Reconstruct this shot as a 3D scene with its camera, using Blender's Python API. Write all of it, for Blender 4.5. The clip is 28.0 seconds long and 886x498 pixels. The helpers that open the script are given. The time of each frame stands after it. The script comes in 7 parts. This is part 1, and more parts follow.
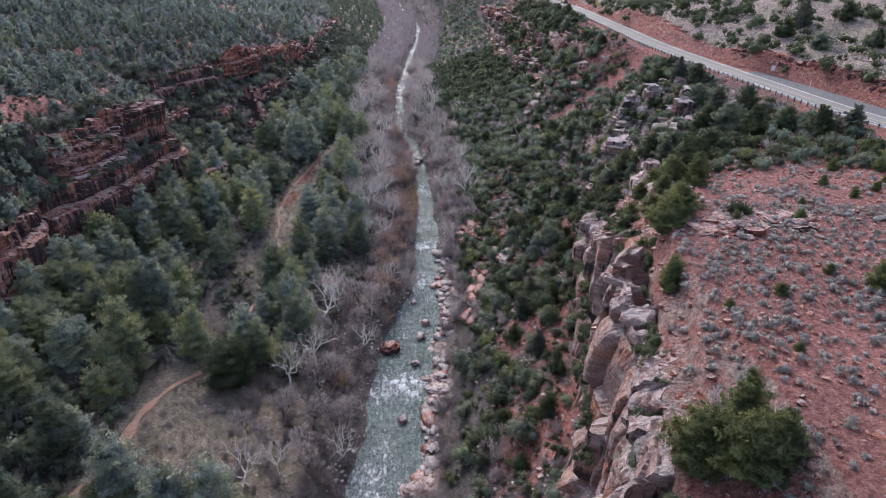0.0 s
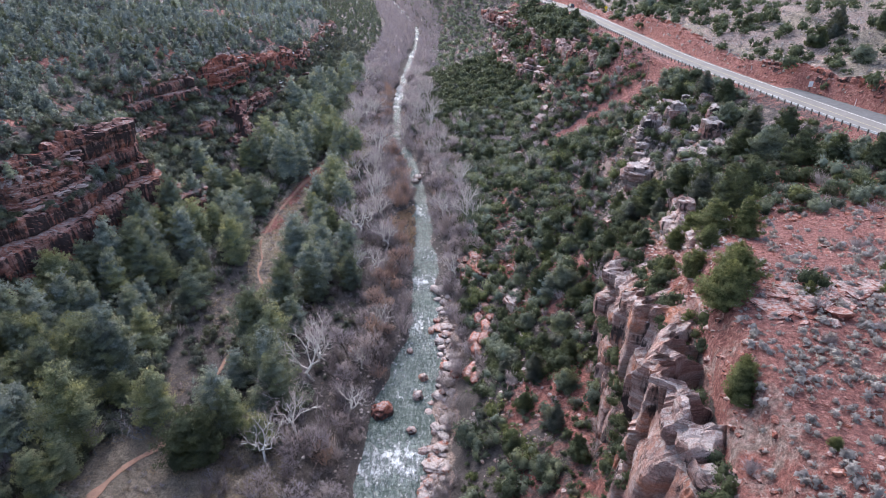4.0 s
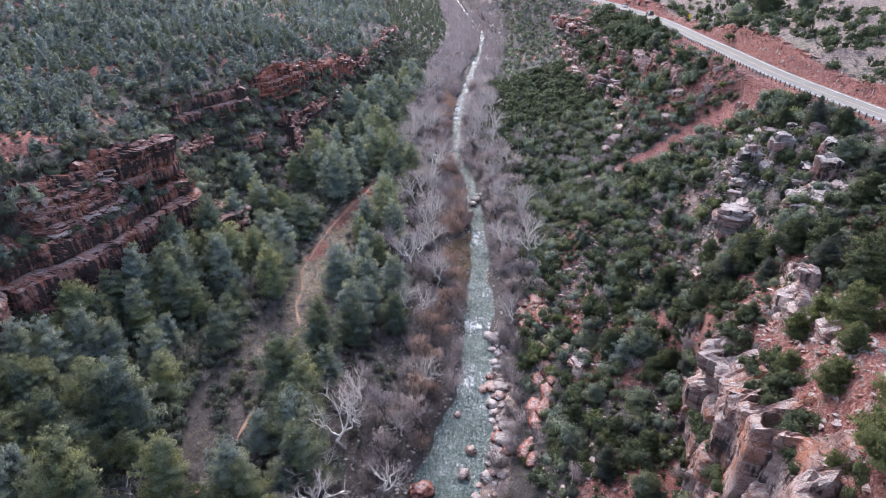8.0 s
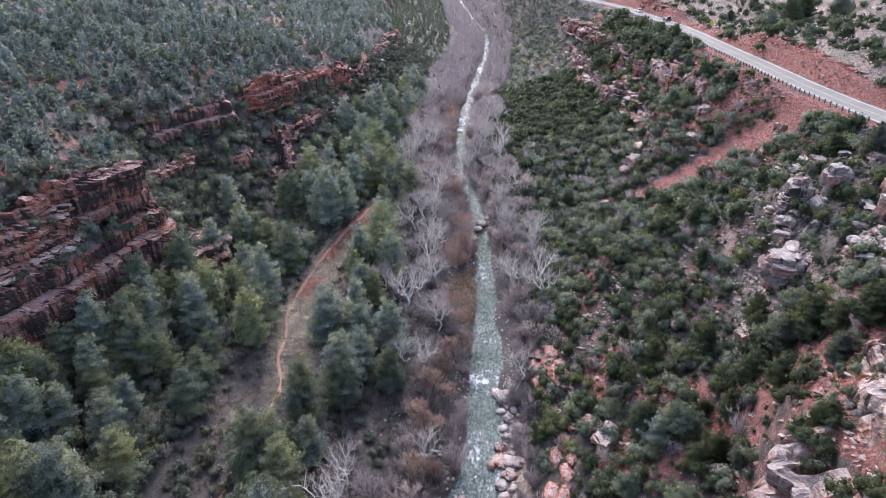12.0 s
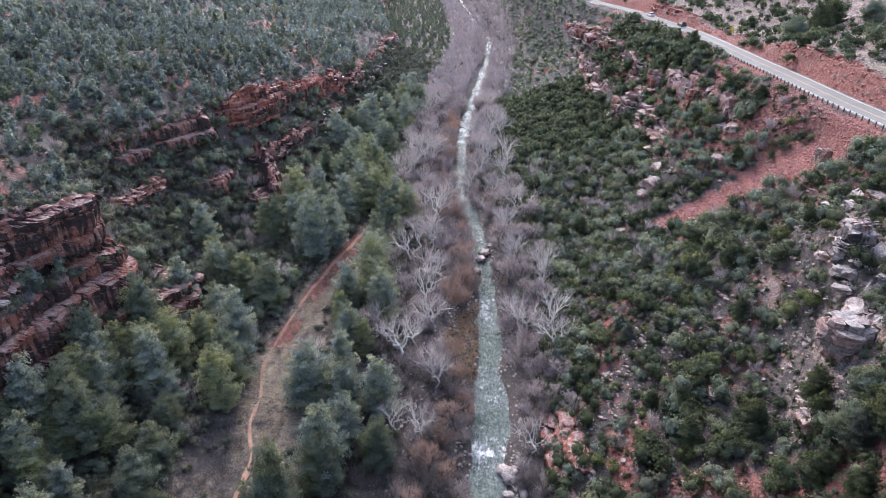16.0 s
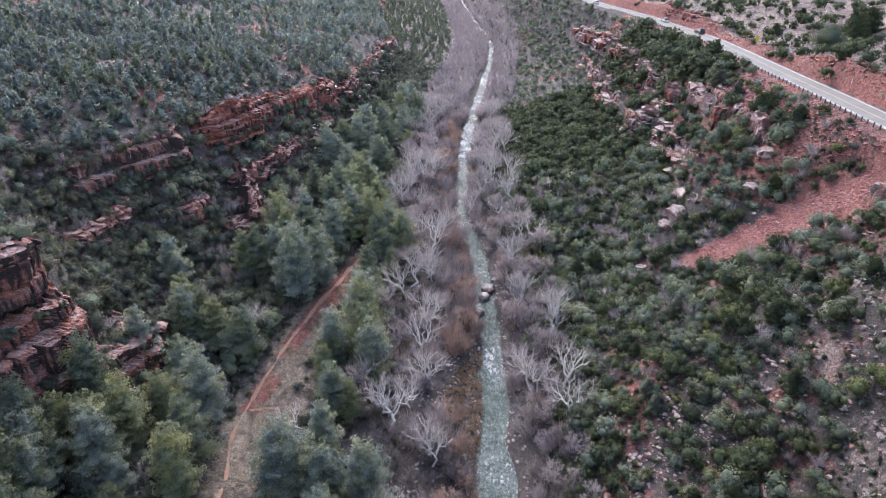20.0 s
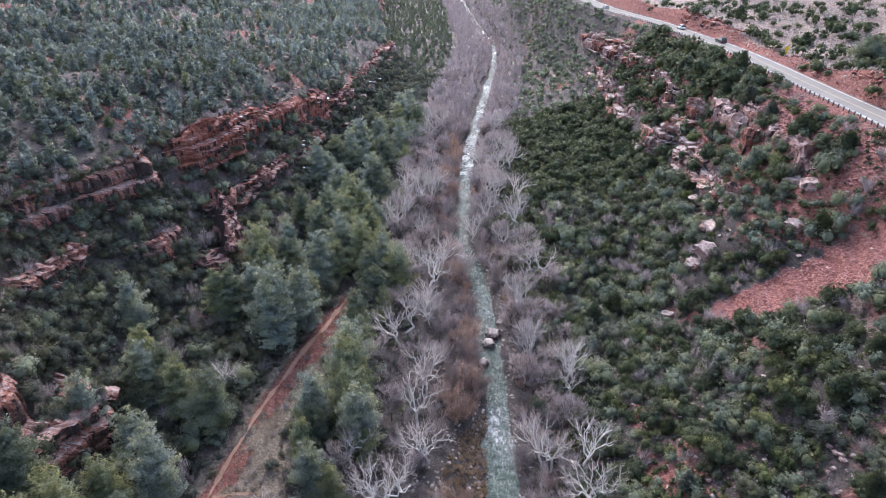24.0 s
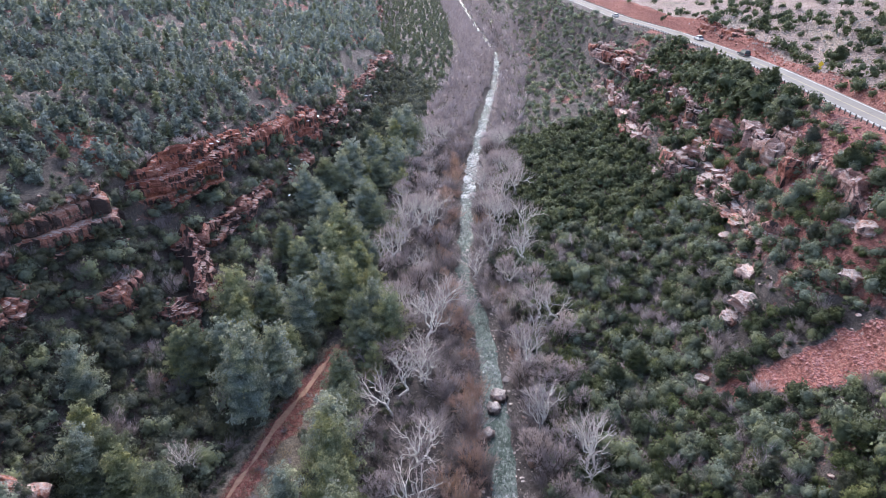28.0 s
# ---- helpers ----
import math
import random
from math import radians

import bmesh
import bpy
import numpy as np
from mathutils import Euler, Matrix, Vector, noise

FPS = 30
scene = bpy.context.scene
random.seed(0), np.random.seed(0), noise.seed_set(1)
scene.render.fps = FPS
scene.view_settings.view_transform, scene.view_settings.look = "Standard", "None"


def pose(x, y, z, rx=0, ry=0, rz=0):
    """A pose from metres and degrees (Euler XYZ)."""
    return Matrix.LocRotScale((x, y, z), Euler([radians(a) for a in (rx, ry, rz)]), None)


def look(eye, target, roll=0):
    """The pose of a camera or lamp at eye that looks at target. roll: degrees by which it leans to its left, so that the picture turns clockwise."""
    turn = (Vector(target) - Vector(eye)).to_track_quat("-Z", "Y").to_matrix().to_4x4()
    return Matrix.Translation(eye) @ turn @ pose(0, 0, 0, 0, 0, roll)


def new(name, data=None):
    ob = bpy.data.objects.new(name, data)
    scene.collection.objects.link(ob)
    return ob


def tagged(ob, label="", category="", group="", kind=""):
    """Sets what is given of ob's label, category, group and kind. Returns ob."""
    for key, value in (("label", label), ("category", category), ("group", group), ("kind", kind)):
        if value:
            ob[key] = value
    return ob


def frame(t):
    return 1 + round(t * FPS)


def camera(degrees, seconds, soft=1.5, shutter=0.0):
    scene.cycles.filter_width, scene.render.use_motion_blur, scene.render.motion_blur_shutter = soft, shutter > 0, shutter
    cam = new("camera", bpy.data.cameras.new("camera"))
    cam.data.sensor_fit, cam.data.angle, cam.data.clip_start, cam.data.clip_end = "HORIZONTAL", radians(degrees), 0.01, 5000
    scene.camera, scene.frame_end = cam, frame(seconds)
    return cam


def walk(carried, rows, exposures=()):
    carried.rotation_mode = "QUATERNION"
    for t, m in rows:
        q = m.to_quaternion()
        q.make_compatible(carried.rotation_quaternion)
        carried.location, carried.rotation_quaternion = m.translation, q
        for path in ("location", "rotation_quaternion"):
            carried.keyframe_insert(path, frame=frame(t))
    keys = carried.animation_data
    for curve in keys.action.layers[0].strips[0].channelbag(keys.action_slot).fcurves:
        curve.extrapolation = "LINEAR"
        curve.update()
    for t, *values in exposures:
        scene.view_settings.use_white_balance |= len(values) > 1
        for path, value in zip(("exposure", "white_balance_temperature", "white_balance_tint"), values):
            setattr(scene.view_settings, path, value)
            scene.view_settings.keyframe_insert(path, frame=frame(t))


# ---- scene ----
cam = camera(71.1, 28.0, soft=0.6)
PATH = [
    (0.0, pose(0.00, -24.48, 74.00, 62.60, 0.00, 0.00)),
    (1.0, pose(0.00, -20.03, 74.00, 62.60, 0.00, 0.00)),
    (2.0, pose(0.00, -15.58, 74.00, 62.60, 0.00, 0.00)),
    (3.0, pose(0.00, -11.12, 74.00, 62.60, 0.00, 0.00)),
    (4.0, pose(0.00, -6.68, 74.00, 62.60, 0.00, 0.00)),
    (5.5, pose(0.00, 0.00, 74.00, 62.60, -0.00, 0.00)),
    (6.0, pose(-0.10, 2.19, 74.10, 62.61, 0.07, 1.43)),
    (6.5, pose(-0.10, 4.43, 74.07, 62.63, 0.13, 2.86)),
    (7.0, pose(-0.20, 6.44, 74.04, 62.66, 0.10, 3.89)),
    (7.5, pose(-0.40, 8.59, 74.05, 62.69, 0.16, 4.87)),
    (8.0, pose(-0.50, 10.87, 74.11, 62.72, 0.26, 5.72)),
    (8.5, pose(-0.70, 13.11, 74.08, 62.74, 0.22, 6.08)),
    (9.0, pose(-0.90, 15.25, 74.09, 62.74, 0.22, 6.08)),
    (10.0, pose(-1.30, 19.68, 74.16, 62.74, 0.22, 6.08)),
    (11.0, pose(-1.70, 24.11, 74.01, 62.74, 0.22, 6.08)),
    (12.0, pose(-2.10, 28.54, 74.08, 62.74, 0.22, 6.08)),
    (12.5, pose(-2.30, 30.77, 74.04, 62.74, 0.22, 6.08)),
    (14.5, pose(-3.10, 39.67, 74.05, 62.64, 0.22, 6.08)),
    (16.0, pose(-3.70, 46.34, 74.09, 62.64, 0.13, 6.12)),
    (18.0, pose(-4.50, 55.37, 74.13, 62.64, 0.04, 6.17)),
    (20.0, pose(-5.40, 64.18, 74.18, 62.54, -0.05, 6.22)),
    (21.5, pose(-6.00, 70.89, 74.08, 62.54, -0.14, 6.26)),
    (23.5, pose(-6.80, 79.66, 74.05, 62.54, -0.18, 6.40)),
    (25.0, pose(-7.40, 86.32, 74.08, 62.64, -0.18, 6.40)),
    (26.5, pose(-8.00, 92.99, 74.12, 62.75, -0.14, 6.48)),
    (28.0, pose(-8.60, 99.61, 74.07, 62.85, -0.14, 6.48)),
]
walk(cam, PATH, exposures=[(0.0, 0.98, 5960, 16), (5.0, 1.37, 5920, 16), (28.0, 1.48, 5920, 16)])


# ---- world, sun and exposure ----
SUN_ELEV, SUN_AZ = radians(40), radians(-14)
world = bpy.data.worlds.new("overcast_sky")
scene.world = world
world.use_nodes = True
wn, wl = world.node_tree.nodes, world.node_tree.links
sky = wn.new("ShaderNodeTexSky")
sky.sky_type = "NISHITA"
sky.sun_disc = False
sky.sun_elevation, sky.sun_rotation = SUN_ELEV, SUN_AZ
sky.dust_density = 3.0
veil = wn.new("ShaderNodeHueSaturation")
veil.inputs["Saturation"].default_value = 0.8
wl.new(sky.outputs[0], veil.inputs["Color"])
wl.new(veil.outputs[0], wn["Background"].inputs["Color"])
wn["Background"].inputs["Strength"].default_value = 0.165
sun = new("sun", bpy.data.lights.new("sun", "SUN"))
sun.data.energy, sun.data.angle, sun.data.color = 1.05, radians(25), (1.0, 0.97, 0.94)
sun.matrix_world = look((0, 0, 300), (-math.sin(SUN_AZ) * 200, -math.cos(SUN_AZ) * 200, 300 - 200 * math.tan(SUN_ELEV)))


# ---- materials ----
def material(name):
    m = bpy.data.materials.new(name)
    m.use_nodes = True
    return m, m.node_tree.nodes, m.node_tree.links, m.node_tree.nodes["Principled BSDF"]


def noise_node(n, l, scale, detail=6, rough=0.6, vec=None, stretch=None):
    t = n.new("ShaderNodeTexNoise")
    t.inputs["Scale"].default_value, t.inputs["Detail"].default_value, t.inputs["Roughness"].default_value = scale, detail, rough
    if vec is None:
        vec = n.new("ShaderNodeTexCoord").outputs["Object"]
    if stretch:
        mp = n.new("ShaderNodeMapping")
        mp.inputs["Scale"].default_value = stretch
        l.new(vec, mp.inputs["Vector"])
        vec = mp.outputs[0]
    l.new(vec, t.inputs["Vector"])
    return t.outputs["Fac"]


def ramp(n, l, fac, stops):
    r = n.new("ShaderNodeValToRGB")
    e = r.color_ramp.elements
    while len(e) < len(stops):
        e.new(0.5)
    for el, (p, c) in zip(e, stops):
        el.position, el.color = p, (*c, 1) if len(c) == 3 else c
    l.new(fac, r.inputs["Fac"])
    return r.outputs["Color"]


def mixc(n, l, fac, a, b, mode="MIX"):
    m = n.new("ShaderNodeMix")
    m.data_type, m.blend_type = "RGBA", mode
    for sock, v in ((m.inputs[0], fac), (m.inputs[6], a), (m.inputs[7], b)):
        if isinstance(v, (int, float)):
            sock.default_value = v
        elif isinstance(v, tuple):
            sock.default_value = (*v, 1)
        else:
            l.new(v, sock)
    return m.outputs[2]


def mathn(n, l, op, a, b=0.0, clamp=False):
    m = n.new("ShaderNodeMath")
    m.operation, m.use_clamp = op, clamp
    for sock, v in zip(m.inputs, (a, b)):
        if isinstance(v, (int, float)):
            sock.default_value = v
        else:
            l.new(v, sock)
    return m.outputs[0]


def bump(n, l, p, height, strength, dist):
    b = n.new("ShaderNodeBump")
    b.inputs["Strength"].default_value, b.inputs["Distance"].default_value = strength, dist
    l.new(height, b.inputs["Height"])
    l.new(b.outputs[0], p.inputs["Normal"])


def attr(n, name, out="Fac"):
    a = n.new("ShaderNodeAttribute")
    a.attribute_name = name
    return a.outputs[out]


def rock_material(name, dark, mid, light, stains=0.6, lichen=0.5, rust_col=(0.44, 0.17, 0.1)):
    """Jointed sandstone: beds of changing colour, black varnish running down the walls, pale lichen on the flats, cracks."""
    m, n, l, p = material(name)
    g = n.new("ShaderNodeNewGeometry")
    geo = g.outputs["Position"]
    beds = noise_node(n, l, 0.7, 5, 0.62, geo, (0.12, 0.12, 1.5))
    thin = noise_node(n, l, 1.1, 5, 0.7, geo, (0.2, 0.2, 4.0))
    layer = mathn(n, l, "ADD", mathn(n, l, "MULTIPLY", beds, 0.65), mathn(n, l, "MULTIPLY", thin, 0.35))
    col = ramp(n, l, layer, [(0.36, dark), (0.5, mid), (0.62, light)])
    rust = noise_node(n, l, 0.2, 5, 0.62, geo, (0.8, 0.8, 1.0))
    col = mixc(n, l, ramp(n, l, rust, [(0.5, (0, 0, 0)), (0.62, (0.85, 0.85, 0.85))]), col, rust_col)
    blot = noise_node(n, l, 0.5, 7, 0.72, geo)
    col = mixc(n, l, ramp(n, l, blot, [(0.5, (0, 0, 0)), (0.66, (0.7, 0.7, 0.7))]), col, light)
    stain = noise_node(n, l, 0.85, 6, 0.62, geo, (1.0, 1.0, 0.11))
    band = noise_node(n, l, 0.33, 3, 0.5, geo, (0.4, 0.4, 1.0))
    st = mathn(n, l, "ADD", mathn(n, l, "MULTIPLY", stain, 0.7), mathn(n, l, "MULTIPLY", band, 0.5))
    wall = n.new("ShaderNodeSeparateXYZ")
    l.new(g.outputs["Normal"], wall.inputs[0])
    upright = ramp(n, l, wall.outputs["Z"], [(0.35, (1, 1, 1)), (0.75, (0, 0, 0))])
    edge = 0.68 - 0.14 * stains
    varnish = mathn(n, l, "MULTIPLY", ramp(n, l, st, [(edge, (0, 0, 0)), (edge + 0.07, (0.93, 0.93, 0.93))]), upright)
    col = mixc(n, l, varnish, col, (0.05, 0.042, 0.042))
    lich = noise_node(n, l, 1.7, 9, 0.8, geo)
    flat = ramp(n, l, mathn(n, l, "ADD", mathn(n, l, "MULTIPLY", wall.outputs["Z"], 0.5), mathn(n, l, "MULTIPLY", lich, 0.9)), [(0.9 - 0.2 * lichen, (0, 0, 0)), (1.02 - 0.2 * lichen, (0.8, 0.8, 0.8))])
    col = mixc(n, l, flat, col, (0.52, 0.47, 0.44))
    crack = n.new("ShaderNodeTexVoronoi")
    crack.feature = "DISTANCE_TO_EDGE"
    crack.inputs["Scale"].default_value = 0.55
    mp = n.new("ShaderNodeMapping")
    mp.inputs["Scale"].default_value = (1.0, 1.0, 1.3)
    wob = n.new("ShaderNodeTexNoise")
    wob.inputs["Scale"].default_value, wob.inputs["Detail"].default_value = 1.1, 5
    l.new(geo, wob.inputs["Vector"])
    l.new(mixc(n, l, 1.0, geo, mixc(n, l, 1.0, wob.outputs["Color"], (1.6, 1.6, 1.6), "MULTIPLY"), "ADD"), mp.inputs["Vector"])
    l.new(mp.outputs[0], crack.inputs["Vector"])
    joint = ramp(n, l, crack.outputs["Distance"], [(0.0, (0.35, 0.33, 0.33)), (0.045, (1, 1, 1))])
    col = mixc(n, l, 0.3, col, joint, "MULTIPLY")
    grain = noise_node(n, l, 5.0, 8, 0.8, geo)
    col = mixc(n, l, 0.6, col, ramp(n, l, grain, [(0.34, (0.4, 0.4, 0.4)), (0.64, (1.35, 1.35, 1.35))]), "MULTIPLY")
    oi = n.new("ShaderNodeObjectInfo").outputs["Random"]
    col = mixc(n, l, 0.3, col, ramp(n, l, oi, [(0.0, (0.55, 0.5, 0.5)), (0.5, (0.95, 0.9, 0.88)), (1.0, (1.25, 1.2, 1.15))]), "MULTIPLY")
    l.new(col, p.inputs["Base Color"])
    p.inputs["Roughness"].default_value = 0.95
    p.inputs["Specular IOR Level"].default_value = 0.2
    hgt = mathn(n, l, "ADD", mathn(n, l, "MULTIPLY", thin, 0.8), mathn(n, l, "ADD", mathn(n, l, "MULTIPLY", lich, 0.6), mathn(n, l, "ADD", mathn(n, l, "MULTIPLY", joint, 0.4), mathn(n, l, "MULTIPLY", grain, 0.3))))
    bump(n, l, p, hgt, 1.0, 0.5)
    return m


def leaf_material(name, dark, mid, light, rough=0.75, fine=4.2, hues=0.75):
    """Foliage: each bush has its tone, each spray its own, with fine leafy mottling and relief."""
    dark, mid, light = [tuple(c * w for c, w in zip(k, (1.06 * f, 0.99 * f, 1.0 * f))) for k, f in ((dark, 1.3), (mid, 1.06), (light, 0.96))]
    m, n, l, p = material(name)
    t = attr(n, "tint")
    oi = n.new("ShaderNodeObjectInfo").outputs["Random"]
    geo = n.new("ShaderNodeNewGeometry").outputs["Position"]
    patch = noise_node(n, l, 0.8, 4, 0.6, geo)
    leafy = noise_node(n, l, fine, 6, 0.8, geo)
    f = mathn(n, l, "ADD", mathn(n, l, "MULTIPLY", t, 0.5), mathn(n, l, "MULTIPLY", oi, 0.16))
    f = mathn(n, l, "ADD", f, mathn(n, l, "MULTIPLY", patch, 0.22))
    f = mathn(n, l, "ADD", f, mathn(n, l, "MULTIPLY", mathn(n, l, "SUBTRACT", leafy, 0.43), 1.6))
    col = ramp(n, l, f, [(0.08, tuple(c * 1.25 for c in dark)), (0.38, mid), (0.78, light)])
    hue = noise_node(n, l, 0.33, 2, 0.5, geo)
    col = mixc(n, l, hues, col, ramp(n, l, hue, [(0.36, (0.86, 0.93, 1.1)), (0.5, (1, 1, 1)), (0.64, (1.16, 1.09, 0.8))]), "MULTIPLY")
    l.new(col, p.inputs["Base Color"])
    thin = n.new("ShaderNodeBsdfTranslucent")
    l.new(col, thin.inputs["Color"])
    both = n.new("ShaderNodeMixShader")
    both.inputs[0].default_value = 0.3
    l.new(p.outputs[0], both.inputs[1])
    l.new(thin.outputs[0], both.inputs[2])
    l.new(both.outputs[0], n["Material Output"].inputs["Surface"])
    p.inputs["Roughness"].default_value = rough
    p.inputs["Specular IOR Level"].default_value = 0.2
    bump(n, l, p, leafy, 1.0, 0.5)
    return m


def ground_material():
    m, n, l, p = material("canyon_soil")
    geo = n.new("ShaderNodeNewGeometry")
    pos = geo.outputs["Position"]
    big = noise_node(n, l, 0.05, 6, 0.65, pos)
    midn = noise_node(n, l, 0.45, 7, 0.7, pos)
    fine = noise_node(n, l, 1.6, 9, 0.8, pos)
    gravel = noise_node(n, l, 3.4, 6, 0.85, pos)
    litter = ramp(n, l, mathn(n, l, "ADD", mathn(n, l, "MULTIPLY", midn, 0.45), mathn(n, l, "MULTIPLY", fine, 0.55)), [(0.3, (0.05, 0.042, 0.038)), (0.5, (0.11, 0.092, 0.082)), (0.7, (0.24, 0.2, 0.18))])
    red = ramp(n, l, fine, [(0.34, (0.15, 0.055, 0.044)), (0.5, (0.335, 0.125, 0.098)), (0.64, (0.54, 0.285, 0.235))])
    grass = ramp(n, l, fine, [(0.32, (0.14, 0.112, 0.08)), (0.5, (0.31, 0.255, 0.19)), (0.68, (0.5, 0.43, 0.335))])
    stony = ramp(n, l, fine, [(0.34, (0.15, 0.1, 0.082)), (0.5, (0.37, 0.275, 0.23)), (0.64, (0.6, 0.49, 0.425))])
    sep = n.new("ShaderNodeSeparateColor")
    l.new(attr(n, "soil", "Color"), sep.inputs[0])
    wob = mathn(n, l, "MULTIPLY", mathn(n, l, "SUBTRACT", midn, 0.5), 1.6)

    def mask(ch):
        v = mathn(n, l, "ADD", sep.outputs[ch], wob)
        return ramp(n, l, v, [(0.35, (0, 0, 0)), (0.62, (1, 1, 1))])

    col = mixc(n, l, mask(1), litter, grass)
    col = mixc(n, l, mask(0), col, red)
    col = mixc(n, l, mask(2), col, stony)
    col = mixc(n, l, 0.6, col, ramp(n, l, big, [(0.35, (0.7, 0.7, 0.72)), (0.65, (1.15, 1.1, 1.05))]), "MULTIPLY")
    col = mixc(n, l, 0.75, col, ramp(n, l, gravel, [(0.4, (0.4, 0.4, 0.4)), (0.6, (1.45, 1.45, 1.45))]), "MULTIPLY")
    l.new(col, p.inputs["Base Color"])
    p.inputs["Roughness"].default_value = 0.95
    bump(n, l, p, mathn(n, l, "ADD", fine, mathn(n, l, "MULTIPLY", gravel, 0.6)), 1.0, 0.8)
    return m


def plain(name, a, b, scale, rough=0.8, metal=0.0, bumpy=0.2, dist=0.05):
    m, n, l, p = material(name)
    pos = n.new("ShaderNodeNewGeometry").outputs["Position"]
    f = noise_node(n, l, scale, 7, 0.7, pos)
    g = noise_node(n, l, scale * 0.12, 4, 0.6, pos)
    col = ramp(n, l, f, [(0.3, a), (0.7, b)])
    col = mixc(n, l, 0.5, col, ramp(n, l, g, [(0.3, (0.72, 0.72, 0.72)), (0.7, (1.18, 1.18, 1.18))]), "MULTIPLY")
    l.new(col, p.inputs["Base Color"])
    p.inputs["Roughness"].default_value, p.inputs["Metallic"].default_value = rough, metal
    bump(n, l, p, f, bumpy, dist)
    return m


def water_material():
    m, n, l, p = material("creek_water")
    pos = n.new("ShaderNodeNewGeometry").outputs["Position"]
    foam = attr(n, "foam")
    streak = noise_node(n, l, 1.3, 9, 0.75, pos, (0.9, 0.5, 1.0))
    ripple_glint = noise_node(n, l, 1.5, 8, 0.72, pos, (1.3, 0.5, 1.0))
    big = noise_node(n, l, 0.2, 5, 0.62, pos)
    v = mathn(n, l, "ADD", mathn(n, l, "MULTIPLY", foam, 0.6), mathn(n, l, "ADD", streak, mathn(n, l, "MULTIPLY", mathn(n, l, "SUBTRACT", big, 0.5), 0.25)))
    f = ramp(n, l, v, [(0.62, (0, 0, 0)), (0.74, (1, 1, 1))])
    # pale ripple flecks in the base colour stand in for sky glitter
    g = ramp(n, l, mathn(n, l, "ADD", ripple_glint, mathn(n, l, "MULTIPLY", foam, 0.5)), [(0.5, (0, 0, 0)), (0.78, (0.8, 0.8, 0.8))])
    body = ramp(n, l, big, [(0.35, (0.04, 0.06, 0.05)), (0.65, (0.1, 0.13, 0.11))])
    body = mixc(n, l, g, body, (0.34, 0.38, 0.36))
    l.new(mixc(n, l, f, body, (0.74, 0.77, 0.76)), p.inputs["Base Color"])
    l.new(mathn(n, l, "ADD", mathn(n, l, "MULTIPLY", f, 0.5), 0.08), p.inputs["Roughness"])
    p.inputs["IOR"].default_value = 1.33
    p.inputs["Specular IOR Level"].default_value = 0.6
    wave = noise_node(n, l, 1.3, 5, 0.65, pos, (0.9, 0.8, 1.0))
    bump(n, l, p, mathn(n, l, "ADD", wave, mathn(n, l, "MULTIPLY", f, 0.4)), 1.0, 0.8)
    return m


M_GROUND = ground_material()
M_RED = rock_material("red_sandstone", (0.2, 0.065, 0.045), (0.375, 0.14, 0.1), (0.45, 0.225, 0.18), 0.72, 0.15, (0.46, 0.165, 0.1))
M_STAINED = rock_material("stained_red_sandstone", (0.17, 0.08, 0.066), (0.35, 0.155, 0.12), (0.5, 0.33, 0.28), 0.95, 0.15, (0.42, 0.16, 0.1))
M_PALE = rock_material("pale_sandstone", (0.235, 0.125, 0.105), (0.41, 0.265, 0.225), (0.6, 0.49, 0.44), 0.4, 0.36, (0.5, 0.21, 0.125))
M_DUSKY = rock_material("dusky_pink_sandstone", (0.2, 0.105, 0.088), (0.36, 0.205, 0.175), (0.5, 0.375, 0.335), 0.5, 0.4, (0.38, 0.18, 0.14))
M_GREYROCK = rock_material("grey_sandstone", (0.2, 0.15, 0.135), (0.36, 0.295, 0.27), (0.5, 0.44, 0.41), 0.55, 0.6, (0.4, 0.24, 0.18))
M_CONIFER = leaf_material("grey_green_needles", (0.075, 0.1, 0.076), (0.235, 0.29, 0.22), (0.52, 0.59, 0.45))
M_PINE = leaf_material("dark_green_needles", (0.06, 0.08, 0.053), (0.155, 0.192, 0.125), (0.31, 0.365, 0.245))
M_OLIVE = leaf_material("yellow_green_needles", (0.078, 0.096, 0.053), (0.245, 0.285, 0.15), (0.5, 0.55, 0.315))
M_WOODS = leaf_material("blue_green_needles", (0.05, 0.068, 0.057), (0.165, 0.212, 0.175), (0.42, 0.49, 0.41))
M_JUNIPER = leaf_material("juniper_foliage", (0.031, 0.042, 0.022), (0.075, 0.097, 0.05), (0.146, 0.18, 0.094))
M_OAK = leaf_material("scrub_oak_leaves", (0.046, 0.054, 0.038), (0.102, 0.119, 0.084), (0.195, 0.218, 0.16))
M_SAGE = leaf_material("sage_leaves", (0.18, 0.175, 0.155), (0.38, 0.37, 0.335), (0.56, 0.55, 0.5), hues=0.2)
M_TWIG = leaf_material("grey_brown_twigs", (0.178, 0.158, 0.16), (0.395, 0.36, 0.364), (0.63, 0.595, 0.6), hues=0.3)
# M_TWIG toned down: understory shade put into the twig colour
M_SHADETWIG = leaf_material("dull_brown_twigs", (0.122, 0.108, 0.108), (0.268, 0.244, 0.244), (0.47, 0.44, 0.442), hues=0.3)
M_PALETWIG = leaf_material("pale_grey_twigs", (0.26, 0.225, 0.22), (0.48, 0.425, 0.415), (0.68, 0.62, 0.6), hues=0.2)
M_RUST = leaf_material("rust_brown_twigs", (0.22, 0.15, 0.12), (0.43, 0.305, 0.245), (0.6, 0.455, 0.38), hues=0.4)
M_REED = leaf_material("tawny_reeds", (0.2, 0.15, 0.095), (0.4, 0.31, 0.2), (0.58, 0.47, 0.33), hues=0.3)
M_BARK = plain("pale_sycamore_bark", (0.55, 0.51, 0.45), (0.85, 0.81, 0.74), 2.5)
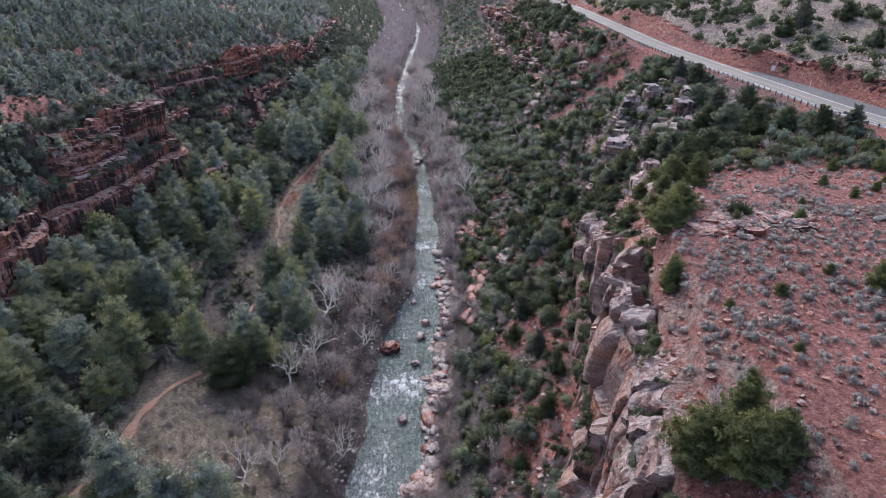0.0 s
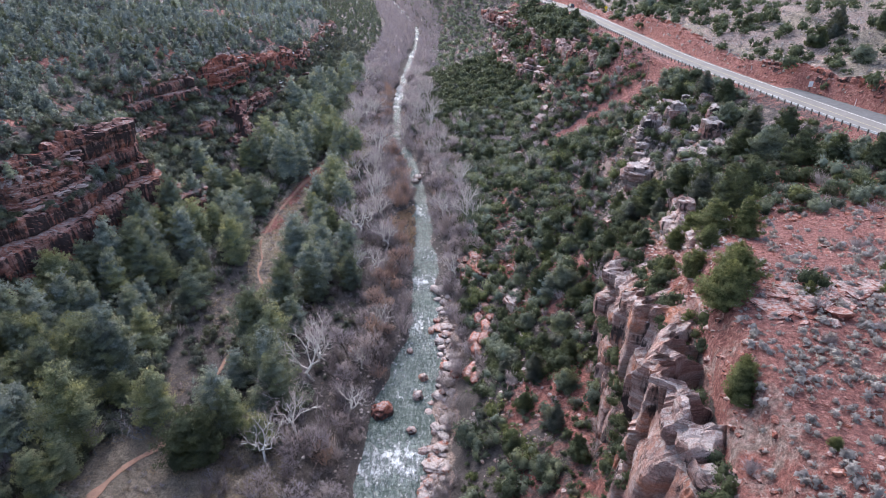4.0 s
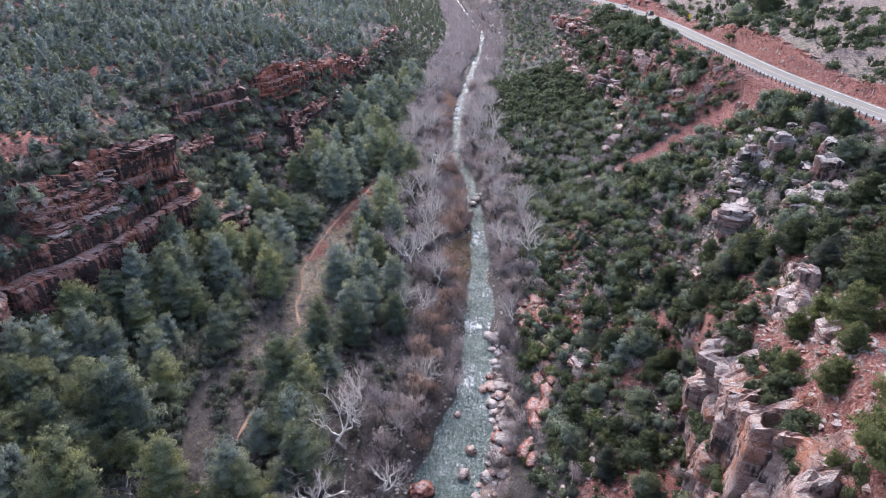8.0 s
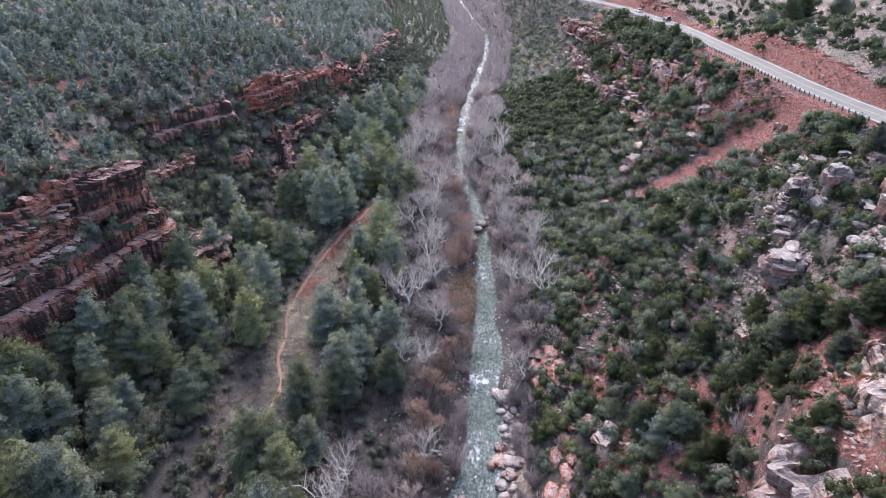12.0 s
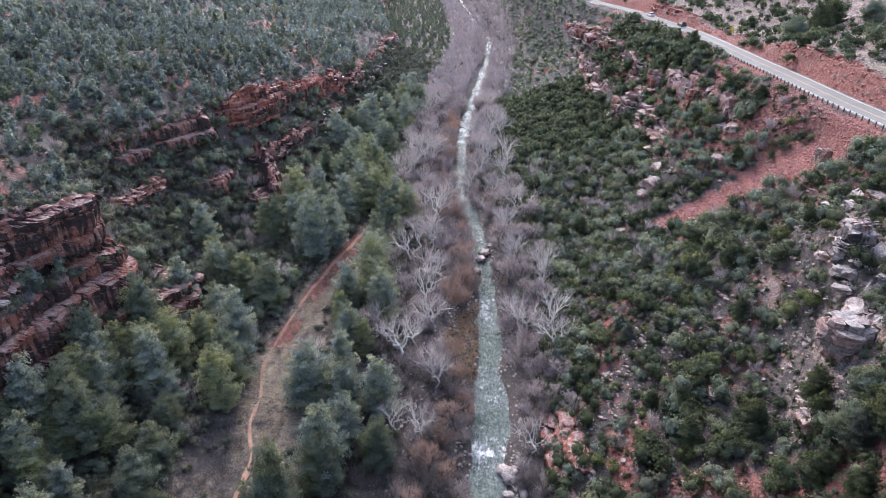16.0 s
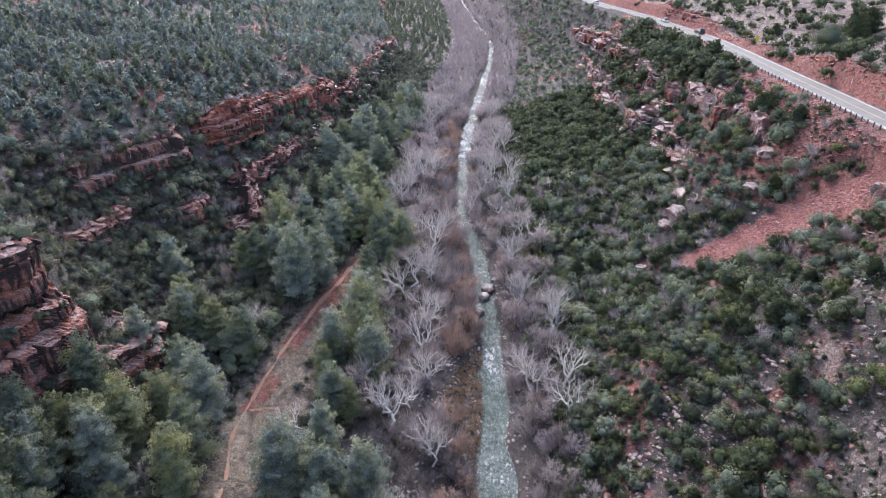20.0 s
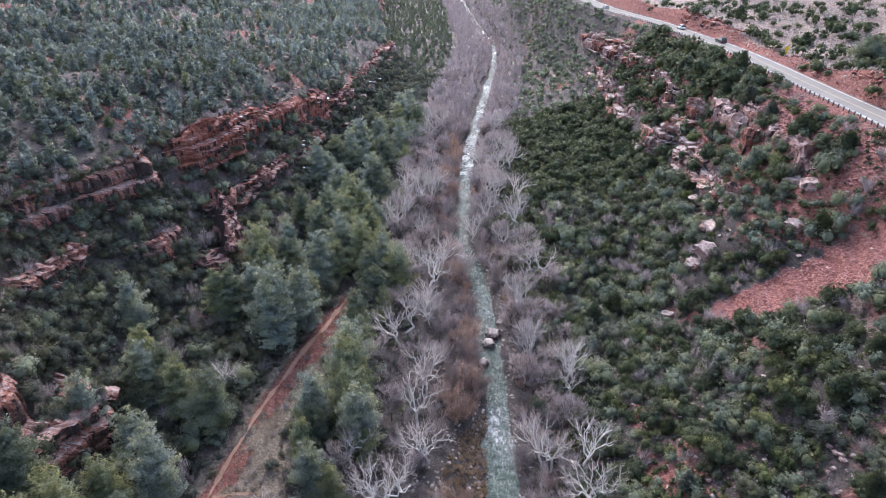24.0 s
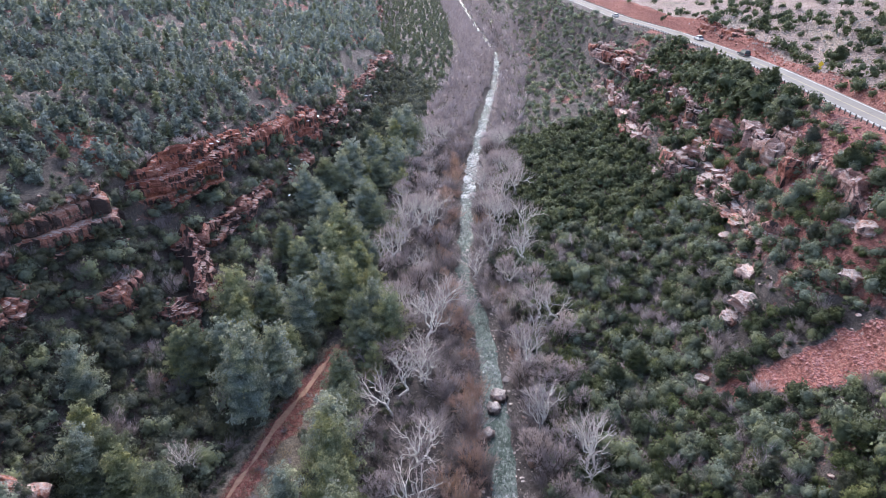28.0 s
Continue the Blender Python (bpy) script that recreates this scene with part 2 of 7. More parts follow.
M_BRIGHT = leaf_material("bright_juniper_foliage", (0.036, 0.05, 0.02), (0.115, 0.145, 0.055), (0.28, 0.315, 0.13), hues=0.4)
M_SCREE = plain("red_scree_stone", (0.22, 0.085, 0.078), (0.39, 0.2, 0.18), 1.6, 0.95, 0, 0.5, 0.1)
M_TRUNK = plain("dark_bark", (0.06, 0.045, 0.035), (0.16, 0.12, 0.095), 3.0)
M_WATER = water_material()
M_ASPHALT = plain("worn_asphalt", (0.15, 0.14, 0.122), (0.205, 0.19, 0.168), 1.5, 0.9, 0, 0.15)
M_DARKASPHALT = plain("dark_asphalt", (0.07, 0.07, 0.072), (0.13, 0.13, 0.13), 1.2, 0.9, 0, 0.15)
M_PATH = plain("trodden_red_earth", (0.2, 0.105, 0.068), (0.36, 0.215, 0.15), 1.2, 0.95)

# ---- terrain: break lines running along the canyon ----
YS = np.array([-60, 0, 20, 40, 60, 80, 100, 120, 137, 145, 155, 165, 180, 195, 210, 235, 270, 310, 343, 420, 540, 700, 1000], float)


def line(*v):
    return np.array(v, float)


RIVER_Y = line(-60, 20, 40, 50, 63, 79, 97, 115, 132, 147, 172, 194, 204, 226, 258, 304, 362, 455, 526, 660, 1000)
RIVER_X = line(-24, -12, -9.5, -8.2, -7.4, -6.6, -4.0, -4.2, -4.5, -5.5, -7.2, -10, -11.5, -18, -20, -22, -21, -19, -21, -44, -95)
HALF_W = line(5, 5, 4.6, 4.8, 5.0, 5.2, 3.0, 2.3, 2.4, 2.0, 1.7, 1.6, 1.5, 1.35, 1.4, 1.9, 1.8, 1.3, 1.3, 1.5, 2)
ROAD_Y = line(-60, 0, 40, 70, 92, 103, 119, 146, 170, 188, 210, 232, 258, 285, 303, 318, 346, 368, 388, 416, 445, 480, 540, 700, 1000)
ROAD_X = line(190, 150, 115, 90, 79, 77, 74, 69, 65, 63, 62, 60, 58.5, 56.5, 53.5, 50, 45.5, 38.5, 32, 27, 22, 15, 5, -10, -40)

L2X = line(-62, -58, -57, -56, -56, -54, -53.5, -53, -53, -52, -51, -50, -47, -45, -46, -48, -48, -46, -46, -48, -58, -78, -130)
L3X = line(-86, -84, -83, -82, -81.5, -82, -82.5, -75.5, -71.5, -70, -85, -94.5, -89, -82.5, -79.5, -76, -69, -64.5, -62.5, -71, -99, -123, -174)
L3Z = line(14, 14, 14, 14, 14, 14, 14, 14, 13, 13, 19, 26, 25.5, 25, 23.5, 22.5, 19, 14.5, 10.5, 13, 14, 13, 13)
L4X = line(-94, -92, -91, -91, -91, -91, -89, -84.5, -78.5, -79, -93, -102, -94, -86.5, -83.5, -79.5, -72, -68, -66, -75, -103, -128, -180)
L4Z = line(37, 37, 37, 37, 37, 37, 36.5, 35.5, 32.5, 30, 34, 36, 32.5, 31.5, 32, 31.5, 26.5, 22, 17.5, 20, 22, 21, 21)
L5Z = line(41, 41, 41, 41, 41, 41, 41, 40, 37.5, 37, 39, 41, 40, 39.5, 40, 39.5, 35, 31, 28, 30, 33, 34, 34)
R2X = line(-2, 3, 5, 7, 8, 10, 12, 11, 10, 11, 12, 14, 19, 21, 21, 19, 15, 11, 8, 2, -17, -40, -85)
R2Z = line(6, 6, 7, 7, 6, 7, 8, 6.5, 6.5, 7, 7, 7, 7, 8, 8, 8, 8, 8, 8, 8, 8, 8, 8)
R3X = line(10, 12.6, 16, 21.8, 25.4, 27, 29, 37, 40, 39, 38, 38, 43, 34, 36, 35, 31, 27, 22, 10, -12, -34, -75)
R3Z = line(18, 18, 18, 17, 15, 14, 14, 16, 20, 20, 19, 18, 20, 17, 18, 17, 16, 14, 12, 10, 10, 10, 10)
R4X = line(13, 15.6, 19.2, 25.2, 29, 30.6, 34, 41.5, 48, 46, 45, 45, 50, 39, 40.5, 39, 35, 30.5, 26, 14, -8, -29, -66)
R4Z = line(37, 38, 38, 37, 32.5, 29, 19, 23.5, 32, 28, 25, 24.5, 25, 23, 25, 25, 23, 19.5, 17, 14, 14, 14, 14)
R5X = line(26, 26, 26, 27, 33, 38, 43, 51, 55, 55, 57, 58, 61, 53, 51.5, 49.5, 46.5, 41, 36, 20, -3, -21, -53)
R5Z = line(44, 43.5, 43, 42, 40, 34, 31, 31, 36, 35.5, 35, 34, 35.5, 34.5, 35, 34.5, 35, 33, 32, 33, 33, 33, 33)
CUT_Y = line(-60, 90, 140, 160, 175, 200, 230, 245, 295, 310, 340, 400, 1000)
CUT_Z = line(44, 44.5, 45, 43.4, 44, 46.5, 45.5, 42.6, 42.6, 45, 45.5, 46, 46)
ROAD_Z = 41.0


def lattice(ix, iy, seed):
    h = np.sin(ix * 127.1 + iy * 311.7 + seed * 74.7) * 43758.5453
    return h - np.floor(h)


def vnoise(x, y, seed=0):
    ix, iy = np.floor(x), np.floor(y)
    fx, fy = x - ix, y - iy
    fx, fy = fx * fx * (3 - 2 * fx), fy * fy * (3 - 2 * fy)
    a, b = lattice(ix, iy, seed), lattice(ix + 1, iy, seed)
    c, d = lattice(ix, iy + 1, seed), lattice(ix + 1, iy + 1, seed)
    return (a + (b - a) * fx) * (1 - fy) + (c + (d - c) * fx) * fy - 0.5


def smooth_interp(y, ys, vs):
    """Linear between the stations, softened over a few metres."""
    return (np.interp(y - 5, ys, vs) + 2 * np.interp(y, ys, vs) + np.interp(y + 5, ys, vs)) / 4


def river_x(y):
    return smooth_interp(y, RIVER_Y, RIVER_X) + 0.9 * vnoise(np.asarray(y) / 6.0, np.asarray(y) * 0, 61)


def river_w(y):
    return smooth_interp(y, RIVER_Y, HALF_W) + 1.1 * vnoise(np.asarray(y) / 4.0, np.asarray(y) * 0 + 9, 62) + 0.4 * vnoise(np.asarray(y) / 1.7, np.asarray(y) * 0 + 5, 63)


def road_x(y):
    return (np.interp(y - 12, ROAD_Y, ROAD_X) + np.interp(y, ROAD_Y, ROAD_X) * 2 + np.interp(y + 12, ROAD_Y, ROAD_X)) / 4


def pull_width(y):
    return np.interp(y, [60, 84, 112, 134, 150], [0, 5.5, 5.0, 3.4, 0])


def break_lines(y):
    """x, z and roughness of each break line at the stations y, from far left to far right."""
    y = np.asarray(y, float)
    si = lambda v: smooth_interp(y, YS, v)
    xr, w, rd = river_x(y), river_w(y), road_x(y)
    one = np.ones_like(y)
    l4x = si(L4X)
    X = [-2500 * one, -700 * one, -230 + 0 * y, l4x - 17, l4x, si(L3X), si(L2X), xr - w - 7, xr - w - 0.8, xr - w + 0.6, xr + w - 0.6,
         xr + w + 1.2, xr + w + 5.0, si(R2X), si(R3X), si(R4X), si(R5X), rd - 3.0, rd - 0.6, rd + 8.2 + pull_width(y),
         rd + 10.6 + pull_width(y), rd + 70, 700 * one, 2500 * one]
    Z = [190 * one, 120 * one, 54 + 0 * y, si(L5Z), si(L4Z), si(L3Z), 4.2 * one, 2.0 * one, 0.6 * one, -0.9 * one, -0.9 * one,
         0.7 * one, 1.8 * one, si(R2Z), si(R3Z), si(R4Z), si(R5Z), 40.3 * one, ROAD_Z * one, ROAD_Z * one,
         np.interp(y, CUT_Y, CUT_Z), 50 * one, 95 * one, 160 * one]
    A = [6, 6, 3, 1.4, 1.0, 1.2, 0.5, 0.5, 0.25, 0, 0, 0.3, 0.5, 1.0, 1.2, 1.0, 0.8, 0.3, 0.0, 0.0, 0.8, 2.5, 6, 6]
    for k in range(1, len(X)):
        X[k] = np.maximum(X[k], X[k - 1] + 0.35)
    return np.array(X), np.array(Z), np.array(A, float)


def relief(x, y):
    return 2.0 * vnoise(x / 17, y / 17, 1) + 1.1 * vnoise(x / 7, y / 7, 2) + 0.55 * vnoise(x / 2.9, y / 2.9, 3) + 0.25 * vnoise(x / 1.3, y / 1.3, 4)


def terraced(z, x, y, w):
    """Beds of rock: the slope breaks into ledges where w is 1."""
    step = 2.6
    q = (z + 0.8 * vnoise(x / 9, y / 9, 7)) / step
    f = q - np.floor(q)
    s = np.clip((f - 0.25) / 0.3, 0, 1)
    return z + w * step * (np.floor(q) + s * s * (3 - 2 * s) - q) * 0.8


LEDGES = np.array([0, 0, 0, 0.25, 0.9, 0.7, 0, 0, 0, 0, 0, 0, 0, 0.1, 0.8, 0.9, 0.3, 0, 0, 0, 0.3, 0, 0, 0], float)


def height(x, y):
    """The ground's height at the points x, y."""
    x, y = np.asarray(x, float), np.asarray(y, float)
    X, Z, A = break_lines(y)
    z, amp, led = np.zeros_like(x), np.zeros_like(x), np.zeros_like(x)
    for k in range(len(X) - 1):
        m = (x >= X[k]) & (x < X[k + 1])
        f = np.where(m, (x - X[k]) / (X[k + 1] - X[k]), 0)
        z += m * (Z[k] + (Z[k + 1] - Z[k]) * f)
        amp += m * (A[k] + (A[k + 1] - A[k]) * f)
        if k == 5:
            z -= m * 0.3 * (Z[5] - Z[6]) * np.sin(np.pi * f)
        led += m * (LEDGES[k] + (LEDGES[k + 1] - LEDGES[k]) * f)
    z = z + amp * relief(x, y)
    return terraced(z, x, y, led)


def height_at(x, y):
    return float(height(np.array([x]), np.array([y]))[0])


def mesh_from(name, V, F, mats, tint=None, smooth=False, mat_index=None, normals=None):
    me = bpy.data.meshes.new(name)
    me.from_pydata(np.asarray(V, np.float32), [], np.asarray(F, np.int32))
    for m in mats:
        me.materials.append(m)
    if tint is not None:
        a = me.attributes.new("tint", "FLOAT", "POINT")
        a.data.foreach_set("value", np.asarray(tint, np.float32))
    if mat_index is not None:
        me.polygons.foreach_set("material_index", np.asarray(mat_index, np.int32))
    me.polygons.foreach_set("use_smooth", np.full(len(me.polygons), smooth))
    if normals is not None:
        a = me.attributes.new("custom_normal", "FLOAT_VECTOR", "POINT")
        a.data.foreach_set("vector", np.asarray(normals, np.float32).ravel())
    me.update()
    return me


def child(name, me, parent, label=""):
    ob = new(name, me)
    ob.parent = parent
    if label:
        tagged(ob, label)
    return ob


def part(name, bm, mat, parent, label=""):
    me = bpy.data.meshes.new(name)
    bm.to_mesh(me)
    bm.free()
    me.materials.append(mat)
    return child(name, me, parent, label)


def grid_faces(nr, nc):
    i = np.arange((nr - 1) * nc).reshape(nr - 1, nc)[:, :-1].ravel()
    return np.stack([i, i + 1, i + nc + 1, i + nc], 1)


TRAIL_Y = line(20, 38.8, 45, 53, 59, 64, 75, 90, 104, 111, 117, 123, 133, 139, 151, 163, 176.5, 185, 194)
TRAIL_X = line(-52, -50.4, -49.4, -49.5, -47, -42.6, -40, -39.5, -39, -39.6, -42.8, -43, -46, -46, -45.2, -44, -42, -40.6, -39.2)


def trail_x(y):
    return (np.interp(y - 2, TRAIL_Y, TRAIL_X) + np.interp(y, TRAIL_Y, TRAIL_X) + np.interp(y + 2, TRAIL_Y, TRAIL_X)) / 3


def scree_zone(x, y, more=0.0):
    """The tongue of red scree that runs down from the road."""
    c = np.interp(x, [26, 45, 55, 64], [177.5, 177, 173, 170])
    w = np.interp(x, [26, 32, 38, 45, 55, 64], [0.8, 2.2, 4.2, 5.6, 6.2, 5.0]) + 1.4 * vnoise(x / 3, y / 3, 95)
    return (np.abs(y - c) < w + more) & (x > 26) & (x < road_x(y) - 2)


def rubble_zone(x, y):
    """Open gully of red earth and rubble that climbs from the creek to the outcrops."""
    c = np.interp(x, [8, 18, 26, 34], [117, 131, 132.5, 140])
    return (x > 7) & (x < 35) & (np.abs(y - c) < np.interp(x, [8, 18, 35], [5.0, 4.2, 3.2]) + 5 * vnoise(x / 5, y / 5, 96))


def soil_masks(x, y, z):
    """Red earth, dry grass and bare stone on the ground."""
    X, Z, A = break_lines(y)
    n1, n2 = vnoise(x / 14, y / 14, 21), vnoise(x / 5, y / 5, 22)
    side = x - river_x(y)
    red, grass, stone = np.zeros_like(x), np.zeros_like(x), np.zeros_like(x)
    right = x > X[13]
    red = np.where(right, np.interp(y, [110, 150], [0.44, 0.22]) + 0.6 * n1 + 0.5 * n2, red)
    red = np.where(x > X[15], np.interp(y, [300, 390], [0.62, 0.2]) + 0.3 * n1 + 0.4 * n2, red)
    red = np.where((x > X[15]) & (y < 95), 0.9 + 0.3 * n2, red)
    red = np.where(x > X[19], 0.3 + 0.8 * n1 + 0.3 * n2, red)
    red = np.where((x > X[19]) & (x < X[20] + 1), 1.0, red)
    red = np.where(x < X[4], 0.22 + 0.9 * n1 + 0.4 * n2, red)
    red = np.where((x < X[4] - 2) & (x > X[4] - 15) & (y > 92) & (y < 130), 0.75 + 0.5 * n2, red)
    red = np.where((x < X[6]) & (x >= X[4] - 4), -0.05 + 0.8 * n1 + 0.4 * n2, red)
    # scree tongue and roadside fill
    red = np.where(rubble_zone(x, y), 0.45 + 0.6 * n2, red)
    tongue = scree_zone(x, y, 0.5)
    red = np.where(tongue, 1.2, red)
    e1 = np.minimum(np.minimum(y - 30, 70 - y) / 6, np.minimum(x + 55, -24 - x) / 5)
    e2 = np.minimum(np.minimum(y - 104, 197 - y) / 6, np.minimum(x - trail_x(y) + 4, trail_x(y) + 9 - x) / 3)
    e3 = np.minimum(np.minimum(y - 93, 110 - y) / 5, np.minimum(x + 50, -37 - x) / 4) - 0.6
    e2 = np.maximum(e2, e3)
    grass = np.where(np.maximum(e1, e2) > -1, 0.35 + 0.35 * np.clip(np.maximum(e1, e2), -1, 1) + 0.6 * n1 + 0.5 * n2, grass)
    grass = np.where(tongue, -0.5, grass)
    grass = np.where(x > X[20], 0.7 + 0.7 * n2, grass)
    grass = np.where(x < X[4] - 10, 0.2 + 0.7 * n1, grass)
    strip = (np.abs(x - trail_x(y) - 0.5) < 1.6 + 2 * n2) & (y > 138) & (y < 196)
    red = np.where(strip, 0.55 + 0.7 * n2, red)
    grass = np.where(strip, 0.5, grass)
    stone = np.where((x > X[3]) & (x < X[5]), -0.1 + 0.6 * n2, stone)
    stone = np.where((x > X[14] - 1) & (x < X[16]), np.where((y > 84) & (y < 114), 0.05, np.interp(y, [150, 200], [0.35, 0.12])) + 0.7 * n2, stone)
    stone = np.where(x > X[20], np.interp(y, [150, 260], [0.4, 0.72]) + 0.8 * n1, stone)
    stone = np.where((x > X[10]) & (x < X[12]), np.interp(y, [90, 125], [0.7, 0.1]) + 0.3 * n2, stone)
    stone = np.where((x > X[15] - 2) & (x < X[17]) & (y > 108) & (y < 152), 0.45 + 0.6 * n2, stone)
    red = np.where((x > X[15] - 7) & (x < X[17]) & (y > 108) & (y < 152), 0.22 + 0.5 * n1 + 0.5 * n2, red)
    stone = np.where(tongue, -0.5, stone)
    return np.clip(np.stack([red, grass, stone, np.ones_like(x)], -1), 0, 1)


def build_ground():
    ys = np.concatenate([np.arange(-600, -60, 60), np.arange(-60, 10, 5), np.arange(10, 300, 1.3), np.arange(300, 460, 2.6),
                         np.arange(460, 800, 7), np.arange(800, 1200, 25), np.arange(1200, 4200, 250)])
    X, Z, A = break_lines(ys)
    seg = [3, 10, 40, 12, 16, 18, 26, 6, 2, 3, 2, 4, 10, 14, 12, 16, 14, 3, 4, 8, 30, 14, 3]
    cols = []
    for k, s in enumerate(seg):
        for j in range(s):
            cols.append(X[k] + (X[k + 1] - X[k]) * j / s)
    cols.append(X[-1])
    gx = np.stack(cols, 1)
    gy = np.repeat(ys[:, None], gx.shape[1], 1)
    x, y = gx.ravel(), gy.ravel()
    z = height(x, y)
    me = mesh_from("ground", np.stack([x, y, z], 1), grid_faces(len(ys), gx.shape[1]), [M_GROUND], smooth=True)
    a = me.attributes.new("soil", "FLOAT_COLOR", "POINT")
    a.data.foreach_set("color", soil_masks(x, y, z).astype(np.float32).ravel())
    return tagged(new("ground", me), "red and brown canyon slopes of soil, ledges and leaf litter", "ground", kind="structure")


build_ground()


def ribbon(ys, left, right, lift, n=6, zs=None):
    gx = np.stack([left + (right - left) * j / n for j in range(n + 1)], 1)
    gy = np.repeat(ys[:, None], n + 1, 1)
    z = height(gx.ravel(), gy.ravel()) + lift if zs is None else np.full(gx.size, zs)
    return np.stack([gx.ravel(), gy.ravel(), z], 1), grid_faces(len(ys), n + 1)


def build_water():
    ys = np.concatenate([np.arange(-60, 330, 0.8), np.arange(330, 900, 3)])
    xr, w = river_x(ys), river_w(ys) + 1.0
    V, F = ribbon(ys, xr - w, xr + w, 0, 14, 0.0)
    V[:, 2] += 0.12 * vnoise(V[:, 0] / 1.1, V[:, 1] / 1.6, 31) + 0.1 * vnoise(V[:, 0] / 3, V[:, 1] / 4, 32)
    me = mesh_from("creek", V, F, [M_WATER], smooth=True)
    y = V[:, 1]
    foam = np.zeros(len(V))
    # whitewater and painted sky glitter share these strengths along the creek
    for c, r, s in ((36, 26, 0.4), (64, 5, 0.5), (84, 8, 0.25), (100, 9, 0.5), (118, 6, 0.5), (135, 7, 0.35), (160, 9, 0.35), (192, 10, 0.35), (300, 45, 0.5), (350, 30, 0.45), (410, 30, 0.4), (500, 60, 0.4), (650, 40, 0.5)):
        foam = np.maximum(foam, s * 0.8 * np.exp(-((y - c) / r) ** 2) * (0.7 + 0.8 * vnoise(V[:, 0] / 2.5, y / 5, 33)))
    a = me.attributes.new("foam", "FLOAT", "POINT")
    a.data.foreach_set("value", foam.astype(np.float32))
    return tagged(new("water", me), "shallow grey-green creek with white riffles", "creek", kind="structure")


build_water()


def build_road():
    ys = np.concatenate([np.arange(20, 420, 2.0), np.arange(420, 900, 8)])
    rd = road_x(ys)
    V, F = ribbon(ys, rd, rd + 7.6, 0, 4, ROAD_Z + 0.06)
    tagged(new("road", mesh_from("road", V, F, [M_ASPHALT], smooth=True)), "pale worn two-lane asphalt road", "road", kind="structure")
    for name, off, w in (("edge_line", 0.5, 0.14), ("edge_line", 6.9, 0.14), ("centre_line", 3.62, 0.12), ("centre_line", 3.86, 0.12)):
        V, F = ribbon(ys, rd + off, rd + off + w, 0, 1, ROAD_Z + 0.066)
        tagged(new(name, mesh_from(name, V, F, [M_PAINT if name == "edge_line" else M_YELLOW])), "painted line on the asphalt road", "road marking", kind="structure")
    ys = np.arange(70, 140, 2.0)
    V, F = ribbon(ys, road_x(ys) + 7.6, road_x(ys) + 7.9 + pull_width(ys), 0.0, 3, ROAD_Z + 0.05)
    tagged(new("pullout", mesh_from("pullout", V, F, [M_DARKASPHALT])), "dark grey asphalt pull-out beside the road", "pavement", kind="structure")


M_PAINT = plain("white_road_paint", (0.6, 0.6, 0.58), (0.8, 0.8, 0.78), 2.0)
M_YELLOW = plain("faded_yellow_paint", (0.3, 0.26, 0.17), (0.4, 0.33, 0.2), 2.0)
build_road()

def build_trail():
    ys = np.arange(20, 194, 0.8)
    w = np.interp(ys, [60, 72, 78, 102, 110, 140, 165], [0.4, 0.3, 0.12, 0.14, 0.28, 0.26, 0.3]) + 0.4 * vnoise(ys / 3, ys * 0, 41) + 0.35 * vnoise(ys / 1.2, ys * 0, 43) + np.interp(ys, [60, 110], [0.25, 0])
    c = trail_x(ys) + 0.4 * vnoise(ys / 5, ys * 0 + 3, 42)
    V, F = ribbon(ys, c - w, c + w, 0.10, 4)
    V[:, 2] += 0.02
    tagged(new("trail", mesh_from("trail", V, F, [M_PATH], smooth=True)), "narrow trodden red dirt footpath", "path", kind="structure")
    xs = np.arange(-45.6, -38.5, 0.5)
    y0 = 139 + 0.12 * (xs + 46) + 0.9 * vnoise(xs / 2.5, xs * 0, 44)
    hw = np.interp(xs, [-46, -38.5], [0.24, 0.1]) + 0.12 * vnoise(xs / 0.9, xs * 0, 45)
    gy = np.stack([y0 - hw, y0, y0 + hw], 1)
    gx = np.repeat(xs[:, None], 3, 1)
    z = height(gx.ravel(), gy.ravel()) + 0.1
    tagged(new("side_trail", mesh_from("side_trail", np.stack([gx.ravel(), gy.ravel(), z - 0.05], 1), grid_faces(len(xs), 3), [M_PATH])),
           "short side path branching off in dry grass", "path", kind="structure")


build_trail()

# ---- plants: meshes ----
RNG = np.random.default_rng(7)
PHI = (1 + 5 ** 0.5) / 2
ICO_V = np.array([(-1, PHI, 0), (1, PHI, 0), (-1, -PHI, 0), (1, -PHI, 0), (0, -1, PHI), (0, 1, PHI), (0, -1, -PHI), (0, 1, -PHI), (PHI, 0, -1), (PHI, 0, 1), (-PHI, 0, -1), (-PHI, 0, 1)]) / (1 + PHI * PHI) ** 0.5
ICO_F = np.array([(0, 11, 5), (0, 5, 1), (0, 1, 7), (0, 7, 10), (0, 10, 11), (1, 5, 9), (5, 11, 4), (11, 10, 2), (10, 7, 6), (7, 1, 8), (3, 9, 4), (3, 4, 2), (3, 2, 6), (3, 6, 8), (3, 8, 9), (4, 9, 5), (2, 4, 11), (6, 2, 10), (8, 6, 7), (9, 8, 1)])


def unit(v):
    return v / np.maximum(np.linalg.norm(v, axis=-1, keepdims=True), 1e-9)


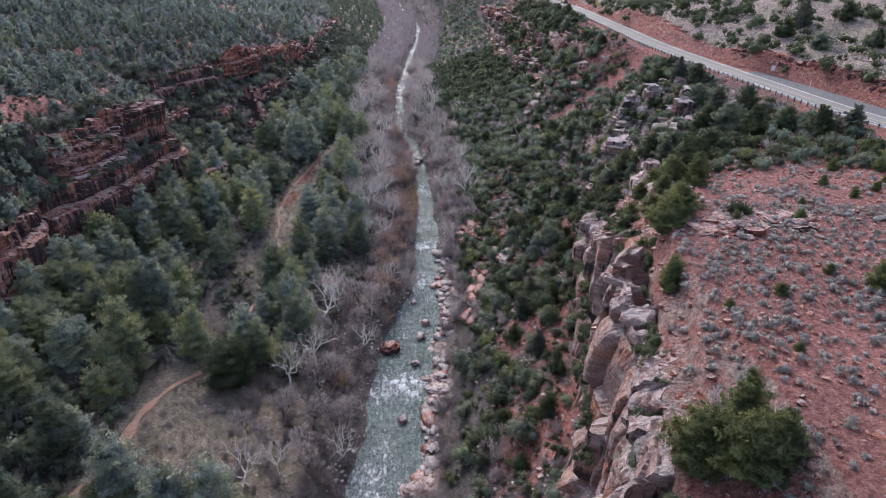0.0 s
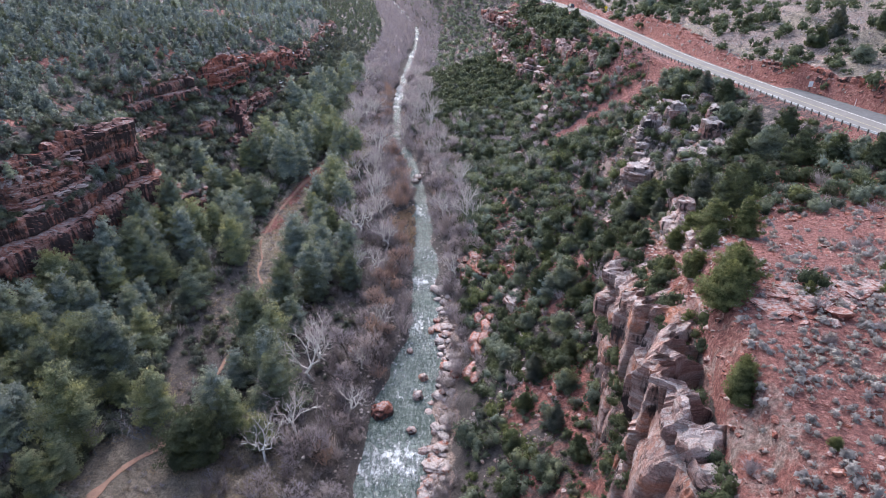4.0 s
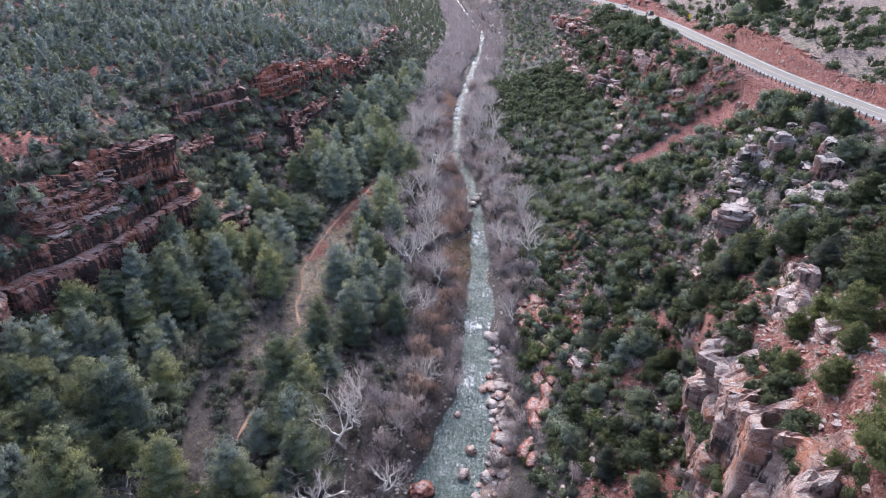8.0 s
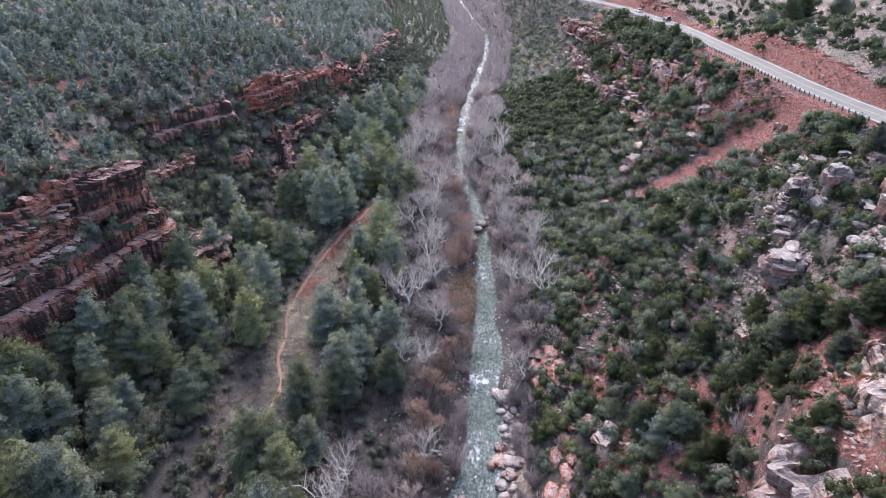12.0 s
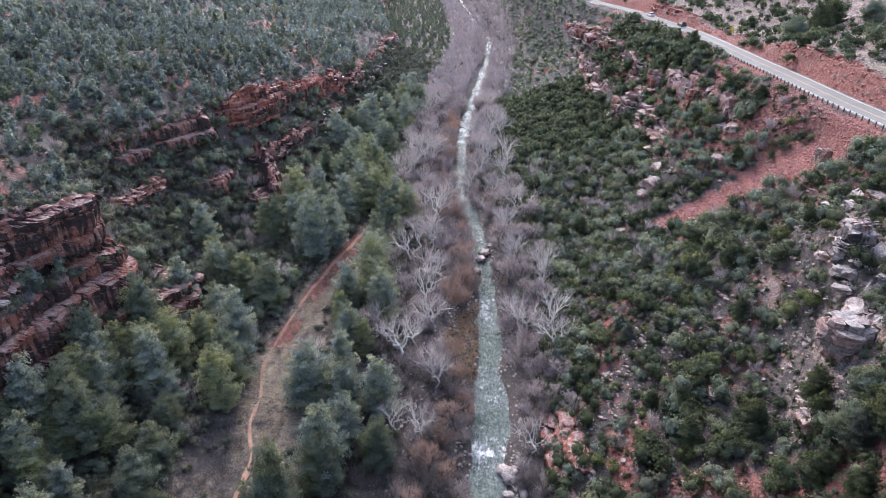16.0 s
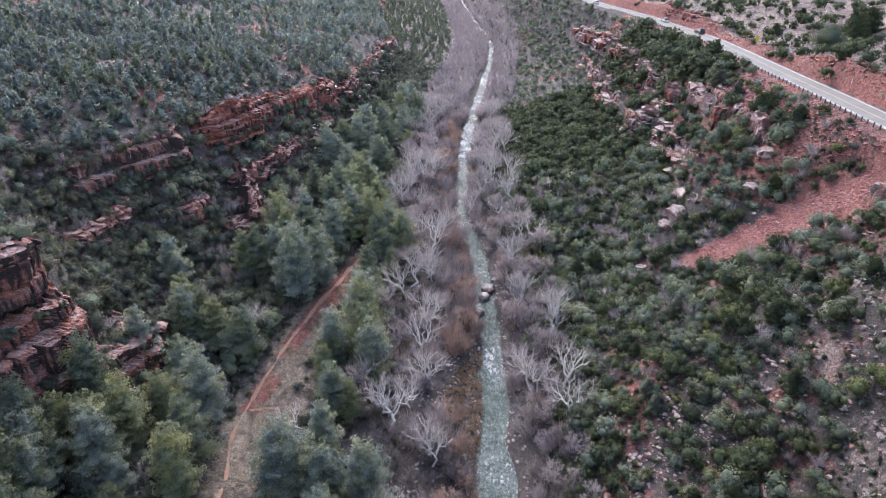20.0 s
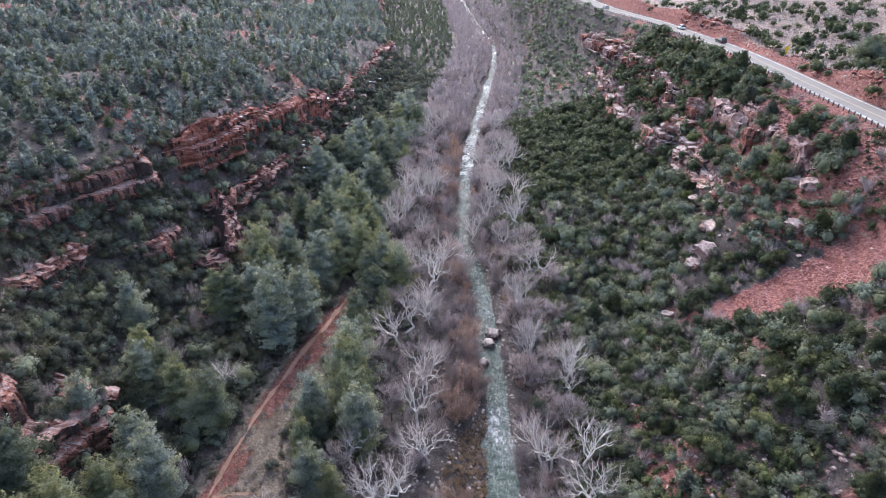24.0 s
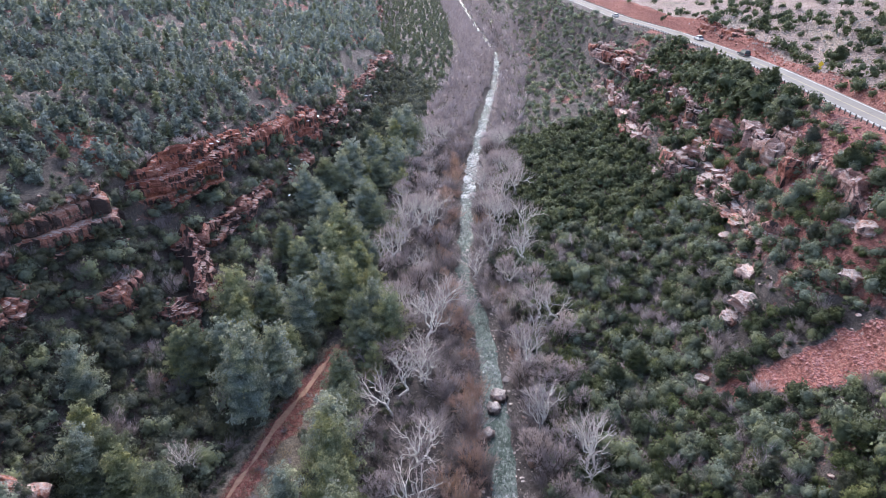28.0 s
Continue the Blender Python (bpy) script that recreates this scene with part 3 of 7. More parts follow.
class Build:
    """Gathers triangles, a tint for each vertex and a material index for each face."""

    def __init__(self):
        self.v, self.f, self.t, self.m, self.s, self.n = [], [], [], [], [], 0

    def add(self, V, F, tint, mat=0, soft=None):
        if soft is not None:
            self.s.append(unit(soft))
        self.v.append(V)
        self.f.append(F + self.n)
        self.t.append(np.broadcast_to(tint, (len(V),)))
        self.m.append(np.full(len(F), mat))
        self.n += len(V)

    def tufts(self, P, N, size, rng, aspect=1.0, mat=0, lean=None, spread=0.6, soft=None, bias=0.0):
        """One small leaf-spray triangle at each point P, facing N."""
        k = len(P)
        if lean is None:
            lean = rng.normal(size=(k, 3))
        a = unit(np.cross(N, lean))
        b = np.cross(a, N)
        s = size * rng.uniform(0.6, 1.4, (k, 1))
        V = np.stack([P - a * s * 0.5, P + b * s * aspect, P + a * s * 0.5], 1).reshape(-1, 3)
        self.add(V, np.arange(3 * k).reshape(-1, 3), np.repeat(np.clip(0.5 + bias + spread * (rng.random(k) - 0.5), 0, 1), 3), mat, np.repeat(N if soft is None else soft, 3, 0))

    def blades(self, P, a, tip, tint, soft):
        """A sliver from P to its tip for each twig, turned to the side that catches the light."""
        Q, R = P - a, P + a
        flip = (np.cross(R - Q, tip - Q) * soft).sum(1) < 0
        Q[flip], R[flip] = R[flip].copy(), Q[flip].copy()
        self.add(np.stack([Q, R, tip], 1).reshape(-1, 3), np.arange(3 * len(P)).reshape(-1, 3), np.repeat(tint, 3), 0, np.repeat(soft, 3, 0))

    def tube(self, p, q, r0, r1, sides=3, mat=0, tint=0.5):
        d = unit(q - p)
        a = unit(np.cross(d, np.array([0.3, 0.5, 0.8]) if abs(d[2]) > 0.5 else np.array([0, 0, 1.0])))
        b = np.cross(d, a)
        ang = np.arange(sides) * 2 * np.pi / sides
        ring = np.cos(ang)[:, None] * a + np.sin(ang)[:, None] * b
        V = np.concatenate([p + ring * r0, q + ring * r1])
        i = np.arange(sides)
        j = (i + 1) % sides
        self.add(V, np.concatenate([np.stack([i, j, j + sides], 1), np.stack([i, j + sides, i + sides], 1)]), tint, mat)

    def arrays(self):
        return np.concatenate(self.v), np.concatenate(self.f), np.concatenate(self.t), np.concatenate(self.m)

    def mesh(self, name, mats, smooth=True):
        V, F, T, M = self.arrays()
        return mesh_from(name, V, F, mats, T, smooth, M, np.concatenate(self.s) if self.s else None)


def round_crown(rng, r, h, tufts, size, lobes=7, low=0.15):
    """A bush or juniper crown of overlapping lobes covered with leaf sprays."""
    b = Build()
    ang = rng.uniform(0, 2 * np.pi, lobes)
    rad = r * 0.72 * np.sqrt(rng.random(lobes))
    C = np.stack([rad * np.cos(ang), rad * np.sin(ang), h * rng.uniform(low + 0.2, 0.72, lobes)], 1)
    R = np.minimum(r * rng.uniform(0.3, 0.62, lobes), h * 0.42)
    k = rng.integers(0, lobes, tufts * 2)
    d = unit(rng.normal(size=(tufts * 2, 3)) + (0, 0, 0.25))
    P = C[k] + d * R[k][:, None] * rng.uniform(0.85, 1.32, (tufts * 2, 1))
    inside = np.zeros(len(P), bool)
    for c, q in zip(C, R):
        inside |= np.linalg.norm(P - c, axis=1) < 0.78 * q
    keep = np.where(~inside & (P[:, 2] > 0.02))[0][:tufts]
    P, d = P[keep], d[keep]
    up = np.array([0, 0, 0.2])
    soft = unit(d * 0.6 + unit(P - (0, 0, h * 0.3)) * 0.5 + up + rng.normal(size=P.shape) * 0.3)
    b.tufts(P, unit(soft + rng.normal(size=P.shape) * 0.5), size, rng, 1.3, soft=soft)
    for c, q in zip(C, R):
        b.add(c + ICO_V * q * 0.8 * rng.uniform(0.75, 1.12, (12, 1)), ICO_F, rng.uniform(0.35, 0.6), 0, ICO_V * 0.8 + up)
    return b


def conifer_crown(rng, h, r, tufts, size, base=0.12, blunt=0.6, boughs=40):
    """A pine or cypress: boughs set round the stem, each a plume of sprays that hangs out and turns up at its tip."""
    b = Build()
    n = boughs
    f = (np.arange(n) + rng.random(n)) / n
    f = f ** 1.15
    ang = np.arange(n) * 2.4 + rng.normal(size=n) * 0.35
    prof = np.minimum((1.03 - f) ** blunt, 0.6 + 1.8 * f)
    lean = 1 + 0.22 * np.cos(ang - rng.uniform(0, 6.28))
    reach = r * prof * lean * rng.uniform(0.62, 1.12, n)
    wide = 0.2 * r + 0.26 * reach
    k = rng.choice(n, tufts, p=(reach + 0.15 * r) / (reach + 0.15 * r).sum())
    u = rng.random(tufts) ** 0.6
    across = rng.normal(size=tufts) * 0.5 * np.sqrt(np.clip(1.05 - u, 0.06, 1)) * wide[k]
    out = np.stack([np.cos(ang), np.sin(ang), 0 * ang], 1)[k]
    side = np.stack([-np.sin(ang), np.cos(ang), 0 * ang], 1)[k]
    rise = h * (base + (0.93 - base) * f)[k] + reach[k] * (0.34 * u ** 2 - 0.2 * u) + (f[k] > 0.9) * h * 0.08 * u
    lump = np.abs(rng.normal(size=tufts)) * 0.3 * wide[k] * np.sqrt(np.clip(1.1 - u, 0.1, 1))
    P = out * (u * reach[k])[:, None] + side * across[:, None]
    P[:, 2] = rise + lump - 0.15 * np.abs(across)
    soft = unit(out * (0.25 + 0.5 * u)[:, None] + side * (0.5 * across / wide[k])[:, None] + (0, 0, 0.55) + rng.normal(size=P.shape) * 0.28)
    N = unit(soft + rng.normal(size=P.shape) * 0.55)
    # sprays grow paler from the stem towards the bough tip
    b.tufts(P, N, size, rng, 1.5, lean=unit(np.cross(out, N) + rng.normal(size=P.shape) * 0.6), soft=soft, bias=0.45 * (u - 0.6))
    # filler blobs and core cone tinted dark: shade inside the crown as colour
    for c, a, w, z in zip(range(n), ang, reach, h * (base + (0.93 - base) * f)):
        if c % (2 if n > 20 else 3) == 0 and w > 0.2 * r:
            o = np.array([np.cos(a), np.sin(a), 0.0])
            C = o * w * 0.4 + (0, 0, z - 0.02 * h)
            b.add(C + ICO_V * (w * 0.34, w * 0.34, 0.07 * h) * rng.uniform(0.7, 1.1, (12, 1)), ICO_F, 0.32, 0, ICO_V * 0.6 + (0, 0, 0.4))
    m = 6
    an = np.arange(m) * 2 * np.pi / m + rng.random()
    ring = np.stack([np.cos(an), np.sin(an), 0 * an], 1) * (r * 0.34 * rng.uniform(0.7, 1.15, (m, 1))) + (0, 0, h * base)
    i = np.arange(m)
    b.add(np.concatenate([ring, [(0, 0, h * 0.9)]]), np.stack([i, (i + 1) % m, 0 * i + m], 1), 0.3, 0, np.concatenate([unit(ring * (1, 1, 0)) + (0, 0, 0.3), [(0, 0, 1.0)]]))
    return b


def bare_tree(rng, h, depth=4, forks=3, spread=0.75, twigs=5, thick=0.02, twig_w=0.05, low=0.24, bend=0.1):
    """Trunk and limbs (first) and the haze of fine twigs (second) of a leafless tree."""
    wood, fine = Build(), Build()
    stack = [(np.zeros(3), unit(np.array([rng.normal() * 0.2, rng.normal() * 0.2, 1.0])), h * low, h * thick, 0)]
    tp, td, tl = [], [], []
    while stack:
        p, d, ln, r, k = stack.pop()
        bow = rng.normal(size=3) * ln * bend
        mid = p + d * ln * 0.5 + bow
        q = p + d * ln + (0, 0, 0.06 * ln * k)
        if k == 4:
            tp.append(p)
            td.append(d)
            tl.append(ln)
        for s, e, r0, r1 in () if k == 4 else ((p, mid, r, r * 0.84), (mid, q, r * 0.84, r * 0.68)):
            wood.tube(s, e, max(r0, 0.04), max(r1, 0.032), 6 if k == 0 else 4 if k == 1 else 3, 0, 0.5)
        if k >= 2:
            for s in range(twigs):
                tp.append(p + (q - p) * rng.uniform(0.15, 1.0))
                td.append(unit(d * 0.8 + rng.normal(size=3) * 0.6 + (0, 0, 0.1)))
                tl.append(ln * rng.uniform(0.35, 0.8))
        if k < depth:
            turn = rng.uniform(0, 6.28)
            a = unit(np.cross(d, (0.31, 0.2, 0.93) if abs(d[2]) < 0.9 else (1.0, 0.1, 0)))
            c = np.cross(d, a)
            fk = forks if k else forks + 1
            for s in range(fk):
                an = turn + s * 6.28 / fk + rng.normal() * 0.3
                nd = unit(d + (a * np.cos(an) + c * np.sin(an)) * spread * rng.uniform(0.65, 1.15) + (0, 0, 0.08))
                stack.append((q if s != 1 else mid + (q - mid) * 0.5, nd, ln * rng.uniform(0.66, 0.86), r * rng.uniform(0.52, 0.68), k + 1))
    P, D, L = np.array(tp), np.array(td), np.array(tl)[:, None]
    a = unit(np.cross(D, rng.normal(size=P.shape))) * twig_w * 0.5
    mid = P.mean(0) * (1, 1, 0.8)
    fine.blades(P, a, P + D * L, rng.random(len(P)), unit(unit(P - mid) * 0.8 + (0, 0, 0.35) + rng.normal(size=P.shape) * 0.3))
    return wood, fine


def twig_bush(rng, r, h, n, width=0.05):
    """A leafless thicket: stems from the root and a cloud of twigs at their ends."""
    b = Build()
    ns = max(6, n // 22)
    ang = rng.uniform(0, 2 * np.pi, ns)
    lean = np.sqrt(rng.random(ns)) * 0.9
    tips = np.stack([np.cos(ang) * lean * r, np.sin(ang) * lean * r, h * rng.uniform(0.55, 0.95, ns) * (1 - 0.25 * lean)], 1)
    k = rng.integers(0, ns, n)
    u = rng.uniform(0.3, 1.0, (n, 1))
    P = tips[k] * u + rng.normal(size=(n, 3)) * 0.05 * h
    D = unit(unit(tips[k]) + rng.normal(size=(n, 3)) * 0.55 + (0, 0, 0.25))
    L = h * rng.uniform(0.16, 0.36, (n, 1))
    a = unit(np.cross(D, rng.normal(size=(n, 3)))) * width * rng.uniform(0.5, 1.2, (n, 1))
    b.blades(P, a * 0.5, P + D * L, rng.random(n), unit(unit(P - (0, 0, 0.45 * h)) * 0.8 + (0, 0, 0.35) + rng.normal(size=(n, 3)) * 0.3))
    root = np.zeros((ns, 3)) + rng.normal(size=(ns, 3)) * (0.15, 0.15, 0)
    a = unit(np.cross(tips, rng.normal(size=(ns, 3)))) * width * 0.9
    b.blades(root, a, tips, np.full(ns, 0.45), unit(tips * (1, 1, 0) + (0, 0, 0.3)))
    return b


# ---- plants: where they grow ----
def near_trail(x, y, gap):
    return (np.abs(x - trail_x(y)) < gap) & (y < 196) & (y > 15) & ~((y > 68) & (y < 94))


def in_clearing(x, y):
    a = (y > 36) & (y < 60) & (x > -50) & (x < -38) | (y > 58) & (y < 66) & (x > -48) & (x < -42)
    b = (y > 106) & (y < 130) & (x > trail_x(y) - 3) & (x < trail_x(y) + 5)
    c = (y >= 126) & (y < 194) & (x > trail_x(y) - 1.5) & (x < trail_x(y) + 7.5 - (y - 130) * 0.07)
    d = (y > 95) & (y <= 108) & (x > -49 + 0.5 * np.abs(y - 103)) & (x < -38)
    e = (y > 75) & (y < 83) & (x > -49) & (x < -43)
    return a | b | c | d | e


def low_growth(x, y):
    """Open stretch of the canyon floor where no tall tree stands."""
    return (y > 70) & (y < 110) & (x > -52) & (x < -36)


def on_reeds(x, y):
    d = river_x(y) - river_w(y) - x
    return (d > 0.2) & (d < 7.5 - np.abs(y - 148) * 0.45)


def on_scree(x, y):
    return scree_zone(x, y, 1.3)


def cell_points(x0, x1, y0, y1, cell, rng):
    nx, ny = int((x1 - x0) / cell), int((y1 - y0) / cell)
    i, j = np.meshgrid(np.arange(nx), np.arange(ny))
    x = x0 + (i + 0.5 + rng.uniform(-0.48, 0.48, i.shape)) * cell
    y = y0 + (j + 0.5 + rng.uniform(-0.48, 0.48, i.shape)) * cell
    return x.ravel(), y.ravel()


# ledges on the slope below the road: y range, x at both ends, half width
LEDGE_BANDS = ((206, 246, 37.5, 37.8, 1.6), (198, 246, 46.5, 46.3, 2.4), (248, 312, 39.8, 36.5, 2.0), (250, 400, 33.5, 23.0, 1.8))


def on_ledge(x, y):
    hit = np.zeros(len(x), bool)
    for y0, y1, x0, x1, w in LEDGE_BANDS:
        hit |= (y > y0) & (y < y1) & (np.abs(x - x0 - (x1 - x0) * (y - y0) / (y1 - y0)) < w)
    return hit


def open_ground(x, y):
    rd = road_x(y)
    return ~((x > rd - 2.5) & (x < rd + 8.8 + pull_width(y))) & ~near_trail(x, y, 1.6) & ~in_clearing(x, y) & ~on_scree(x, y) & (np.abs(x - river_x(y)) > river_w(y) + 0.3)


def stuff(name, protos, x, y, scale, mats, label, category, sink=0.15, rng=RNG, tall=1.0, smooth=True, z=None):
    """One object that holds a copy of a prototype at every point."""
    z = (height(x, y) if z is None else z) - sink
    kind = rng.integers(0, len(protos), len(x))
    rot, tone = rng.uniform(0, 2 * np.pi, len(x)), rng.uniform(-0.32, 0.32, len(x))
    VV, FF, TT, MM, NN, n = [], [], [], [], [], 0
    for k, p in enumerate(protos):
        idx = np.where(kind == k)[0]
        if len(idx) == 0:
            continue
        V, F, T, M = p.arrays()
        c, s = np.cos(rot[idx])[:, None], np.sin(rot[idx])[:, None]
        sc = scale[idx][:, None]
        up = sc * tall * rng.uniform(0.75, 1.3, (len(idx), 1))
        W = np.stack([(V[:, 0] * c - V[:, 1] * s) * sc + x[idx][:, None], (V[:, 0] * s + V[:, 1] * c) * sc + y[idx][:, None], V[:, 2] * up + z[idx][:, None]], 2)
        VV.append(W.reshape(-1, 3))
        if p.s:
            S = np.concatenate(p.s)
            NN.append(np.stack([S[:, 0] * c - S[:, 1] * s, S[:, 0] * s + S[:, 1] * c, np.broadcast_to(S[:, 2], (len(idx), len(S)))], 2).reshape(-1, 3))
        FF.append((F[None] + (np.arange(len(idx)) * len(V))[:, None, None]).reshape(-1, 3) + n)
        TT.append(np.clip(T[None] + tone[idx][:, None], 0, 1).ravel())
        MM.append(np.tile(M, len(idx)))
        n += len(idx) * len(V)
    me = mesh_from(name, np.concatenate(VV), np.concatenate(FF), mats, np.concatenate(TT), smooth, np.concatenate(MM), np.concatenate(NN) if NN else None)
    return tagged(new(name, me), label, category, kind="stuff")


def thing_tree(name, label, category, group, meshes, x, y, s, rot, lift=-0.15, squash=1.0):
    """A tree: an Empty at its foot, with trunk and crown under it."""
    root = tagged(new(name), label, category, group)
    root.matrix_world = Matrix.LocRotScale((x, y, height_at(x, y) + lift), Euler((0, 0, rot)), (s, s, s * squash))
    for pname, me in meshes:
        child(pname, me, root)
    return root


def trunk_mesh(rng, h, r):
    b = Build()
    p = np.zeros(3)
    for k in range(4):
        q = np.array([rng.normal() * 0.03 * h, rng.normal() * 0.03 * h, h * (k + 1) / 4])
        b.tube(p, q, r * (1 - 0.22 * k), r * (1 - 0.22 * (k + 1)), 7, 0, 0.5)
        p = q
    return b.mesh("trunk", [M_TRUNK], True)


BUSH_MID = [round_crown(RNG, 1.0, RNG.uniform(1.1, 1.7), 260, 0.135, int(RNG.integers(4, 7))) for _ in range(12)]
BUSH_FAR = [round_crown(RNG, 1.0, RNG.uniform(1.1, 1.6), 66, 0.28, 3) for _ in range(7)]
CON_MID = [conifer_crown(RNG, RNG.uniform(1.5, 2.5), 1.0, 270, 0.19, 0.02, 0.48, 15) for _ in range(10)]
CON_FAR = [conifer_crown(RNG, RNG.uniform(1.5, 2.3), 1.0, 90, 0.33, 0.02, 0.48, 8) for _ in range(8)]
SAGE = [round_crown(RNG, 1.0, 0.9, 32, 0.28, 1) for _ in range(6)]
TUFT = [round_crown(RNG, 1.0, 1.0, 20, 0.5, 1) for _ in range(5)]
TWIG_MID = [twig_bush(RNG, 1.15, 1.8, 430, 0.032) for _ in range(7)]
TWIG_FAR = [twig_bush(RNG, 1.0, 2.0, 95, 0.11) for _ in range(5)]


def left_forest():
    rng = np.random.default_rng(11)
    for name, cell, y0, y1, x0, protos, s0, s1 in (("near_woodland", 3.0, 60, 300, -160, CON_MID, 0.8, 2.5), ("far_woodland", 4.0, 60, 500, -290, CON_FAR, 1.0, 2.8), ("distant_woodland", 6.6, 500, 1100, -330, CON_FAR, 1.8, 3.6)):
        x, y = cell_points(x0, -60, y0, y1, cell, rng)
        X = break_lines(y)[0]
        m = (x < X[4] - 1.0) & (x > -0.92 * (y + 5) - 8)
        if name == "far_woodland":
            m &= ~((x > -160) & (y < 300))
        patch = vnoise(x / 19, y / 19, 51)
        dens = 0.94 + 0.8 * patch + 0.6 * vnoise(x / 7, y / 7, 50) - 0.75 * ((x > X[4] - 15) & (x < X[4] - 3) & (y > 92) & (y < 128))
        m &= rng.random(len(x)) < dens
        x, y, patch = x[m], y[m], patch[m]
        sc = s0 + (s1 - s0) * np.clip(rng.random(len(x)) ** 1.6 + 0.5 * patch, 0, 1)
        dark = rng.random(len(x)) < 0.24 - 0.3 * patch
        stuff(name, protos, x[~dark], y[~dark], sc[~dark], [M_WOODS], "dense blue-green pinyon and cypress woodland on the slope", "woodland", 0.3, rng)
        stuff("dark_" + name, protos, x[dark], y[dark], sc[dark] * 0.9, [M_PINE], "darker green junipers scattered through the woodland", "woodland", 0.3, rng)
    x, y = cell_points(-170, -74, 60, 320, 2.1, rng)
    X = break_lines(y)[0]
    m = (x < X[4] - 0.5) & (x > -0.92 * (y + 5) - 8) & (rng.random(len(x)) < 0.8 + 0.7 * vnoise(x / 8, y / 8, 49))
    stuff("woodland_brush", TUFT, x[m], y[m], rng.uniform(0.4, 1.15, m.sum()), [M_OAK], "low dull brush between the woodland trees", "brush", 0.05, rng, 0.8)


def left_slope():
    rng = np.random.default_rng(12)
    x, y = cell_points(-135, -38, -30, 420, 2.2, rng)
    X = break_lines(y)[0]
    m = (x > X[4]) & (x < X[6] + 3) & open_ground(x, y)
    cliff = (x > X[4] - 0.5) & (x < X[5] + 0.5) & ((y < 150) | (y > 190) & (y < 300))
    m &= rng.random(len(x)) < 0.98 + 0.4 * vnoise(x / 9, y / 9, 52) - 0.2 * cliff
    x, y = x[m], y[m]
    sc = rng.uniform(0.9, 2.5, len(x)) * (1 + 0.3 * (rng.random(len(x)) > 0.85))
    k = rng.random(len(x))
    far = y > 260
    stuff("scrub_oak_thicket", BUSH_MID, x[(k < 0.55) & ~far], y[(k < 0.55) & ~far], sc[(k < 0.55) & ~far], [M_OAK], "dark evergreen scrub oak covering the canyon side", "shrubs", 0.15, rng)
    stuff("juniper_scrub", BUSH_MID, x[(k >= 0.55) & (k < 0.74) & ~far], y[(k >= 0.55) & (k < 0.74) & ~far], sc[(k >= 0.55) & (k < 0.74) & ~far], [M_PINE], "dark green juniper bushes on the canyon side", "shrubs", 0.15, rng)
    stuff("bare_brush", TWIG_MID, x[(k >= 0.74) & ~far], y[(k >= 0.74) & ~far], sc[(k >= 0.74) & ~far] * 0.8, [M_TWIG], "leafless grey-brown brush between the evergreens", "shrubs", 0.1, rng)
    stuff("far_scrub", BUSH_FAR, x[far], y[far], sc[far] * 1.1, [M_OAK], "dark scrub on the far canyon side", "shrubs", 0.2, rng)
    x, y = cell_points(-104, -52, 138, 206, 2.2, rng)
    X = break_lines(y)[0]
    m = (x > X[4]) & (x < X[6]) & open_ground(x, y)
    stuff("gully_scrub", BUSH_MID, x[m], y[m], rng.uniform(0.7, 1.7, m.sum()), [M_OAK], "dark scrub filling the side gully", "shrubs", 0.15, rng)
    x, y = cell_points(-230, -38, 420, 960, 5.7, rng)
    X = break_lines(y)[0]
    m = (x > X[4]) & (x < X[6] + 6)
    stuff("far_slope_woodland", CON_FAR, x[m], y[m], rng.uniform(1.2, 2.4, m.sum()), [M_PINE], "dark evergreen woods on the far canyon side", "woodland", 0.2, rng)


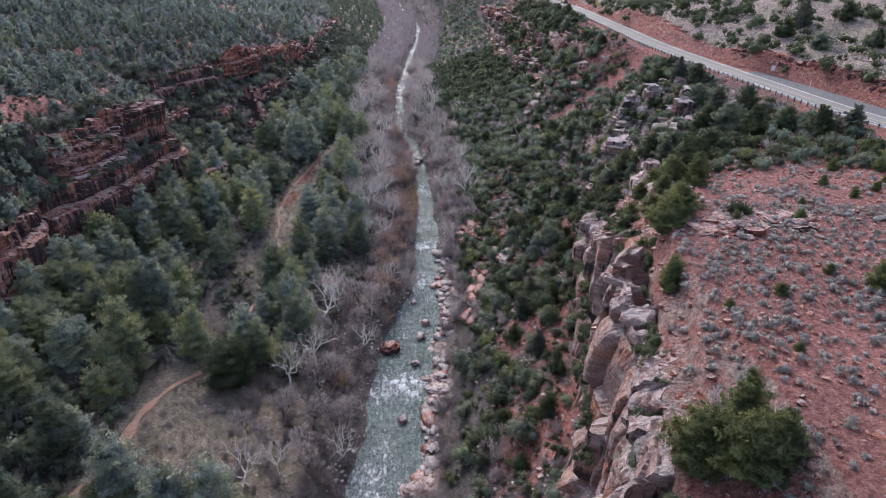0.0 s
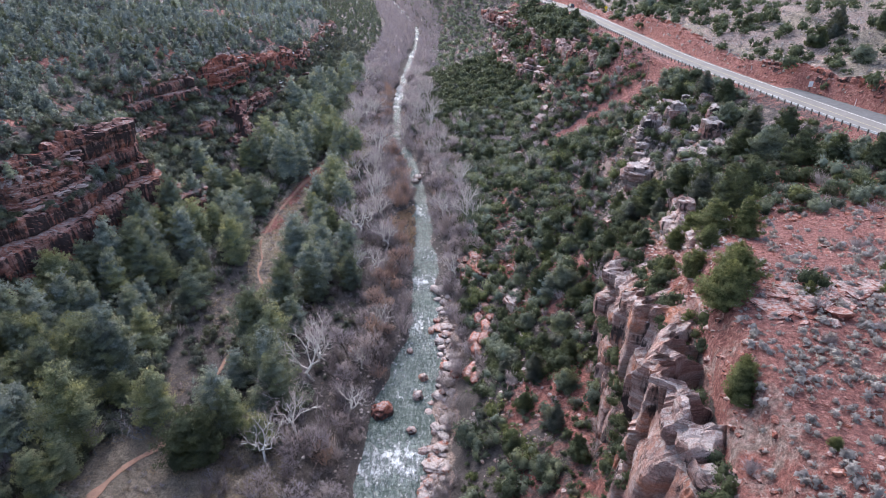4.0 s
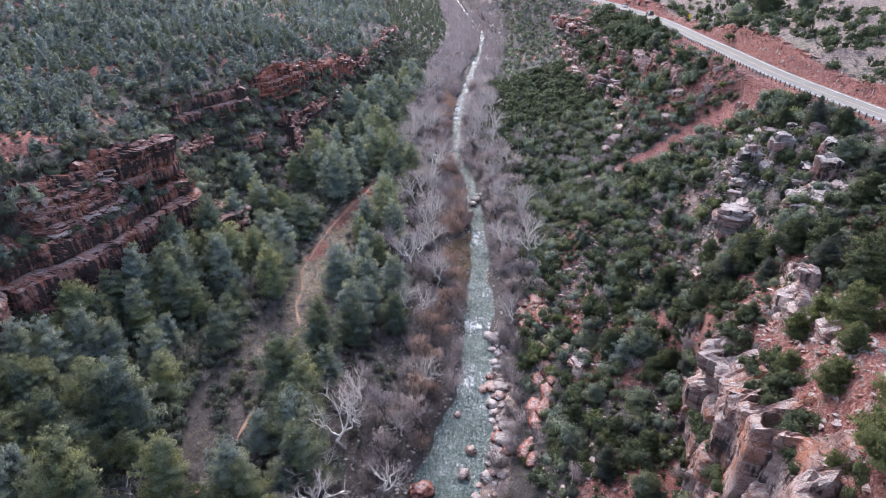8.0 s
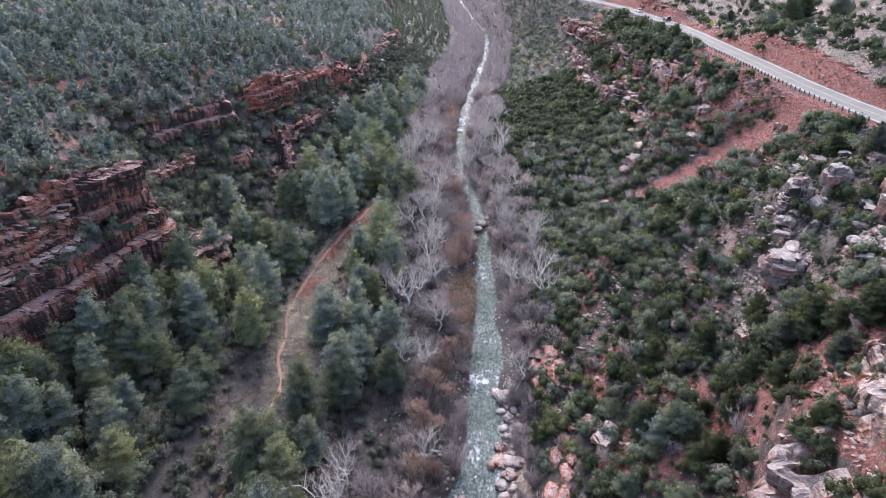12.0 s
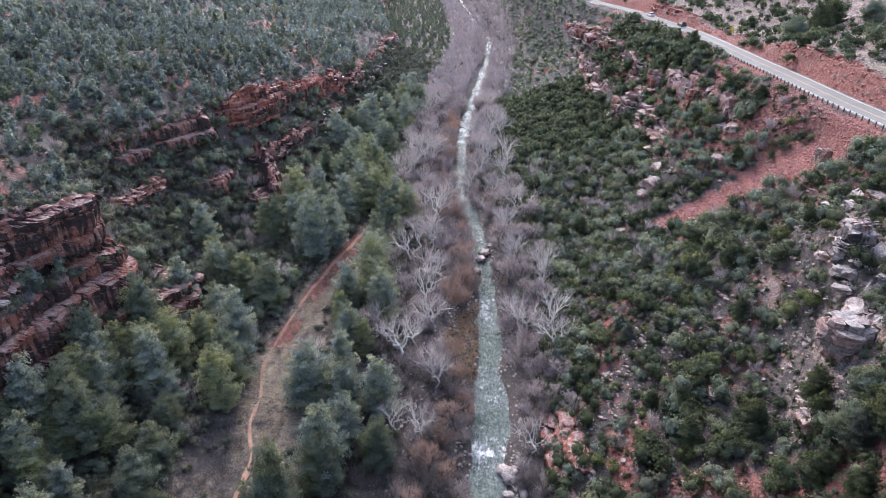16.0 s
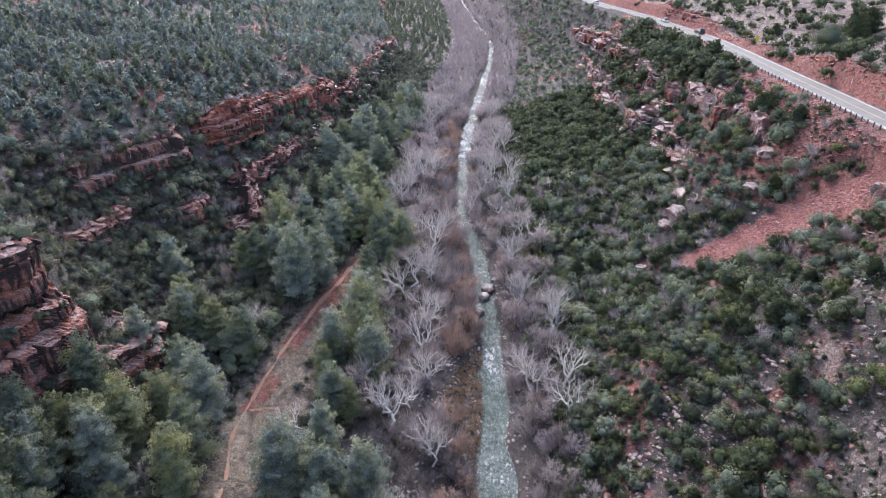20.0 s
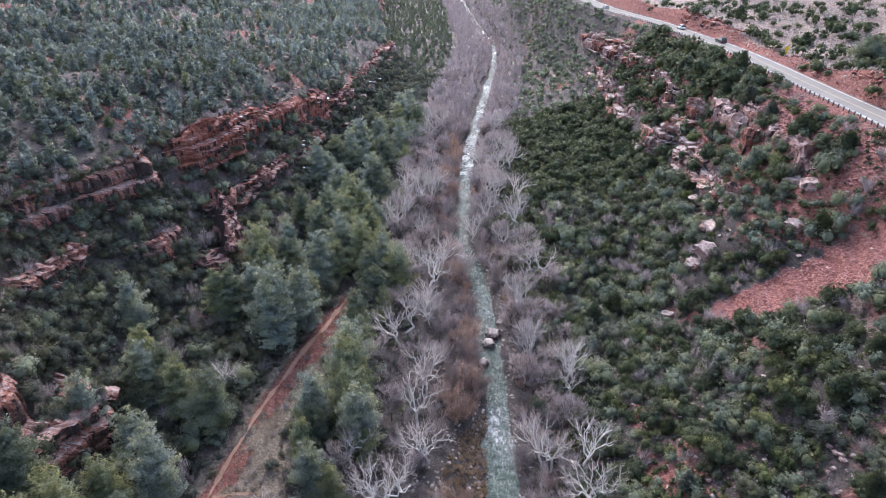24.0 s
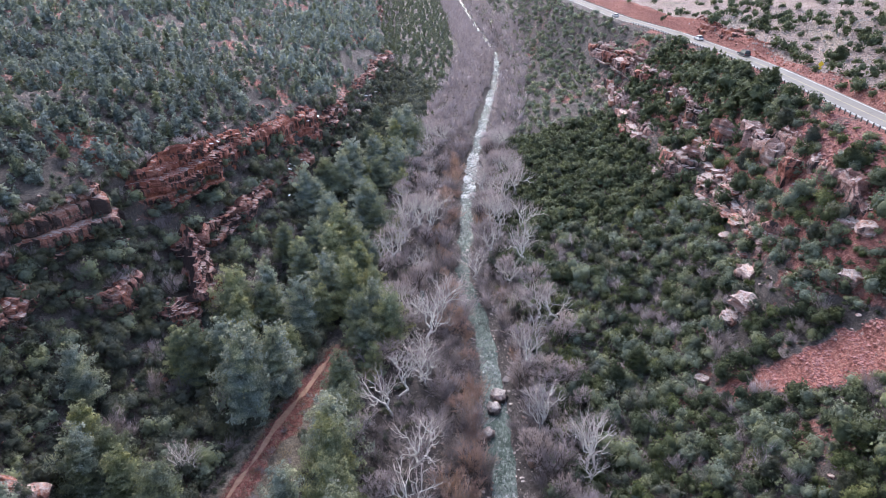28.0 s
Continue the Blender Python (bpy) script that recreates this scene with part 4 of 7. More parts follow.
def right_slope():
    rng = np.random.default_rng(13)
    x, y = cell_points(-12, 80, -30, 330, 2.15, rng)
    X = break_lines(y)[0]
    m = (x > X[12] + 1) & (x < X[17]) & open_ground(x, y)
    mesa = (x > X[15] - 0.5) & (y < 81 - 0.25 * (x - 30))
    cliff = (x > X[14] - 0.8) & (x < X[15] + 1)
    stony = (x > X[15] - 1) & (y > 112) & (y < 150)
    dens = 0.95 + 0.2 * (y > 130) + 0.4 * vnoise(x / 8, y / 8, 53) - 0.35 * (cliff & ((y < 84) | (y > 114))) - 0.45 * stony - 0.5 * rubble_zone(x, y) - 0.95 * mesa - 0.4 * on_ledge(x, y)
    dens = dens - 0.16 * ((x < X[14] + 6) & (y < 118)) - 0.12 * (y < 150) - 0.7 * ((x > X[16] - 3) & (y > 170) & (y < 240))
    m &= rng.random(len(x)) < dens
    x, y = x[m], y[m]
    sc = rng.uniform(0.7, 2.1, len(x)) * (1 + 0.12 * (y > 140) + 0.4 * (rng.random(len(x)) > 0.88)) * np.where(y < 100, 0.92, 1.0)
    k = rng.random(len(x)) + 0.35 * vnoise(x / 12, y / 12, 54)
    far = y > 245
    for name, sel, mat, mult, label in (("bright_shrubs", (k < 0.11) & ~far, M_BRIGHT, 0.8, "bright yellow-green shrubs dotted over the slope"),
                                        ("green_shrubs", (k >= 0.11) & (k < 0.46) & ~far, M_JUNIPER, 1.0, "fresh green rounded shrubs covering the slope"),
                                        ("dark_shrubs", (k >= 0.46) & (k < 0.76) & ~far, M_PINE, 1.05, "dark green juniper bushes covering the slope"),
                                        ("grey_shrubs", (k >= 0.76) & (k < 0.88) & ~far, M_OAK, 0.9, "dull grey-green shrubs covering the slope")):
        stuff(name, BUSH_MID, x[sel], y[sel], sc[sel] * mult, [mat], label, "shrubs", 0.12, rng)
    b = (k >= 0.88) & ~far
    stuff("dry_brush", TWIG_MID, x[b], y[b], sc[b] * 0.75, [M_TWIG], "leafless dry brush among the shrubs", "shrubs", 0.1, rng)
    stuff("far_shrubs", BUSH_FAR, x[far], y[far], sc[far] * 1.15, [M_JUNIPER], "green shrubs on the far slope below the road", "shrubs", 0.15, rng)
    x, y = cell_points(-80, 60, 330, 760, 4.2, rng)
    X = break_lines(y)[0]
    m = (x > X[12] + 2) & (x < X[17]) & open_ground(x, y) & (rng.random(len(x)) < 0.85)
    x2, y2 = cell_points(-20, 62, 245, 580, 2.0, rng)
    X = break_lines(y2)[0]
    m2 = (x2 > X[14]) & (x2 < X[17]) & open_ground(x2, y2) & (rng.random(len(x2)) < 0.42 + 0.5 * (y2 > 380) + 0.6 * vnoise(x2 / 7, y2 / 7, 64) - 0.7 * on_ledge(x2, y2))
    stuff("roadside_shrubs", BUSH_FAR, x2[m2], y2[m2], rng.uniform(0.7, 1.7, m2.sum()), [M_PINE], "dark shrubs on the steep bank below the road", "shrubs", 0.15, rng)
    stuff("distant_shrubs", BUSH_FAR, x[m], y[m], rng.uniform(1.1, 2.3, m.sum()), [M_PINE], "dark evergreen scrub on the far slope", "shrubs", 0.2, rng)


def low_brush():
    rng = np.random.default_rng(18)
    x, y = cell_points(2, 66, 30, 215, 1.25, rng)
    X = break_lines(y)[0]
    m = (x > X[12] + 1) & (x < X[17]) & open_ground(x, y) & ~((x > X[15]) & (y < 84)) & (rng.random(len(x)) < 0.75 + 0.5 * vnoise(x / 6, y / 6, 59) - 0.4 * rubble_zone(x, y))
    stuff("low_brush", TUFT, x[m], y[m], rng.uniform(0.3, 0.85, m.sum()), [M_JUNIPER], "low dull grey-green brush between the shrubs", "brush", 0.05, rng, 0.8)


def stony_tufts():
    rng = np.random.default_rng(20)
    x, y = cell_points(34, 66, 106, 154, 1.0, rng)
    X = break_lines(y)[0]
    m = (x > X[15] - 6) & (x < X[17]) & open_ground(x, y) & (rng.random(len(x)) < 0.6 + 0.6 * vnoise(x / 4, y / 4, 60))
    stuff("stony_tufts", TUFT, x[m], y[m], rng.uniform(0.25, 0.7, m.sum()), [M_SAGE], "grey-green tufts on the stony slope under the road", "brush", 0.05, rng, 0.8)


def beyond_road():
    rng = np.random.default_rng(14)
    x, y = cell_points(10, 330, 40, 700, 5.0, rng)
    X = break_lines(y)[0]
    m = (x > X[19] + 0.5) & open_ground(x, y) & (x < 0.76 * (y + 24) + 12) & (y < 440)
    m &= rng.random(len(x)) < np.interp(y, [150, 260], [0.62, 0.44]) + 1.1 * vnoise(x / 22, y / 22, 55)
    x, y = x[m], y[m]
    stuff("hillside_junipers", BUSH_FAR, x, y, rng.uniform(1.0, 2.6, len(x)), [M_JUNIPER], "scattered round junipers on the hillside above the road", "shrubs", 0.2, rng)
    x, y = cell_points(10, 190, 60, 350, 1.9, rng)
    X = break_lines(y)[0]
    m = (x > X[19] + 0.2) & (x < 0.76 * (y + 24) + 8) & open_ground(x, y) & (rng.random(len(x)) < 0.65)
    stuff("hillside_tufts", TUFT, x[m], y[m], rng.uniform(0.3, 0.7, m.sum()), [M_SAGE], "pale grey tufts on the hillside above the road", "brush", 0.05, rng, 0.8)


def mesa_sage():
    rng = np.random.default_rng(15)
    x, y = cell_points(12, 90, -14, 84, 0.82, rng)
    X = break_lines(y)[0]
    m = (x > X[15] + 2.5) & (x < X[17] + 2)
    m &= rng.random(len(x)) < 0.58 + 0.95 * vnoise(x / 7, y / 7, 56) + 0.3 * vnoise(x / 2.5, y / 2.5, 57) - 0.35 * (y > 52)
    x, y = x[m], y[m]
    stuff("sagebrush", SAGE, x, y, 0.42 + 0.75 * rng.random(len(x)) ** 2, [M_SAGE], "low grey sagebrush dotting the red flat", "brush", 0.03, rng, 0.7)


def riparian():
    rng = np.random.default_rng(16)
    x, y = cell_points(-60, 30, -30, 330, 2.5, rng)
    xr, w = river_x(y), river_w(y)
    X = break_lines(y)[0]
    d = x - xr
    lft = (d < -w - 1.0) & (d > -np.interp(y, [150, 210], [26, 16])) & (x > X[6] + 2)
    rgt = (d > w + np.where(y > 110, 1.3, 1.8)) & (d < w + 5 + np.clip((y - 90) / 14, 0, 9)) & ((y < 60) | (y > 66))
    m = (lft | rgt) & open_ground(x, y) & ~on_reeds(x, y) & (rng.random(len(x)) < 0.95 + 0.5 * vnoise(x / 8, y / 8, 58) - 0.35 * ((d < -w - 8) & (y < 200)))
    x, y, d = x[m], y[m], d[m]
    sc = rng.uniform(0.9, 2.3, len(x)) * np.where(np.abs(d) < 12, 1.2, 0.95) * np.where(y > 130, 1.15, 0.95)
    edge = (d < 0) & (d > -river_w(y) - 7) & (y > 84)
    rust = (np.abs(d) < river_w(y) + 8) & (rng.random(len(x)) < np.where(edge, np.interp(y, [110, 160], [0.15, 0.25]), 0.06))
    sc = sc * np.where(edge, 1.2, 1.0)
    stuff("rust_brown_willows", TWIG_MID, x[rust], y[rust], sc[rust] * 0.85, [M_RUST], "leafless rust-brown willows along the creek", "thicket", 0.1, rng)
    pale = ~rust & (rng.random(len(x)) < np.where(d > 0, 0.35, 0.2))
    stuff("pale_thicket", TWIG_MID, x[pale], y[pale], sc[pale] * 0.85, [M_TWIG], "pale grey leafless thicket on the creek banks", "thicket", 0.1, rng)
    rust = rust | pale
    stuff("grey_thicket", TWIG_MID, x[~rust], y[~rust], sc[~rust] * 0.8, [M_SHADETWIG], "leafless grey-brown thicket on the creek banks", "thicket", 0.1, rng)
    x, y = cell_points(-56, -22, 28, 196, 1.7, rng)
    m = (in_clearing(x, y) | (y > 30) & (y < 66) & (x > -54) & (x < -24)) & ~near_trail(x, y, 1.0) & (rng.random(len(x)) < 0.4 + 0.8 * vnoise(x / 5, y / 5, 65))
    stuff("dead_brush", TWIG_MID, x[m], y[m], rng.uniform(0.3, 0.75, m.sum()), [M_TWIG], "dead grey-brown brush in the grassy clearing", "brush", 0.05, rng, 0.7)
    x, y = cell_points(-110, 20, 330, 900, 3.7, rng)
    d = x - river_x(y)
    m = (np.abs(d) > river_w(y) + 1.2) & (d > -24) & (d < 17)
    stuff("far_riverside_woods", TWIG_FAR, x[m], y[m], rng.uniform(1.6, 3.4, m.sum()), [M_TWIG], "leafless grey riverside woods far up the canyon", "woodland", 0.1, rng)


def floor_brush():
    rng = np.random.default_rng(19)
    x, y = cell_points(-84, -16, 10, 330, 2.0, rng)
    X = break_lines(y)[0]
    d = x - river_x(y)
    m = (x > X[6] - 12) & (d < -14) & ~near_trail(x, y, 1.2) & (~in_clearing(x, y) | low_growth(x, y) & (rng.random(len(x)) < 0.22)) & ~((y > 36) & (y < 64) & (x > -52) & (x < -22)) & (rng.random(len(x)) < 0.75)
    x, y = x[m], y[m]
    k = rng.random(len(x))
    stuff("floor_scrub", BUSH_FAR, x[k < 0.6], y[k < 0.6], rng.uniform(0.5, 1.3, (k < 0.6).sum()) * np.where(low_growth(x, y), 1.35, 1.0)[k < 0.6], [M_OAK], "dull green scrub under the canyon-floor trees", "shrubs", 0.1, rng)
    stuff("floor_twigs", TWIG_FAR, x[k >= 0.6], y[k >= 0.6], rng.uniform(0.4, 0.9, (k >= 0.6).sum()), [M_SHADETWIG], "leafless brown brush under the canyon-floor trees", "shrubs", 0.1, rng)
    # tawny reeds on the creek bend
    x, y = cell_points(-20, -5, 132, 164, 0.6, rng)
    m = on_reeds(x, y) & (rng.random(len(x)) < 0.8)
    stuff("reeds", TWIG_FAR, x[m], y[m], rng.uniform(0.35, 0.65, m.sum()), [M_REED], "tawny dry reeds on the creek bend", "reeds", 0.05, rng, 0.8)


left_forest()
floor_brush()
left_slope()
right_slope()
low_brush()
stony_tufts()
beyond_road()
mesa_sage()
riparian()

# ---- single trees ----
CONIFERS = []
NEAR_CONIFERS = []
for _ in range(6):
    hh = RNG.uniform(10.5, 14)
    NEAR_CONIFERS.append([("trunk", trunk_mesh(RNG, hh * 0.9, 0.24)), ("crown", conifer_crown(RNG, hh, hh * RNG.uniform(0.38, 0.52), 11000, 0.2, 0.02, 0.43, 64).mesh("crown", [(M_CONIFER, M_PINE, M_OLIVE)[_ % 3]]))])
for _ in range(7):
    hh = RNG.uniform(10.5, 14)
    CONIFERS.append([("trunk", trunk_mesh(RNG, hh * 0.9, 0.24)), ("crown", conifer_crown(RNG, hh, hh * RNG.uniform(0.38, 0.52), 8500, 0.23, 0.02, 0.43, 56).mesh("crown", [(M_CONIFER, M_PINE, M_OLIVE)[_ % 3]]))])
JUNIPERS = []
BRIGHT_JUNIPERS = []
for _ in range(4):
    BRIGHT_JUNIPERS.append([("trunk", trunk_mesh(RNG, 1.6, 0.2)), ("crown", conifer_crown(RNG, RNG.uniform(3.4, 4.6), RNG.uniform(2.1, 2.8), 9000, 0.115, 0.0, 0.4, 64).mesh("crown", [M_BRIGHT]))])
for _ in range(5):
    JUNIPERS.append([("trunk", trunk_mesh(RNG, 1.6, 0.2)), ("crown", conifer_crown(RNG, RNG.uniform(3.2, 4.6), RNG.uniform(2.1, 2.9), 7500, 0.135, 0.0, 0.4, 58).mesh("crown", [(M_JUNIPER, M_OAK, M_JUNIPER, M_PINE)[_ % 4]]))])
SYCAMORES = []
for _ in range(6):
    wood, fine = bare_tree(RNG, RNG.uniform(9.5, 12.5), 4, 3, 0.74, 6, 0.021, 0.03, 0.25, 0.17)
    SYCAMORES.append([("trunk", wood.mesh("trunk", [M_BARK], True)), ("crown", fine.mesh("crown", [M_PALETWIG]))])
COTTONWOODS = []
for _ in range(5):
    wood, fine = bare_tree(RNG, RNG.uniform(7, 9.5), 4, 3, 0.62, 20, 0.014, 0.034, 0.2)
    COTTONWOODS.append([("trunk", wood.mesh("trunk", [M_TRUNK], True)), ("crown", fine.mesh("crown", [M_PALETWIG if _ % 2 else M_TWIG]))])


WILLOWS = []
for _ in range(4):
    wood, fine = bare_tree(RNG, RNG.uniform(6, 8), 4, 3, 0.55, 18, 0.013, 0.036, 0.2)
    WILLOWS.append([("trunk", wood.mesh("trunk", [M_TRUNK], True)), ("crown", fine.mesh("crown", [M_RUST]))])


def plant(kind, name, label, category, group, x, y, s, rng):
    kind = NEAR_CONIFERS if kind is CONIFERS and y < 135 else kind
    k = kind[rng.integers(0, len(kind))]
    return thing_tree(name, label, category, group, k, x, y, s, rng.uniform(0, 6.28), -0.15, rng.uniform(0.9, 1.15))


# trees that stand clear on the strip between the footpath and the creek: x, y, size
BANK_CONIFERS = ((-28.6, 155.4, 0.92), (-32.4, 164.5, 1.0), (-30.4, 131.0, 0.8), (-22.6, 123.4, 0.95), (-34.4, 193.7, 0.9), (-27.6, 107.6, 0.82),
                 (-20.5, 113.1, 0.7), (-29.6, 95.0, 0.72), (-30.3, 80.5, 1.0), (-48.5, 121.0, 0.95), (-31.5, 88.0, 0.8), (-26.5, 117.0, 0.75))
BANK_SYCAMORES = ((-21.9, 137.4, 1.1), (-14.7, 132.7, 1.0), (-19.3, 156.3, 1.25), (-52.6, 158.3, 0.85), (-35.9, 136.0, 0.75), (1.6, 150.4, 1.2), (5.6, 167.7, 1.1),
                  (-25.7, 177.0, 1.2), (-22.3, 186.4, 1.2), (-23.0, 80.3, 1.25), (-22.0, 90.5, 1.0), (-18.0, 148.0, 1.0), (-20.5, 166.5, 1.15))
BANK_WILLOWS = ((-9.9, 122.4, 1.2), (-13.9, 179.1, 1.1), (-12.9, 165.5, 1.15), (-12.9, 111.5, 1.2), (-13.0, 103.2, 1.35), (-14.3, 91.5, 1.15))


def near_bank_tree(x, y):
    hit = np.zeros(len(x), bool)
    for a, b, s in BANK_CONIFERS + BANK_SYCAMORES + BANK_WILLOWS:
        hit |= (np.abs(x - a) < 4.2) & (np.abs(y - b) < 4.6)
    return hit


def terrace_trees():
    rng = np.random.default_rng(17)
    x, y = cell_points(-72, -20, -36, 330, 5.8, rng)
    X = break_lines(y)[0]
    d = x - river_x(y)
    m = (x > X[6] - 14) & (d < -17) & open_ground(x, y) & ~near_trail(x, y, 3.2) & ~low_growth(x, y) & ~near_bank_tree(x, y) & ~in_clearing(x - 2.5, y) & ~in_clearing(x + 2, y) & ~in_clearing(x, y - 3) & ~((y > 36) & (y < 64) & (x > -52) & (x < -22))
    m &= rng.random(len(x)) < 0.82 + 0.5 * vnoise(x / 15, y / 15, 61) - 0.3 * (d > -24) - 0.25 * (x < X[6])
    for a, b in zip(x[m], y[m]):
        plant(CONIFERS, "conifer", "tall blue-green conifer with uneven boughs on the canyon floor", "tree", "conifers on the canyon floor", a, b, rng.uniform(0.45, 1.1), rng)
    x, y = cell_points(-40, 24, 40, 330, 5.0, rng)
    d = x - river_x(y)
    w = river_w(y)
    m = open_ground(x, y) & ~on_reeds(x, y) & ~near_bank_tree(x, y) & ((d < -w - np.where(y > 100, 7.5, 2)) & (d > -23) | (d > w + 2.2) & (d < 14) & (y > 118))
    m &= rng.random(len(x)) < 0.85
    for a, b in zip(x[m], y[m]):
        if rng.random() < 0.38:
            plant(SYCAMORES, "sycamore", "leafless sycamore with pale branching limbs by the creek", "tree", "bare trees by the creek", a, b, rng.uniform(0.7, 1.2) * (1.15 if b > 150 else 1.0), rng)
        else:
            plant(COTTONWOODS, "cottonwood", "leafless grey cottonwood with fine twigs by the creek", "tree", "bare trees by the creek", a, b, rng.uniform(0.75, 1.35) * (1.22 if b > 150 else 1.0), rng)

    x, y = cell_points(4, 60, 96, 330, 9.0, rng)
    X = break_lines(y)[0]
    m = (x > X[12] + 6) & (x < X[16] + 3) & open_ground(x, y) & ~on_ledge(x, y) & (rng.random(len(x)) < 0.6)
    for a, b in zip(x[m], y[m]):
        plant(JUNIPERS, "juniper", "tall dull green juniper rising from the scrub", "tree", "junipers on the slope", a, b, rng.uniform(0.6, 1.1), rng)
    for k in range(30):
        b = 86 + k * 8.2 + rng.normal() * 1.5
        a = float(river_x(np.array([b]))[0] - river_w(np.array([b]))[0]) - rng.uniform(1.6, 6.0)
        if on_reeds(a, b):
            continue
        plant(WILLOWS, "willow", "leafless rust-tinted willow leaning over the creek", "tree", "willows on the creek bank", a, b, rng.uniform(0.65, 1.05), rng)
    for a, b, s in BANK_CONIFERS:
        plant(CONIFERS, "conifer", "tall blue-green conifer standing between footpath and creek", "tree", "conifers on the canyon floor", a, b, s, rng)
    for a, b, s in BANK_SYCAMORES:
        plant(SYCAMORES, "sycamore", "tall leafless sycamore with white winding limbs by the creek", "tree", "bare trees by the creek", a, b, s, rng)
    for a, b, s in BANK_WILLOWS:
        plant(WILLOWS, "willow", "tall leafless rust-tinted willow at the creek edge", "tree", "willows on the creek bank", a, b, s, rng)


terrace_trees()

# ---- rock ----
def rock_verts(rng, rough=0.12, pull=0.16, k=2):
    """A weathered block: a box of k by k panes on each side, corners worn in, faces uneven."""
    at, V, F = {}, [], []

    def vert(p):
        if p not in at:
            at[p] = len(V)
            V.append(p)
        return at[p]

    for ax in range(3):
        for s in (0, k):
            for i in range(k):
                for j in range(k):
                    q = []
                    for di, dj in ((0, 0), (1, 0), (1, 1), (0, 1)):
                        p = [0, 0, 0]
                        p[ax], p[(ax + 1) % 3], p[(ax + 2) % 3] = s, i + di, j + dj
                        q.append(vert(tuple(p)))
                    q = q if s else q[::-1]
                    F += [(q[0], q[1], q[2]), (q[0], q[2], q[3])] if rng.random() < 0.5 else [(q[0], q[1], q[3]), (q[1], q[2], q[3])]
    V = np.array(V, float) * 2 / k - 1
    n = (np.abs(V) > 0.99).sum(1)
    V *= (1 - pull * (n - 1) * rng.uniform(0.4, 1.4, len(V)))[:, None]
    lump = rng.normal(size=(3, 3)) * 0.9
    V += np.sin(V @ lump * 1.6 + rng.uniform(0, 6, 3)) * rough * 1.1 + rng.normal(size=V.shape) * rough * 0.75
    return V * 0.5, np.array(F)


ROCK_RNG = np.random.default_rng(21)
ROCKS = {}
for mat in (M_RED, M_STAINED, M_PALE, M_DUSKY, M_GREYROCK):
    ROCKS[mat.name] = [mesh_from("rock", *rock_verts(ROCK_RNG, 0.13, 0.15, 2), [mat]) for _ in range(9)]
    ROCKS[mat.name + "_fine"] = [mesh_from("rock", *rock_verts(ROCK_RNG, 0.13, 0.13, 4), [mat]) for _ in range(9)]


for mat in (M_PALE, M_RED, M_GREYROCK):
    ROCKS[mat.name + "_round"] = [mesh_from("rock", *rock_verts(ROCK_RNG, 0.1, 0.3, 5), [mat], smooth=True) for _ in range(9)]


def put_rock(parent, mats, p, size, turn, rng, tilt=0.08):
    mat = mats[rng.integers(0, len(mats))]
    ob = new("rock", ROCKS[mat.name + ("_fine" if max(size) > 2.6 else "")][rng.integers(0, 9)])
    ob.parent = parent
    ob.matrix_basis = Matrix.LocRotScale(tuple(p), Euler((rng.normal() * tilt, rng.normal() * tilt, turn)), tuple(size))
    return ob


